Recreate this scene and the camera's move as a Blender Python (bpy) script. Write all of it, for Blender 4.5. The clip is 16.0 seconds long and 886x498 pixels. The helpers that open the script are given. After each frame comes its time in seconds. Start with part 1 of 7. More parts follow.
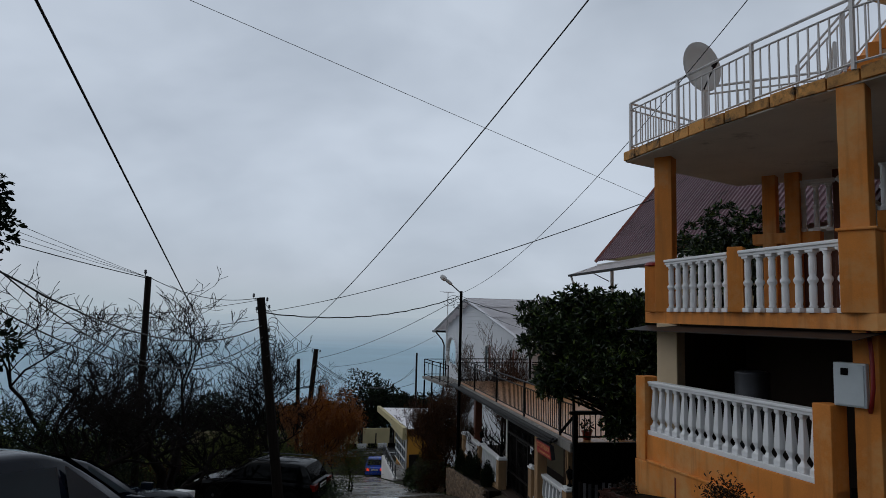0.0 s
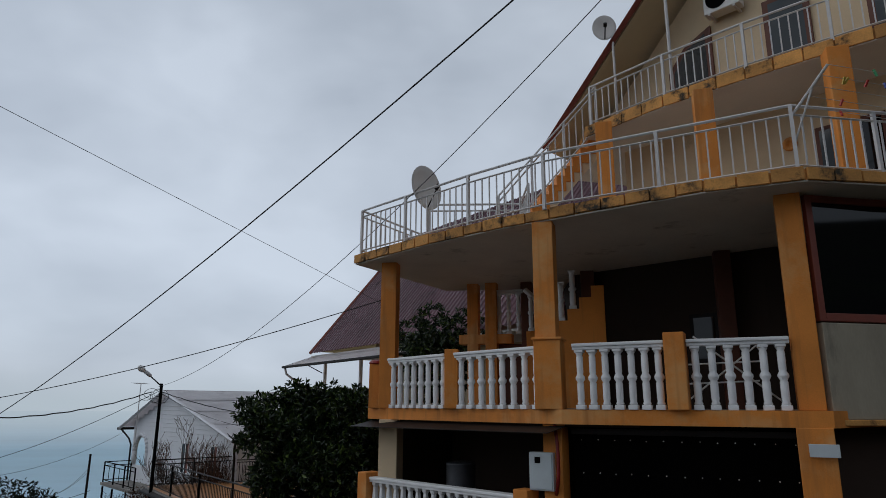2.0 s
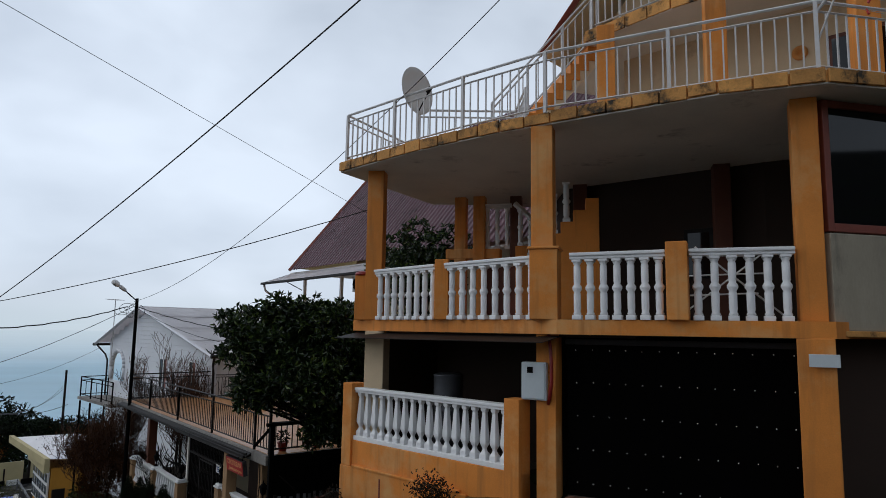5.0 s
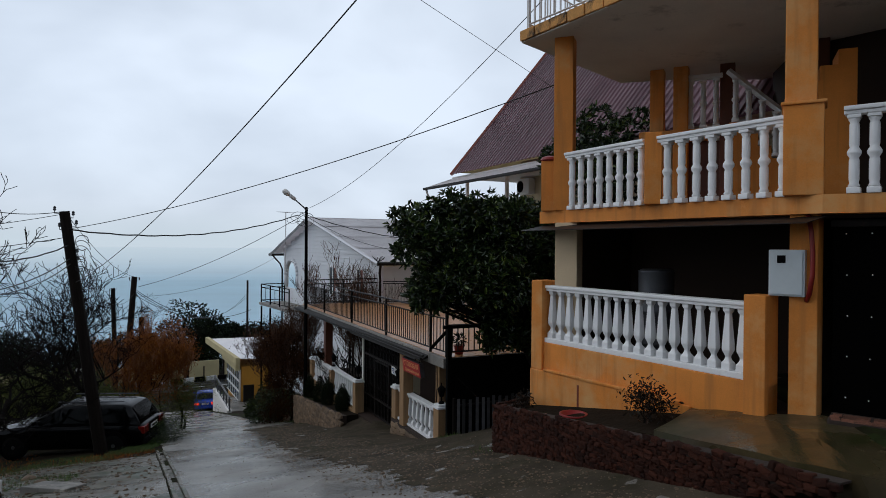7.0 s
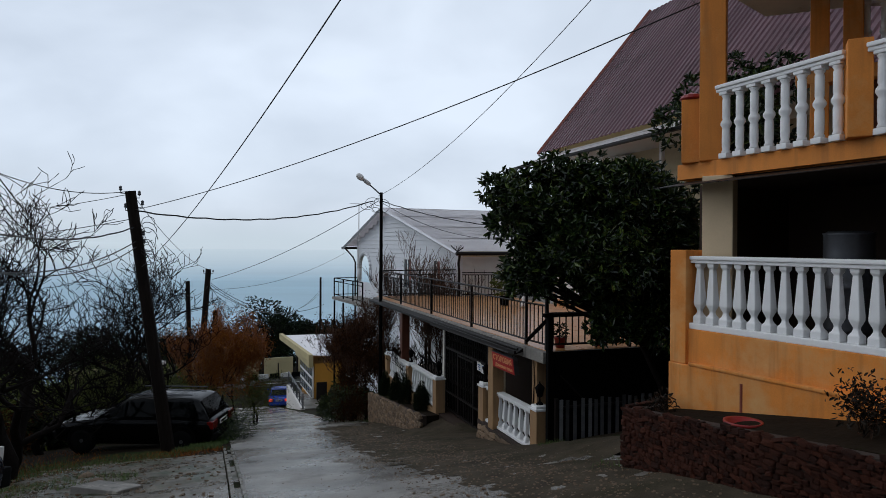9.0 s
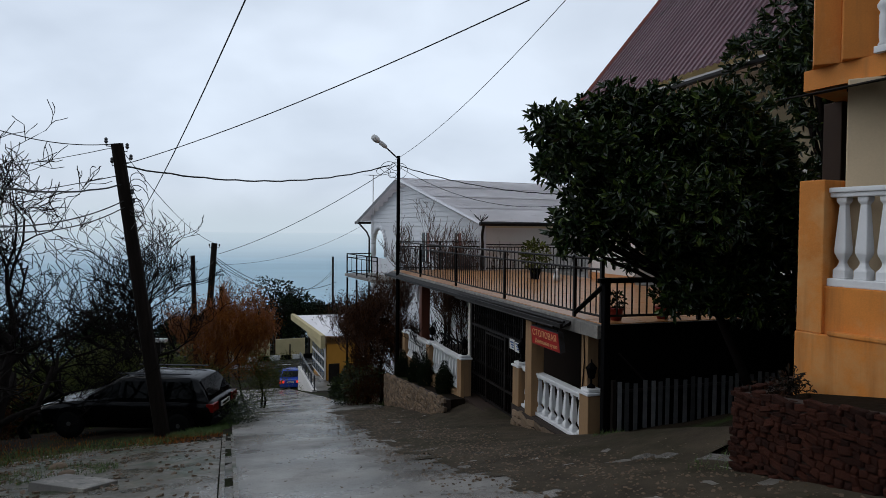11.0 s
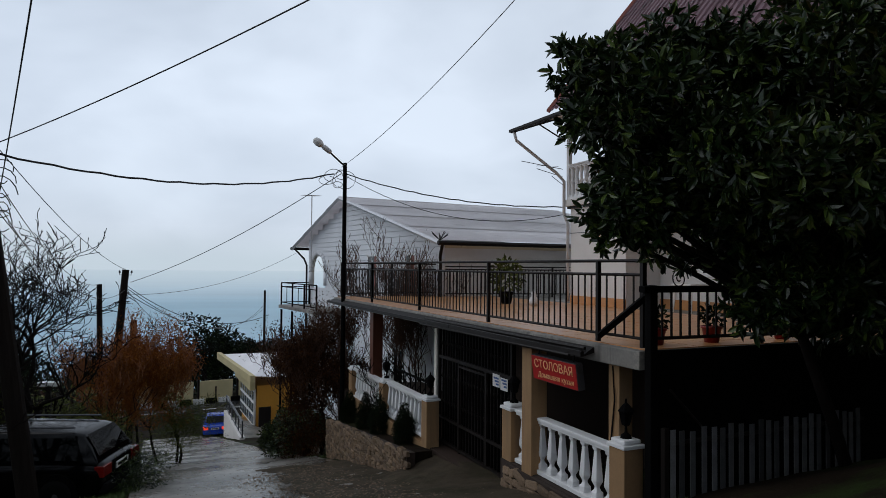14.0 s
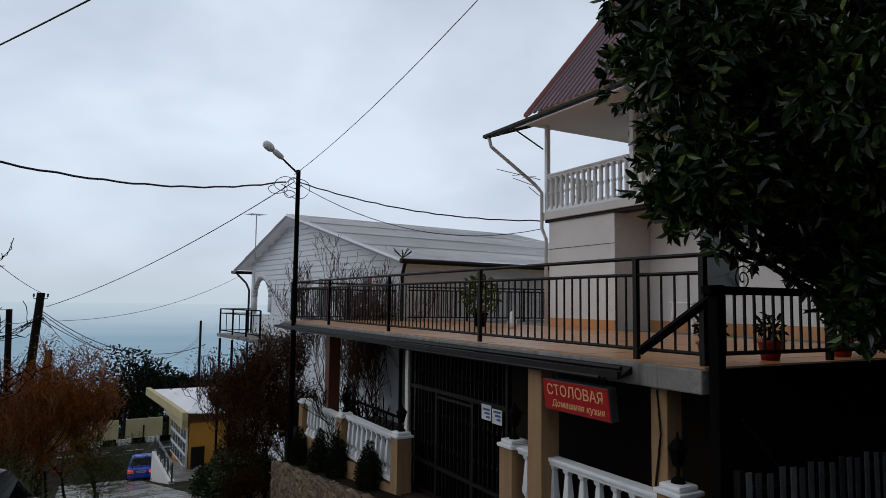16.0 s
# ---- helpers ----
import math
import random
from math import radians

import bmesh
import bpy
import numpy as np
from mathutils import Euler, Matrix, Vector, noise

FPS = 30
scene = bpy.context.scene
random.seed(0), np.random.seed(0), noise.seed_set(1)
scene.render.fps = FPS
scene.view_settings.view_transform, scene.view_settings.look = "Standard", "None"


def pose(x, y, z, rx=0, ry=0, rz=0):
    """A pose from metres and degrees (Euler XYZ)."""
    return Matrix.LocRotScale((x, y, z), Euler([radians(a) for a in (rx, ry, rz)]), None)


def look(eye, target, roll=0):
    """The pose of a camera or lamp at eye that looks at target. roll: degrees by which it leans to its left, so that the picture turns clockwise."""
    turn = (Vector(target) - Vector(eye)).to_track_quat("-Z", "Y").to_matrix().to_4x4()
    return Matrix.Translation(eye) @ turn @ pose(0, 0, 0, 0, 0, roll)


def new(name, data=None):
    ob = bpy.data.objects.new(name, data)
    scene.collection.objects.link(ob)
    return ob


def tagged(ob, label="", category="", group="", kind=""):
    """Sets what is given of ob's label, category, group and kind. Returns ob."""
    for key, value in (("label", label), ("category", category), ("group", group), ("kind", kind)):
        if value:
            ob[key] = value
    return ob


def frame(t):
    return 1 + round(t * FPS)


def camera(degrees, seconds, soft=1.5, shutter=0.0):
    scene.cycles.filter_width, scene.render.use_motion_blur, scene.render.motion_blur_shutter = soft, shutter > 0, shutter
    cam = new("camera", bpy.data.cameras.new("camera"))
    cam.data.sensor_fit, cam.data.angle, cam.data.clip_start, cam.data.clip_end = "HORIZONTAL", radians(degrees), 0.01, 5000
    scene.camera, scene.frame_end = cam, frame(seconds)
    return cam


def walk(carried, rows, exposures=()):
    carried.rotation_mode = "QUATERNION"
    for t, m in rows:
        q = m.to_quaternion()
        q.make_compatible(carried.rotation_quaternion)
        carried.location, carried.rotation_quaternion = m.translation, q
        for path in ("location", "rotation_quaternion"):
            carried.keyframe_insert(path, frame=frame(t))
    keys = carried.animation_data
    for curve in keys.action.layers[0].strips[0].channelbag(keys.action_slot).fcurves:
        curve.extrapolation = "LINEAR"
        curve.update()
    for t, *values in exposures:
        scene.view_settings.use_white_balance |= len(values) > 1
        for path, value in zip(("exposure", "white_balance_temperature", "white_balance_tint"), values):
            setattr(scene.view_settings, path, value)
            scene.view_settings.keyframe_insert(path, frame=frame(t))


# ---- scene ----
cam = camera(68.2, 16.0, soft=0.75)
PATH = [
    (0, (1.039, -6.743, 3.1), (0.671, -4.787, 3.297), 1.4),
    (0.5, (0.805, -6.928, 3.193), (0.723, -4.947, 3.458), 0.8),
    (1, (0.557, -7.016, 3.242), (0.714, -5.052, 3.587), 0.4),
    (1.5, (0.519, -7.067, 3.272), (0.872, -5.142, 3.681), 0.2),
    (2, (0.55, -7.064, 3.258), (1.052, -5.185, 3.725), 0.2),
    (2.5, (0.565, -7.041, 3.262), (1.164, -5.198, 3.758), 0.1),
    (3, (0.556, -7.052, 3.26), (1.203, -5.219, 3.731), 0.4),
    (5.5, (0.39, -6.262, 2.962), (0.906, -4.338, 3.139), 0.5),
    (6, (0.299, -5.938, 2.858), (0.681, -3.978, 2.969), 0.6),
    (6.5, (0.198, -5.545, 2.799), (0.459, -3.562, 2.843), 0.5),
    (7, (0.076, -5.1, 2.697), (0.23, -3.107, 2.681), 0.4),
    (7.5, (0.034, -4.625, 2.579), (0.115, -2.627, 2.548), 0.4),
    (8, (-0.09, -4.181, 2.457), (-0.089, -2.181, 2.444), 0.3),
    (8.5, (-0.163, -3.695, 2.321), (-0.204, -1.695, 2.304), 0.3),
    (9, (-0.317, -3.183, 2.193), (-0.374, -1.184, 2.181), 0.3),
    (11.5, (-0.759, -0.71, 1.58), (-0.855, 1.286, 1.506), 0.5),
    (12, (-0.824, -0.183, 1.488), (-0.919, 1.814, 1.408), 0.5),
    (12.5, (-0.987, 0.255, 1.419), (-1.043, 2.254, 1.368), 0.6),
    (13, (-1.146, 0.729, 1.329), (-1.136, 2.729, 1.333), 0.7),
    (13.5, (-1.238, 1.21, 1.282), (-1.161, 3.209, 1.319), 0.6),
    (14, (-1.363, 1.646, 1.156), (-1.26, 3.643, 1.212), 0.5),
    (14.5, (-1.417, 2.106, 1.056), (-1.283, 4.101, 1.109), 0.6),
    (15, (-1.547, 2.558, 0.933), (-1.384, 4.55, 1.013), 0.7),
    (15.5, (-1.664, 3.012, 0.854), (-1.434, 4.994, 0.994), 0.7),
    (16, (-1.811, 3.45, 0.81), (-1.535, 5.424, 0.97), 0.7),
]
walk(cam, [(t, look(eye, target, roll)) for t, eye, target, roll in PATH],
     [(0, -0.5), (0.5, -0.48), (1.5, -0.4), (2.5, -0.43), (3.2, -0.36), (5.5, 0.0), (9, -0.02), (12, -0.02), (16, -0.11)])

# ---- light ----
world = bpy.data.worlds.new("overcast_sky")
scene.world = world
world.use_nodes = True
wn, wl = world.node_tree.nodes, world.node_tree.links
wn.clear()
w_out, w_bg = wn.new("ShaderNodeOutputWorld"), wn.new("ShaderNodeBackground")
w_sky = wn.new("ShaderNodeTexSky")
w_sky.sky_type, w_sky.sun_disc = "NISHITA", False
w_sky.sun_elevation, w_sky.sun_rotation = radians(38), radians(-75)
w_tc, w_map = wn.new("ShaderNodeTexCoord"), wn.new("ShaderNodeMapping")
w_map.inputs["Scale"].default_value = (1.0, 1.0, 1.9)
w_n1, w_n2 = wn.new("ShaderNodeTexNoise"), wn.new("ShaderNodeTexNoise")
for nd, sc, de, di in ((w_n1, 1.6, 4.0, 0.25), (w_n2, 5.0, 4.0, 0.3)):
    nd.inputs["Scale"].default_value, nd.inputs["Detail"].default_value, nd.inputs["Distortion"].default_value = sc, de, di
w_mixn = wn.new("ShaderNodeMix")
w_mixn.inputs[0].default_value = 0.2
w_ramp = wn.new("ShaderNodeValToRGB")
w_ramp.color_ramp.elements[0].position, w_ramp.color_ramp.elements[0].color = 0.34, (0.43, 0.50, 0.605, 1)
w_ramp.color_ramp.elements[1].position, w_ramp.color_ramp.elements[1].color = 0.66, (0.79, 0.885, 1.02, 1)
w_mul = wn.new("ShaderNodeMix")
w_mul.data_type = "RGBA"
w_mul.inputs[0].default_value = 0.008
wl.new(w_tc.outputs["Generated"], w_map.inputs["Vector"])
wl.new(w_map.outputs["Vector"], w_n1.inputs["Vector"])
wl.new(w_map.outputs["Vector"], w_n2.inputs["Vector"])
wl.new(w_n1.outputs["Fac"], w_mixn.inputs[2])
wl.new(w_n2.outputs["Fac"], w_mixn.inputs[3])
wl.new(w_mixn.outputs[0], w_ramp.inputs["Fac"])
wl.new(w_ramp.outputs["Color"], w_mul.inputs[6])
wl.new(w_sky.outputs["Color"], w_mul.inputs[7])
# the cloud is thinner towards the hidden sun, out over the sea
w_dot, w_rng, w_scl = wn.new("ShaderNodeVectorMath"), wn.new("ShaderNodeMapRange"), wn.new("ShaderNodeVectorMath")
w_dot.operation, w_scl.operation = "DOT_PRODUCT", "SCALE"
w_dot.inputs[1].default_value = (-0.5, 0.66, -0.5)
w_rng.interpolation_type = "SMOOTHSTEP"
w_rng.inputs["From Min"].default_value, w_rng.inputs["From Max"].default_value = -0.6, 0.85
w_rng.inputs["To Min"].default_value, w_rng.inputs["To Max"].default_value = 0.62, 0.96
wl.new(w_tc.outputs["Generated"], w_dot.inputs[0])
wl.new(w_dot.outputs["Value"], w_rng.inputs["Value"])
wl.new(w_mul.outputs[2], w_scl.inputs[0])
wl.new(w_rng.outputs["Result"], w_scl.inputs["Scale"])
wl.new(w_scl.outputs["Vector"], w_bg.inputs["Color"])
w_bg.inputs["Strength"].default_value = 1.06
wl.new(w_bg.outputs["Background"], w_out.inputs["Surface"])

sun = new("sun", bpy.data.lights.new("sun", "SUN"))
sun.data.energy, sun.data.angle, sun.data.color = 0.5, radians(60), (1.0, 0.97, 0.93)
sun.matrix_basis = look((-40, 12, 34), (0, 5, 0))


# ---- materials ----
def mat(name, color, rough=0.7, metal=0.0, vary=0.25, scale=3.0, fine=40.0, bump=0.15, stain=None, stain_at=(0.58, 0.72), stain_scale=1.2,
        wave=None, per_object=0.0, spec=0.5, stretch=(1, 1, 1), depth=0.01, wet=0.0, streak=None):
    """A weathered surface: broad and fine variation of its colour, stains, fine relief."""
    m = bpy.data.materials.new(name)
    m.use_nodes = True
    n, l = m.node_tree.nodes, m.node_tree.links
    b = n["Principled BSDF"]
    b.inputs["Roughness"].default_value, b.inputs["Metallic"].default_value = rough, metal
    b.inputs["Specular IOR Level"].default_value = spec
    tc, mp = n.new("ShaderNodeTexCoord"), n.new("ShaderNodeMapping")
    mp.inputs["Scale"].default_value = stretch
    l.new(tc.outputs["Object"], mp.inputs["Vector"])
    def noise_node(sc, detail=6.0, rg=0.6):
        t = n.new("ShaderNodeTexNoise")
        t.inputs["Scale"].default_value, t.inputs["Detail"].default_value, t.inputs["Roughness"].default_value = sc, detail, rg
        l.new(mp.outputs["Vector"], t.inputs["Vector"])
        return t
    big, small = noise_node(scale), noise_node(fine, 4.0)
    add = n.new("ShaderNodeMath")
    add.operation = "MULTIPLY_ADD"
    add.inputs[1].default_value = 0.35
    l.new(small.outputs["Fac"], add.inputs[0])
    l.new(big.outputs["Fac"], add.inputs[2])
    mr = n.new("ShaderNodeMapRange")
    mr.inputs["From Min"].default_value, mr.inputs["From Max"].default_value = 0.4, 0.95
    mr.inputs["To Min"].default_value, mr.inputs["To Max"].default_value = 1 - vary, 1 + vary
    l.new(add.outputs[0], mr.inputs["Value"])
    last = mr.outputs["Result"]
    if per_object:
        oi = n.new("ShaderNodeObjectInfo")
        m2 = n.new("ShaderNodeMapRange")
        m2.inputs["To Min"].default_value, m2.inputs["To Max"].default_value = 1 - per_object, 1 + per_object
        l.new(oi.outputs["Random"], m2.inputs["Value"])
        mm = n.new("ShaderNodeMath")
        mm.operation = "MULTIPLY"
        l.new(last, mm.inputs[0])
        l.new(m2.outputs["Result"], mm.inputs[1])
        last = mm.outputs[0]
    vm = n.new("ShaderNodeVectorMath")
    vm.operation = "SCALE"
    vm.inputs[0].default_value = color
    l.new(last, vm.inputs["Scale"])
    col = vm.outputs["Vector"]
    if stain:
        st = noise_node(stain_scale, 8.0, 0.7)
        ra = n.new("ShaderNodeMapRange")
        ra.inputs["From Min"].default_value, ra.inputs["From Max"].default_value = stain_at
        l.new(st.outputs["Fac"], ra.inputs["Value"])
        mx = n.new("ShaderNodeMix")
        mx.data_type = "RGBA"
        l.new(ra.outputs["Result"], mx.inputs[0])
        l.new(col, mx.inputs[6])
        mx.inputs[7].default_value = (*stain, 1)
        col = mx.outputs[2]
    if streak:                                            # rain streaks that run down
        ms = n.new("ShaderNodeMapping")
        ms.inputs["Scale"].default_value = (5.0, 5.0, 0.35)
        l.new(tc.outputs["Object"], ms.inputs["Vector"])
        ts = n.new("ShaderNodeTexNoise")
        ts.inputs["Scale"].default_value, ts.inputs["Detail"].default_value = 1.6, 6.0
        l.new(ms.outputs["Vector"], ts.inputs["Vector"])
        rs = n.new("ShaderNodeMapRange")
        rs.inputs["From Min"].default_value, rs.inputs["From Max"].default_value, rs.inputs["To Max"].default_value = 0.52, 0.72, 0.75
        l.new(ts.outputs["Fac"], rs.inputs["Value"])
        mk = n.new("ShaderNodeMix")
        mk.data_type = "RGBA"
        l.new(rs.outputs["Result"], mk.inputs[0])
        l.new(col, mk.inputs[6])
        mk.inputs[7].default_value = (*streak, 1)
        col = mk.outputs[2]
    l.new(col, b.inputs["Base Color"])
    if wet:
        we = noise_node(scale * 0.6, 5.0, 0.55)
        wr = n.new("ShaderNodeMapRange")
        wr.inputs["From Min"].default_value, wr.inputs["From Max"].default_value = 0.36, 0.56
        wr.inputs["To Min"].default_value, wr.inputs["To Max"].default_value = rough, wet
        l.new(we.outputs["Fac"], wr.inputs["Value"])
        l.new(wr.outputs["Result"], b.inputs["Roughness"])
    height = add.outputs[0]
    if wave:
        wv = n.new("ShaderNodeTexWave")
        wv.bands_direction = wave[0]
        wv.inputs["Scale"].default_value = wave[1]
        l.new(tc.outputs["Object"], wv.inputs["Vector"])
        ma = n.new("ShaderNodeMath")
        ma.operation = "MULTIPLY_ADD"
        ma.inputs[1].default_value = wave[2]
        l.new(wv.outputs["Fac"], ma.inputs[0])
        l.new(height, ma.inputs[2])
        height = ma.outputs[0]
    if bump:
        bp = n.new("ShaderNodeBump")
        bp.inputs["Strength"].default_value, bp.inputs["Distance"].default_value = bump, depth
        l.new(height, bp.inputs["Height"])
        l.new(bp.outputs["Normal"], b.inputs["Normal"])
    return m


M = {
    "stucco": mat("orange_stucco", (0.68, 0.232, 0.034), 0.75, vary=0.22, scale=1.1, fine=70, bump=0.4, stain=(0.66, 0.34, 0.12), stain_at=(0.50, 0.66), stain_scale=0.75, streak=(0.42, 0.15, 0.03)),
    "stucco_top": mat("weathered_slab_edge", (0.55, 0.26, 0.07), 0.85, vary=0.35, scale=2.5, bump=0.5, stain=(0.035, 0.028, 0.018), stain_at=(0.50, 0.62), stain_scale=2.6, per_object=0.25),
    "beige": mat("beige_plaster", (0.70, 0.54, 0.35), 0.85, vary=0.12, scale=1.2, fine=60, bump=0.2, stain=(0.36, 0.28, 0.19), stain_at=(0.6, 0.8)),
    "bare": mat("bare_grey_render", (0.36, 0.31, 0.23), 0.9, vary=0.2, scale=1.5, bump=0.35, stain=(0.12, 0.11, 0.09), stain_at=(0.58, 0.74), stretch=(1, 1, 0.3)),
    "concrete": mat("soffit_concrete", (0.72, 0.68, 0.60), 0.9, vary=0.12, scale=1.0, bump=0.2, stain=(0.25, 0.22, 0.18), stain_at=(0.58, 0.75)),
    # pale reflector colour for the unseen terrace floor
    "pale_bounce": mat("pale_bounce_floor", (0.52, 0.48, 0.42), 0.5, vary=0.15, scale=1.2, bump=0.2, stain=(0.3, 0.27, 0.22), stain_at=(0.55, 0.75), wet=0.25),
    "soffit_pale": mat("pale_pink_soffit", (0.74, 0.64, 0.55), 0.9, vary=0.08, scale=1.0, bump=0.15),
    # near-black brown: the shade of the recesses is put into the colour
    "shade_wall": mat("brown_with_shade", (0.030, 0.014, 0.007), 0.85, vary=0.2, scale=1.2, bump=0.2),
    "white": mat("white_paint", (0.80, 0.80, 0.80), 0.55, vary=0.06, scale=4, fine=90, bump=0.12, stain=(0.5, 0.47, 0.42), stain_at=(0.64, 0.78), stain_scale=6, per_object=0.05),
    "rail_white": mat("grey_white_metal_paint", (0.62, 0.60, 0.59), 0.5, vary=0.1, scale=6, bump=0.08, stain=(0.3, 0.2, 0.12), stain_at=(0.68, 0.76), stain_scale=9),
    "roof_purple": mat("plum_metal_roof", (0.27, 0.145, 0.17), 0.38, vary=0.15, scale=0.8, bump=0.05, stain=(0.11, 0.06, 0.07)),
    "roof_edge": mat("red_brown_trim", (0.22, 0.05, 0.03), 0.5, vary=0.2),
    "roof_grey": mat("grey_roof_sheet", (0.80, 0.77, 0.78), 0.6, vary=0.10, scale=0.7, bump=0.1, stain=(0.60, 0.57, 0.57)),
    "siding": mat("white_siding", (0.72, 0.73, 0.76), 0.6, vary=0.05, scale=0.8, bump=0.06),
    "white_wall": mat("white_plaster", (0.68, 0.65, 0.62), 0.8, vary=0.07, scale=1.0, bump=0.15, stain=(0.5, 0.46, 0.42), stain_at=(0.62, 0.8)),
    "cream": mat("cream_siding", (0.62, 0.52, 0.34), 0.7, vary=0.08, scale=1.0, bump=0.1),
    "tile": mat("terracotta_tile", (0.56, 0.26, 0.10), 0.3, vary=0.18, scale=2.0, bump=0.06, per_object=0.1),
    "metal_dark": mat("dark_brown_metal", (0.010, 0.007, 0.006), 0.55, metal=0.0, spec=0.2, vary=0.3, scale=6, bump=0.1, stain=(0.035, 0.016, 0.009), stain_at=(0.62, 0.75), stain_scale=5),
    "gutter": mat("grey_metal_gutter", (0.085, 0.088, 0.098), 0.45, metal=0.5, vary=0.25, scale=3, bump=0.12, stain=(0.04, 0.035, 0.03), stain_at=(0.55, 0.7)),
    # black metal parts, and the sheets that stand in for passage shade
    "black": mat("black_metal_and_shade", (0.0022, 0.002, 0.0022), 0.85, vary=0.3, scale=5, bump=0.1, spec=0.06),
    "gate": mat("black_gate_sheet", (0.0012, 0.0011, 0.0011), 0.8, vary=0.4, scale=1.4, bump=0.06, spec=0.02),
    "wood_pole": mat("weathered_pole", (0.016, 0.012, 0.010), 0.9, spec=0.1, vary=0.35, scale=3, bump=0.6, stretch=(6, 6, 0.6), depth=0.02),
    "wire": mat("black_cable", (0.012, 0.012, 0.014), 0.6, vary=0.1, bump=0.0),
    "road": mat("wet_concrete_road", (0.215, 0.198, 0.175), 0.5, vary=0.5, scale=0.7, fine=28, bump=0.9, stain=(0.045, 0.038, 0.028), stain_at=(0.46, 0.66), stain_scale=0.5, depth=0.02, wet=0.17),
    "asphalt": mat("wet_asphalt", (0.06, 0.06, 0.062), 0.45, vary=0.25, scale=0.3, fine=50, bump=0.3, wet=0.2),
    "soil": mat("leaf_litter_soil", (0.016, 0.011, 0.007), 0.95, spec=0.06, vary=0.5, scale=1.3, fine=14, bump=0.9, stain=(0.022, 0.034, 0.009), stain_at=(0.5, 0.62), stain_scale=0.45, depth=0.05),
    "pad": mat("cracked_concrete_pad", (0.105, 0.090, 0.064), 0.65, vary=0.65, scale=2.4, fine=14, bump=0.6, stain=(0.03, 0.042, 0.014), stain_at=(0.5, 0.6), stain_scale=1.1, depth=0.02, wet=0.25),
    "moss": mat("mossy_wet_concrete", (0.060, 0.045, 0.022), 0.6, vary=0.5, scale=1.5, fine=22, bump=0.6, stain=(0.026, 0.028, 0.009), stain_at=(0.5, 0.65), wet=0.15),
    "stone_red": mat("red_brown_stone", (0.046, 0.0125, 0.006), 0.85, spec=0.2, vary=0.6, scale=14, bump=0.9, per_object=0.5, depth=0.02),
    "stone_tan": mat("tan_stone", (0.19, 0.125, 0.075), 0.75, vary=0.35, scale=6, bump=0.6, per_object=0.4, depth=0.02),
    "mortar": mat("dark_mortar", (0.035, 0.022, 0.016), 0.95, vary=0.3, scale=8, bump=0.5),
    "bark": mat("bark", (0.012, 0.009, 0.008), 0.95, spec=0.1, vary=0.4, scale=5, bump=0.7, stretch=(4, 4, 0.8), depth=0.02),
    "twig": mat("twig", (0.009, 0.007, 0.006), 0.9, spec=0.05, vary=0.3, scale=4, bump=0.0),
    "twig_red": mat("rusty_twig", (0.24, 0.09, 0.03), 0.9, vary=0.35, scale=2, bump=0.0),
    "twig_brown": mat("brown_twig", (0.075, 0.032, 0.016), 0.9, vary=0.4, scale=2, bump=0.0),
    "glass": None, "sea": None,
    # brown joinery paint, used too for the shaded inner columns
    "brown_paint": mat("brown_paint_and_shade", (0.12, 0.034, 0.015), 0.55, vary=0.2, scale=3, bump=0.1),
    "tan": mat("tan_render", (0.34, 0.20, 0.095), 0.8, vary=0.2, scale=1.5, bump=0.3, streak=(0.2, 0.13, 0.075)),
    "slab_edge": mat("rain_dark_slab", (0.20, 0.185, 0.165), 0.7, vary=0.35, scale=2, bump=0.4, stain=(0.42, 0.38, 0.32), stain_at=(0.56, 0.66), stain_scale=1.5, streak=(0.06, 0.055, 0.05)),
    "red_sign": mat("red_sign_face", (0.42, 0.012, 0.012), 0.35, vary=0.08, bump=0.02),
    "gold": mat("gold_lettering", (0.78, 0.42, 0.20), 0.5, vary=0.05, bump=0.0),
    "yellow_wall": mat("pale_yellow_wall", (0.50, 0.42, 0.23), 0.85, vary=0.15, scale=0.7, bump=0.2),
    "kiosk": mat("ochre_plaster", (0.55, 0.25, 0.03), 0.85, vary=0.15, scale=1, bump=0.2),
    "plastic_white": mat("white_plastic", (0.75, 0.74, 0.72), 0.4, vary=0.05, bump=0.03),
    "grey_box": mat("pale_grey_enamel", (0.55, 0.60, 0.62), 0.4, vary=0.06, scale=4, bump=0.05),
    "red_pipe": mat("red_corrugated_hose", (0.24, 0.012, 0.010), 0.45, vary=0.1, bump=0.1),
    "terracotta": mat("terracotta_pot", (0.24, 0.07, 0.035), 0.75, vary=0.2, scale=6, bump=0.2),
}


def leaf_mat(name, color, rough, tint, spec=0.4):
    m = mat(name, color, rough, vary=0.35, scale=2.0, fine=9, bump=0.0, spec=spec)
    n, l = m.node_tree.nodes, m.node_tree.links
    b = n["Principled BSDF"]
    geo = n.new("ShaderNodeNewGeometry")
    ra = n.new("ShaderNodeValToRGB")
    ra.color_ramp.elements[0].color, ra.color_ramp.elements[1].color = (*[c * 0.55 for c in color], 1), (*tint, 1)
    ra.color_ramp.elements.new(0.7).color = (*color, 1)
    l.new(geo.outputs["Random Per Island"], ra.inputs["Fac"])
    l.new(ra.outputs["Color"], b.inputs["Base Color"])
    return m


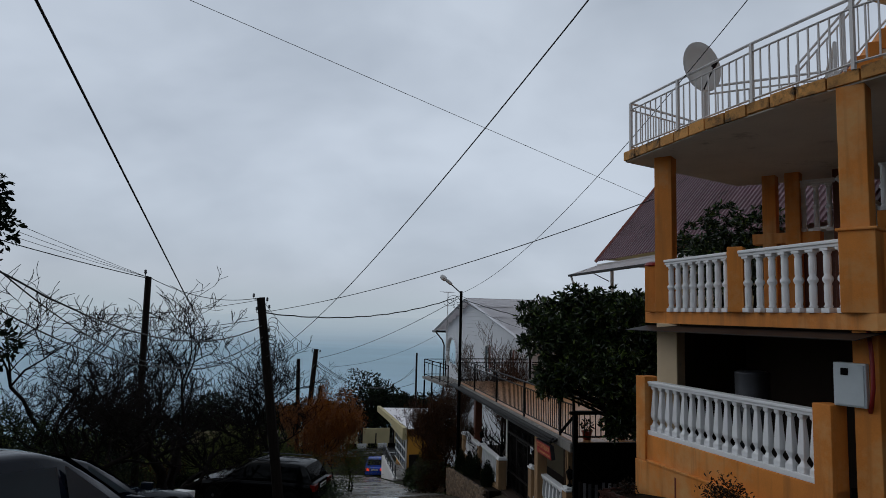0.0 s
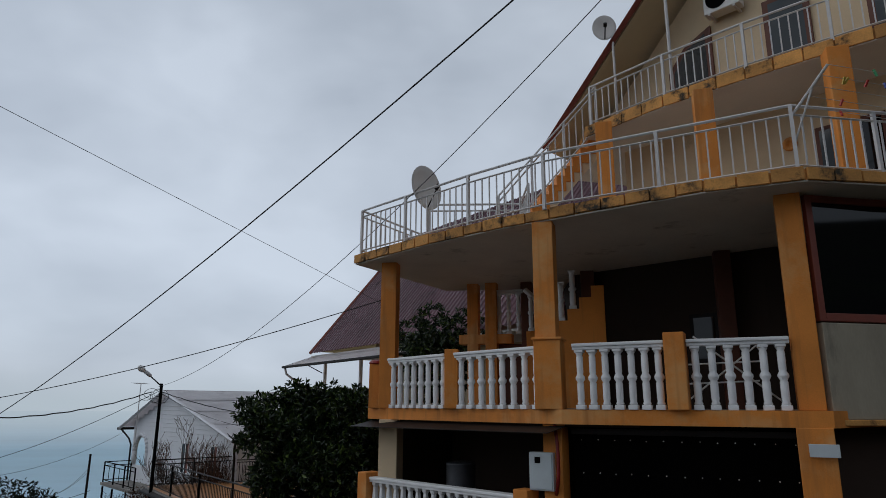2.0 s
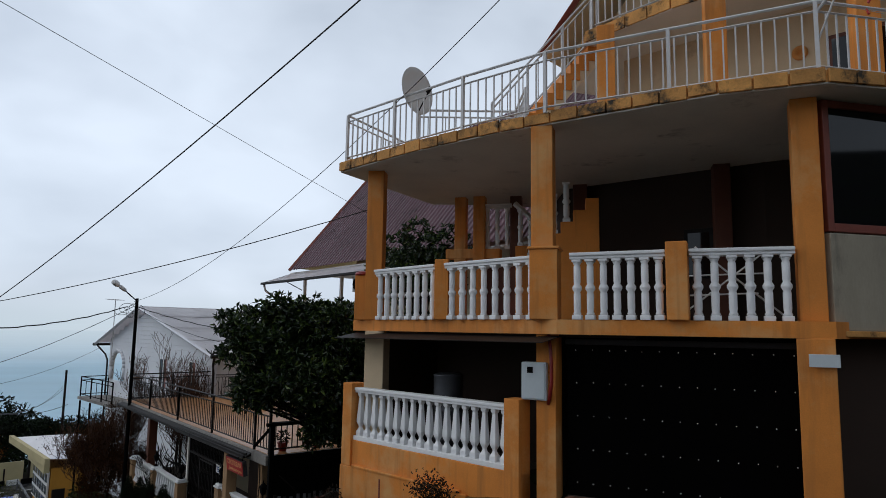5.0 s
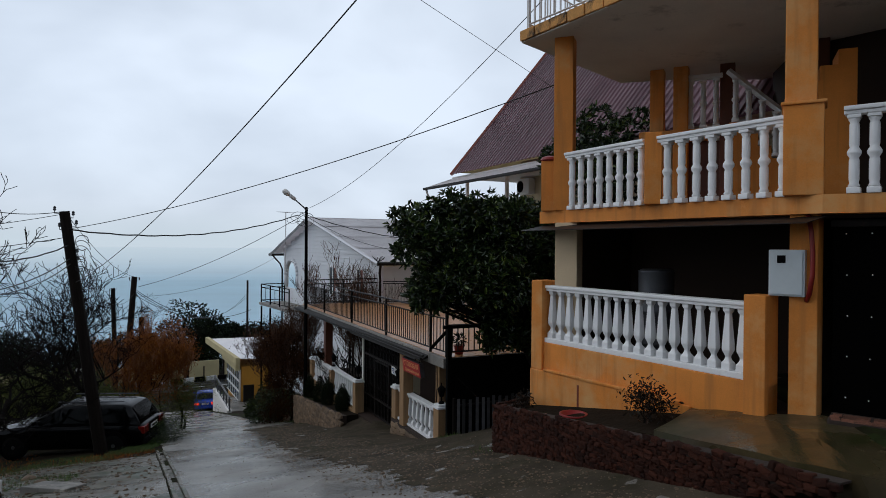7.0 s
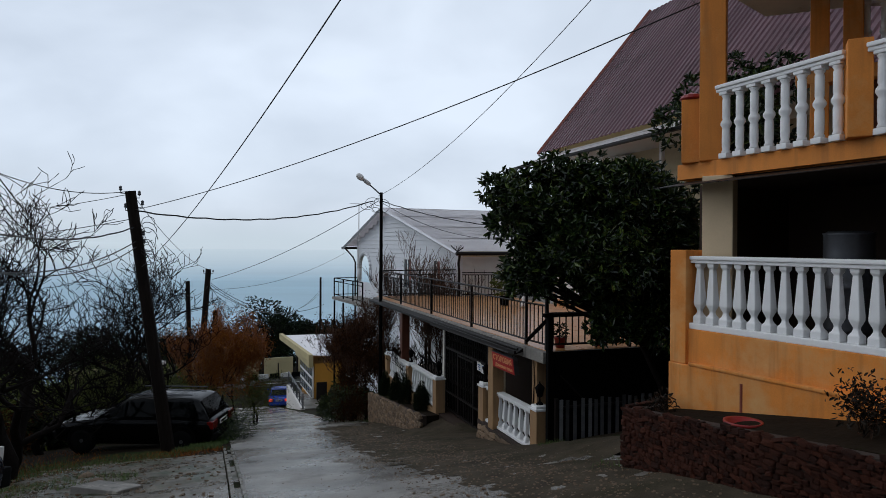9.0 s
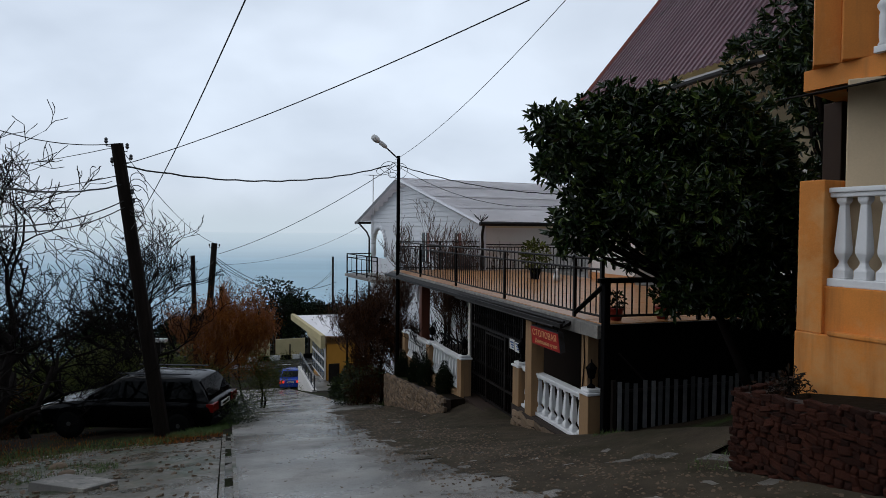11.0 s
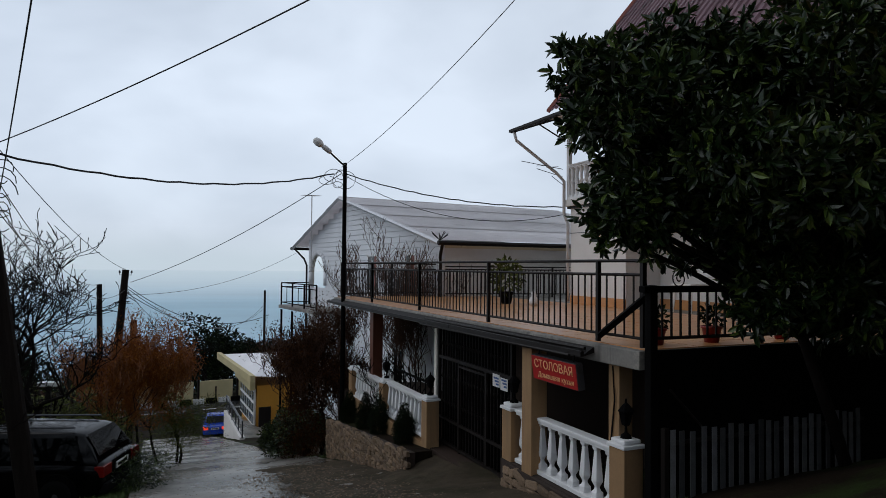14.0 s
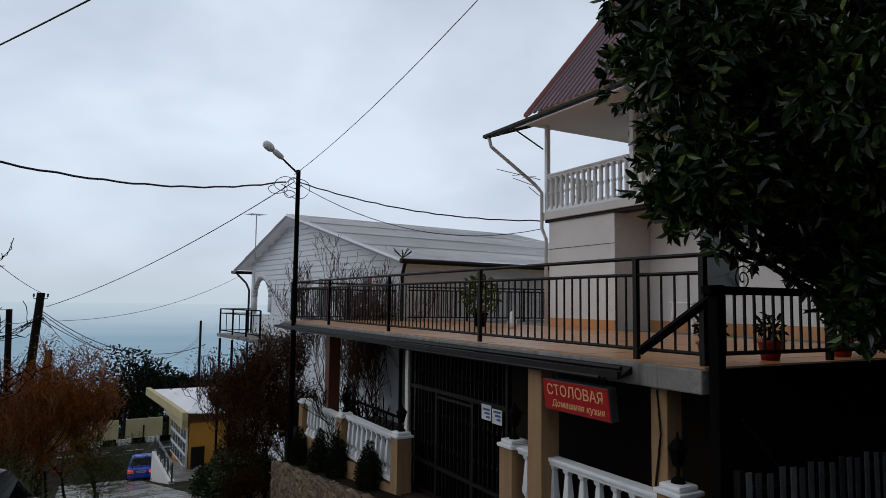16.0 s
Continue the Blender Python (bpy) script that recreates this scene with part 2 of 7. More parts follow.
M["leaf"] = leaf_mat("glossy_evergreen_leaf", (0.015, 0.034, 0.007), 0.3, (0.105, 0.15, 0.028), 0.45)
M["leaf_fresh"] = leaf_mat("spring_leaf", (0.080, 0.098, 0.020), 0.6, (0.20, 0.22, 0.045), 0.15)
M["leaf_dark"] = leaf_mat("dark_conifer_needle", (0.006, 0.013, 0.004), 0.6, (0.02, 0.032, 0.008), 0.12)
M["leaf_rust"] = leaf_mat("rusty_leaf", (0.27, 0.082, 0.014), 0.8, (0.42, 0.18, 0.035), 0.12)
M["leaf_green"] = leaf_mat("dull_green_leaf", (0.022, 0.034, 0.010), 0.6, (0.07, 0.09, 0.02), 0.15)
M["leaf_brown"] = leaf_mat("dead_brown_leaf", (0.045, 0.016, 0.006), 0.8, (0.13, 0.05, 0.012), 0.1)
M["leaf_rose"] = leaf_mat("rose_leaf", (0.016, 0.011, 0.006), 0.5, (0.05, 0.022, 0.012), 0.15)
M["litter"] = leaf_mat("wet_leaf_litter", (0.09, 0.055, 0.025), 0.5, (0.22, 0.17, 0.10))
M["grass"] = leaf_mat("grass_blade", (0.07, 0.12, 0.025), 0.7, (0.14, 0.19, 0.05))


def glass_mat(name, tint, rough=0.05, alpha=0.0):
    m = bpy.data.materials.new(name)
    m.use_nodes = True
    b = m.node_tree.nodes["Principled BSDF"]
    b.inputs["Base Color"].default_value = (*tint, 1)
    b.inputs["Roughness"].default_value = rough
    b.inputs["Transmission Weight"].default_value = alpha
    b.inputs["IOR"].default_value = 1.45
    return m


M["glass"] = glass_mat("dark_window_glass", (0.004, 0.005, 0.006), 0.04)
M["car_glass"] = glass_mat("dark_car_glass", (0.003, 0.004, 0.004), 0.03)
M["car_glass"].node_tree.nodes["Principled BSDF"].inputs["Specular IOR Level"].default_value = 0.2
# blue-grey base colour paints a sky reflection into the panes
M["glass_sky"] = glass_mat("glass_with_painted_sky_reflection", (0.09, 0.11, 0.125), 0.08)
M["glass_clear"] = glass_mat("clear_glass", (0.75, 0.8, 0.82), 0.02, 0.95)
M["sea"] = mat("grey_green_sea", (0.33, 0.52, 0.62), 0.45, spec=0.3, vary=0.12, scale=0.012, fine=0.25, bump=0.4, stretch=(0.3, 1, 1), depth=1.2)
M["car_dark"] = mat("black_car_paint", (0.0016, 0.0016, 0.002), 0.14, spec=0.2, vary=0.3, scale=1.0, fine=20, bump=0.02)
M["car_blue"] = mat("blue_car_paint", (0.012, 0.055, 0.40), 0.25, vary=0.1, bump=0.0)
M["car_navy"] = mat("dark_blue_car_paint", (0.004, 0.007, 0.014), 0.08, spec=0.12, vary=0.2, bump=0.02)
M["rubber"] = mat("tyre_rubber", (0.005, 0.005, 0.005), 0.85, spec=0.1, vary=0.2, bump=0.1)
M["chrome"] = mat("alloy", (0.06, 0.06, 0.062), 0.5, metal=0.3, vary=0.1, bump=0.0)
M["tail"] = mat("red_tail_lens", (0.16, 0.005, 0.004), 0.25, vary=0.05, bump=0.0)
M["tail_on"] = mat("lit_tail_lens", (0.6, 0.02, 0.01), 0.2, vary=0.05, bump=0.0)
M["tail_on"].node_tree.nodes["Principled BSDF"].inputs["Emission Color"].default_value = (1, 0.08, 0.04, 1)
M["tail_on"].node_tree.nodes["Principled BSDF"].inputs["Emission Strength"].default_value = 0.7


# ---- building blocks ----
def thing(name, at, label, category, group="", kind="", turn=0.0):
    ob = new(name)
    ob.empty_display_size = 0.2
    ob.matrix_basis = pose(*at, 0, 0, turn)
    return tagged(ob, label, category, group, kind)


def part(name, bm, material, parent, label="", smooth=False):
    """Links a bmesh, given in the thing's own or in world metres, as one mesh object under a thing or a part."""
    me = bpy.data.meshes.new(name)
    bm.normal_update()
    bm.to_mesh(me)
    bm.free()
    me.materials.append(M[material] if isinstance(material, str) else material)
    if smooth:
        me.polygons.foreach_set("use_smooth", [True] * len(me.polygons))
    return link(name, me, parent, label)


def link(name, me, parent, label="", m=None):
    ob = new(name, me)
    if parent is not None:
        ob.parent = parent
        if parent.type == "EMPTY":
            ob.matrix_parent_inverse = parent.matrix_basis.inverted()
        elif parent.parent is not None:
            ob.matrix_parent_inverse = parent.matrix_basis.inverted()
    if m is not None:
        ob.matrix_basis = m
    if label:
        tagged(ob, label)
    return ob


def alone(name, bm, material, label, category, group="", kind="", smooth=False):
    return tagged(part(name, bm, material, None, smooth=smooth), label, category, group, kind)


def box(bm, x0, x1, y0, y1, z0, z1, m=None, bevel=0.0):
    v = [bm.verts.new((x, y, z)) for z in (z0, z1) for x, y in ((x0, y0), (x1, y0), (x1, y1), (x0, y1))]
    faces = [bm.faces.new([v[i] for i in f]) for f in ((3, 2, 1, 0), (4, 5, 6, 7), (0, 1, 5, 4), (1, 2, 6, 5), (2, 3, 7, 6), (3, 0, 4, 7))]
    if bevel:
        edges = {e for f in faces for e in f.edges}
        r = bmesh.ops.bevel(bm, geom=list(edges), offset=bevel, segments=2, affect="EDGES", profile=0.6)
        v = list({w for f in r["faces"] for w in f.verts} | {w for w in v if w.is_valid})
    if m is not None:
        bmesh.ops.transform(bm, matrix=m, verts=v)
    return bm


def prism(bm, poly, z0, z1, m=None):
    """A polygon in plan (counter-clockwise), raised from z0 to z1; z0 and z1 may be lists, a height a corner."""
    n = len(poly)
    a = z0 if isinstance(z0, (list, tuple)) else [z0] * n
    b = z1 if isinstance(z1, (list, tuple)) else [z1] * n
    lo = [bm.verts.new((x, y, z)) for (x, y), z in zip(poly, a)]
    hi = [bm.verts.new((x, y, z)) for (x, y), z in zip(poly, b)]
    bm.faces.new(lo[::-1])
    bm.faces.new(hi)
    for i in range(n):
        j = (i + 1) % n
        bm.faces.new((lo[i], lo[j], hi[j], hi[i]))
    if m is not None:
        bmesh.ops.transform(bm, matrix=m, verts=lo + hi)
    return bm


def tube(bm, pts, radii, sides=6, cap=True):
    """A round bar along points."""
    pts = [Vector(p) for p in pts]
    if not isinstance(radii, (list, tuple)):
        radii = [radii] * len(pts)
    rings = []
    for i, p in enumerate(pts):
        d = (pts[min(i + 1, len(pts) - 1)] - pts[max(i - 1, 0)]).normalized()
        a = d.orthogonal().normalized() if abs(d.z) < 0.9 else Vector((1, 0, 0)).cross(d).normalized()
        if abs(d.z) < 0.9:
            a = Vector((0, 0, 1)).cross(d).normalized()
        c = d.cross(a)
        rings.append([bm.verts.new(p + (a * math.cos(t) + c * math.sin(t)) * radii[i]) for t in [2 * math.pi * k / sides for k in range(sides)]])
    for r0, r1 in zip(rings, rings[1:]):
        for k in range(sides):
            bm.faces.new((r0[k], r0[(k + 1) % sides], r1[(k + 1) % sides], r1[k]))
    if cap and sides > 2:
        bm.faces.new(rings[0][::-1])
        bm.faces.new(rings[-1])
    return bm


def lathe(bm, profile, sides=12, m=None, square=()):
    """A turned shape round z: rows of (radius, z)."""
    rings = []
    for r, z in profile:
        rings.append([bm.verts.new((r * math.cos(t), r * math.sin(t), z)) for t in [2 * math.pi * k / sides for k in range(sides)]])
    for r0, r1 in zip(rings, rings[1:]):
        for k in range(sides):
            bm.faces.new((r0[k], r0[(k + 1) % sides], r1[(k + 1) % sides], r1[k]))
    bm.faces.new(rings[0][::-1])
    bm.faces.new(rings[-1])
    if m is not None:
        bmesh.ops.transform(bm, matrix=m, verts=[v for r in rings for v in r])
    return bm


def along(a, b, z=0.0):
    """The frame whose x runs from a to b in plan, z up; its y points to the left of that way."""
    return Matrix.Translation((a[0], a[1], z)) @ Matrix.Rotation(math.atan2(b[1] - a[1], b[0] - a[0]), 4, "Z")


def span(a, b):
    return math.hypot(b[0] - a[0], b[1] - a[1])


def mesh_of(name, bm, material, smooth=False):
    me = bpy.data.meshes.new(name)
    bm.normal_update()
    bm.to_mesh(me)
    bm.free()
    me.materials.append(M[material])
    if smooth:
        me.polygons.foreach_set("use_smooth", [True] * len(me.polygons))
    return me


def BM():
    return bmesh.new()


# ---- ground ----
SLOPE = [(-80, 24.0), (-30, 9.0), (-14, 3.6), (-6.6, 1.5), (-0.4, 0.0), (3.9, -0.8), (8.3, -1.65), (14, -2.85), (18.5, -3.75), (27.7, -5.9), (50, -10.7), (56, -11.2),
         (70, -11.8), (80, -12.6), (160, -45), (260, -60)]


def to_sw(x, y):
    return -0.358 * x + 0.934 * y, 0.934 * x + 0.358 * y


def to_xy(s, w):
    return -0.358 * s + 0.934 * w, 0.934 * s + 0.358 * w


def drop(s):
    for (s0, z0), (s1, z1) in zip(SLOPE, SLOPE[1:]):
        if s <= s1:
            return z0 + (z1 - z0) * (s - s0) / (s1 - s0)
    return SLOPE[-1][1]


def ground_z(x, y):
    s, w = to_sw(x, y)
    z = (drop(s - 0.8) + 2 * drop(s) + drop(s + 0.8)) / 4
    k = 1.0 if s < 3 else max(0.0, 1 - (s - 3) / 5.5)
    z += k * (0.0 if w < 0 else 0.11 * w if w < 3.25 else 0.36 + 0.38 * (min(w, 5.5) - 3.25))
    if w > 2.6 and s > -7:                                # level forecourt of the garage
        z = min(z, 0.96 + max(0.0, 3.6 - w) * 0.6 + max(0.0, -6.0 - s) * 0.3)
    if w < -1.4 and s < 5:                                # raised verge where cars are parked
        z += 0.4 * min(1.0, (-1.4 - w) / 1.0) * min(1.0, (5 - s) / 2)
    if w < -4:
        z -= min(8.0, (-4 - w) * 0.06) * min(1.0, max(0.0, (s - 2) / 10))
    return z


def sheet(name, svals, wvals, lift, rough):
    bm = BM()
    grid = []
    for s in svals:
        row = []
        for w in wvals:
            x, y = to_xy(s, w)
            z = ground_z(x, y) + lift + rough * noise.noise((x * 0.9, y * 0.9, 3.1)) + rough * 0.5 * noise.noise((x * 2.7, y * 2.7, 8.1))
            row.append(bm.verts.new((x, y, z)))
        grid.append(row)
    for r0, r1 in zip(grid, grid[1:]):
        for i in range(len(wvals) - 1):
            bm.faces.new((r0[i], r0[i + 1], r1[i + 1], r1[i]))
    return bm


def steps(a, b, n):
    return [a + (b - a) * i / n for i in range(n + 1)]


alone("ground", sheet("ground", steps(-80, -12, 10) + steps(-11, 30, 82) + steps(31, 80, 40) + [100, 130, 160, 200, 260],
                      [-260, -160, -90, -55] + steps(-40, -8, 24) + steps(-7.6, 8, 40) + steps(9, 30, 12) + [45, 80, 160, 260], 0.0, 0.05),
      "soil", "sloping ground of soil, moss and leaf litter", "ground", kind="structure", smooth=True)
# horizon haze painted as a glowing shell, fading out above and below
mist = bpy.data.materials.new("painted_haze")
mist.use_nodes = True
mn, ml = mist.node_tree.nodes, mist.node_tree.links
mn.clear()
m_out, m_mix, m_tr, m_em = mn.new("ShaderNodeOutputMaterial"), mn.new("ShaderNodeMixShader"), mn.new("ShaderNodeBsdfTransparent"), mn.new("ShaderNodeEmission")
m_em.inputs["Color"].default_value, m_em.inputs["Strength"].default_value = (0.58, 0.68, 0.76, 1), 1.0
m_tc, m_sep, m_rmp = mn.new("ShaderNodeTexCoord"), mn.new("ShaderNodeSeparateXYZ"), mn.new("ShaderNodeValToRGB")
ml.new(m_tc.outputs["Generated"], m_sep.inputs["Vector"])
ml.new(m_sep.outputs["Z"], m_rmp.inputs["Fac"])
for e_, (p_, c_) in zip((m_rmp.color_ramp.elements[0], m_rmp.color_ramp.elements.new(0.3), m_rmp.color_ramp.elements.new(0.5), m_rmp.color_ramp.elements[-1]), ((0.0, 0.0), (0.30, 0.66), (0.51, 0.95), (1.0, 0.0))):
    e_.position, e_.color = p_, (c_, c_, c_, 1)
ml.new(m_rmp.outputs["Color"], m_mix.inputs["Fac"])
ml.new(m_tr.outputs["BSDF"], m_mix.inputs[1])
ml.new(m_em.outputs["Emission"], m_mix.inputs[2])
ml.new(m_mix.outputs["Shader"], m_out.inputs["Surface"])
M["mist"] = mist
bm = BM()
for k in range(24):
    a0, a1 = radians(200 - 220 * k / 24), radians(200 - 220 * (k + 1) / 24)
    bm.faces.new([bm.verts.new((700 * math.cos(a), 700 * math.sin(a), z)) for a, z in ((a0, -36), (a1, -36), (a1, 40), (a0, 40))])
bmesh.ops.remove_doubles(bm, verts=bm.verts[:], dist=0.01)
alone("backdrop", bm, "mist", "glowing shell painted as haze along the far horizon", "backdrop", kind="structure")
bm = BM()
prism(bm, [(-4600, -200), (4600, -200), (4600, 4700), (-4600, 4700)], -60, -36)
alone("water", bm, "sea", "calm grey-green sea under cloud, reaching the horizon", "sea", kind="structure")
GRAVEL = mat("brown_gravel", (0.058, 0.045, 0.030), 0.85, vary=0.5, scale=2.2, fine=60, bump=1.0, stain=(0.035, 0.030, 0.016), stain_at=(0.5, 0.62), stain_scale=0.9, depth=0.02, spec=0.12)
bm = sheet("gravel", steps(-6, 17.5, 160), steps(0.9, 4.3, 32), 0.036, 0.035)
bmesh.ops.delete(bm, geom=[f for f in bm.faces if to_sw(*f.calc_center_median().xy)[1] < 1.5 + 0.55 * noise.noise(f.calc_center_median() * 0.6) + 0.35 * noise.noise(f.calc_center_median() * 2.6)], context="FACES")
bmesh.ops.delete(bm, geom=[f for f in bm.faces if to_sw(*f.calc_center_median().xy)[1] > 3.35 and to_sw(*f.calc_center_median().xy)[0] < 4.5], context="FACES")
alone("gravel", bm, GRAVEL, "washed brown gravel along the foot of the walls", "gravel", kind="structure", smooth=True)
alone("road", sheet("road", steps(-16, 51, 200), steps(-1.0, 3.5, 16), 0.03, 0.035), "road",
      "steep wet concrete lane with worn patches", "road", kind="structure", smooth=True)


# ---- orange house ----
house = thing("orange_house", (4.6, 2.5, 0.9), "orange stuccoed house with balconies and white balustrades", "house")
F = [(2.42, 5.22), (4.38, 1.16), (6.75, -0.88)]            # outer line of the balcony beam
EDGE = [(2.08, 5.08), (3.06, 3.16), (3.88, 1.88), (4.87, 0.66), (5.72, -0.38), (6.6, -1.08), (8.4, -1.3), (11.0, -1.2)]   # edge of the roof terrace
FLOOR, SLAB, TOP = 3.22, 5.86, 6.02
INNER = [(11.0, 6.5), (5.6, 7.0), (4.5, 7.4)]


def hbox(name, a, b, y0, y1, z0, z1, material="stucco", label="", parent=None, bevel=0.012):
    """A block of the house along the line a-b; y is to the left of that way."""
    bm = BM()
    box(bm, 0, span(a, b), y0, y1, z0, z1, along(a, b), bevel)
    return part(name, bm, material, parent or house, label)


def post(a, r, z0, z1, turn, label="", name="column", material="stucco", parent=None):
    bm = BM()
    box(bm, -r, r, -r, r, z0, z1, pose(a[0], a[1], 0, 0, 0, turn), 0.012)
    return part(name, bm, material, parent or house, label)


bm = BM()
prism(bm, EDGE + INNER, SLAB, SLAB + 0.02)
part("soffit", bm, "concrete", house, "grey concrete underside of the roof terrace")
bm = BM()
prism(bm, EDGE + INNER, SLAB + 0.02, TOP)
part("slab", bm, "stucco_top", house, "stained orange edge of the terrace slab")
# unseen pale floor, added to throw neutral light up at the soffit
bm = BM()
prism(bm, [(2.4, 5.1), (3.3, 3.3), (4.1, 2.0), (5.05, 0.85), (5.9, -0.2), (6.7, -0.85), (8.4, -1.05), (10.9, -0.95), (10.9, 6.4), (5.6, 6.9), (4.5, 7.3)], TOP - 0.004, TOP + 0.012)
part("terrace_floor", bm, "pale_bounce", house, "unseen pale terrace floor added to bounce light onto the soffit")
for a, b in zip(EDGE, EDGE[1:]):                         # cast edge blocks with open joints
    n = max(2, int(span(a, b) / 0.33))
    for i in range(n):
        p = (a[0] + (b[0] - a[0]) * (i + 0.02) / n, a[1] + (b[1] - a[1]) * (i + 0.02) / n)
        q = (a[0] + (b[0] - a[0]) * (i + 0.96) / n, a[1] + (b[1] - a[1]) * (i + 0.96) / n)
        hbox("edge_block", p, q, -0.035 - 0.01 * random.random(), 0.0, SLAB + 0.03 - 0.02 * random.random(), TOP + 0.025 * random.random(), "stucco_top", bevel=0.008)
bm = BM()
prism(bm, [F[0], F[1], F[2], (7.6, -0.55), (11, -0.5), (11, 6.4), (5.2, 6.8), (3.3, 6.0)], FLOOR - 0.19, FLOOR)
part("balcony_floor", bm, "stucco", house, "orange balcony floor beam")
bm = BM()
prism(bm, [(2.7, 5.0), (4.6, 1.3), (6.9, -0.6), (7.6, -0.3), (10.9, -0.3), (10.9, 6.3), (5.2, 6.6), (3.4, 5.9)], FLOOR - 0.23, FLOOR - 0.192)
part("ceiling", bm, "shade_wall", house)

# grey sheet added so the orange floor doesn't tint the soffit above
bm = BM()
prism(bm, [(2.75, 5.2), (4.62, 1.4), (6.9, -0.55), (7.6, -0.3), (10.9, -0.3), (10.9, 6.2), (5.2, 6.6), (3.4, 5.85)], FLOOR - 0.01, FLOOR + 0.008)
part("floor_covering", bm, "slab_edge", house, "grey sheet added over the balcony floor to neutralise its bounce")
C1, C2, C3 = (2.72, 4.84), (4.36, 1.49), (6.80, -0.53)
post(C1, 0.145, FLOOR, SLAB, -25)
post(C2, 0.148, FLOOR + 0.95, SLAB, -35)
post((4.36, 1.44), 0.185, FLOOR, FLOOR + 0.93, -35, name="pedestal")
post((4.36, 1.44), 0.21, FLOOR + 0.93, FLOOR + 0.965, -35, name="pedestal_cap")
post(C3, 0.145, FLOOR, SLAB, -40)
post((2.77, 4.74), 0.17, -0.6, FLOOR - 0.19, -31, "pale unpainted lower column", material="beige")
post((4.44, 1.5), 0.135, 0.4, FLOOR - 0.19, -45, name="gate_pillar")
post((6.72, -0.62), 0.19, 0.4, FLOOR - 0.19, -45, name="gate_pillar")
post((2.53, 5.03), 0.11, FLOOR, FLOOR + 0.78, -25, name="end_post")

# turned balusters
bm = BM()
box(bm, -0.065, 0.065, -0.065, 0.065, 0.0, 0.06, bevel=0.006)
lathe(bm, [(0.045, 0.06), (0.06, 0.075), (0.045, 0.10), (0.052, 0.14), (0.052, 0.32), (0.044, 0.345), (0.07, 0.385), (0.07, 0.41), (0.044, 0.45), (0.05, 0.475),
           (0.05, 0.67), (0.042, 0.69), (0.058, 0.715), (0.058, 0.73)], 12)
box(bm, -0.065, 0.065, -0.065, 0.065, 0.73, 0.765, bevel=0.006)
BAL_TURNED = mesh_of("baluster", bm, "white", True)
# four-sided tapering balusters
bm = BM()
lathe(bm, [(0.08, 0.0), (0.08, 0.075), (0.052, 0.10), (0.036, 0.13), (0.036, 0.15), (0.072, 0.215), (0.074, 0.25), (0.043, 0.60), (0.04, 0.625), (0.062, 0.65), (0.066, 0.69)], 4, pose(0, 0, 0, 0, 0, 45))
bmesh.ops.bevel(bm, geom=bm.edges[:], offset=0.006, segments=1, affect="EDGES")
BAL_SQUARE = mesh_of("baluster", bm, "white")


def balustrade(a, b, z, n, kind, height, parent, base=0.0, label="white balustrade"):
    """A white handrail and foot between two posts, with its balusters."""
    L, m = span(a, b), along(a, b, z)
    bm = BM()
    box(bm, 0, L, -0.085, 0.085, height - 0.045, height, m, 0.012)
    box(bm, 0, L, -0.065, 0.065, height - 0.085, height - 0.045, m, 0.01)
    if base:
        box(bm, 0, L, -0.085, 0.085, 0, base, m, 0.01)
    rail = part("balustrade", bm, "white", parent, label)
    for i in range(n):
        x = L * (i + 0.5) / n
        full = height - 0.085 - base
        mesh, tall = (BAL_TURNED, 0.765) if kind == "turned" else (BAL_SQUARE, 0.69)
        slim = 0.9 if kind == "turned" else 1.0
        turn = random.uniform(-3, 3) if kind == "square" else random.uniform(0, 30)
        link("baluster", mesh, rail, m=m @ pose(x, 0, base) @ Matrix.Diagonal((slim, slim, full / tall, 1)) @ pose(0, 0, 0, 0, 0, turn if kind == "square" else 0))
    return rail


PP1, PP2 = (3.42, 3.1), (5.52, 0.2)
post(PP1, 0.105, FLOOR, FLOOR + 0.92, -25, name="parapet_post")
post(PP2, 0.125, FLOOR, FLOOR + 0.95, -42, name="parapet_post")


def toward(a, b, d0, d1):
    L = span(a, b)
    u = ((b[0] - a[0]) / L, (b[1] - a[1]) / L)
    return (a[0] + u[0] * d0, a[1] + u[1] * d0), (b[0] - u[0] * d1, b[1] - u[1] * d1)


for a, b, d0, d1, n in (((2.65, 4.78), PP1, 0.16, 0.11, 8), (PP1, (4.36, 1.3), 0.11, 0.2, 8), ((4.4, 1.22), PP2, 0.2, 0.13, 7), (PP2, (6.7, -0.66), 0.13, 0.18, 6)):
    balustrade(*toward(a, b, d0, d1), FLOOR, n, "turned", 0.86, house)

# the low front wall with its balustrade
LW = [(2.25, 4.85), (4.06, 1.56)]
hbox("front_wall", *LW, 0.0, 0.2, -0.3, 1.22)
hbox("plinth", LW[0], (3.62, 2.36), -0.06, 0.0, -0.3, 0.80)
hbox("plinth_band", (2.4, 4.58), (3.55, 2.48), -0.075, 0.0, 0.80, 0.84)
hbox("wall_pillar", *toward(*LW, 0.0, span(*LW) - 0.24), -0.04, 0.26, 0.8, 2.15)
hbox("wall_pillar", *toward(*LW, span(*LW) - 0.25, 0.0), -0.05, 0.2, 0.4, 2.17)
balustrade(*[(p[0] + 0.085, p[1] + 0.047) for p in toward(*LW, 0.24, 0.25)], 1.22, 18, "square", 0.86, house, 0.07, "white balustrade of tapering square balusters")
bm = BM()
tube(bm, [(2.70, 3.93, 0.1), (2.70, 3.93, 0.72)], 0.022, 8)
part("drain_pipe", bm, "roof_edge", house, "thin rust-red drain pipe")

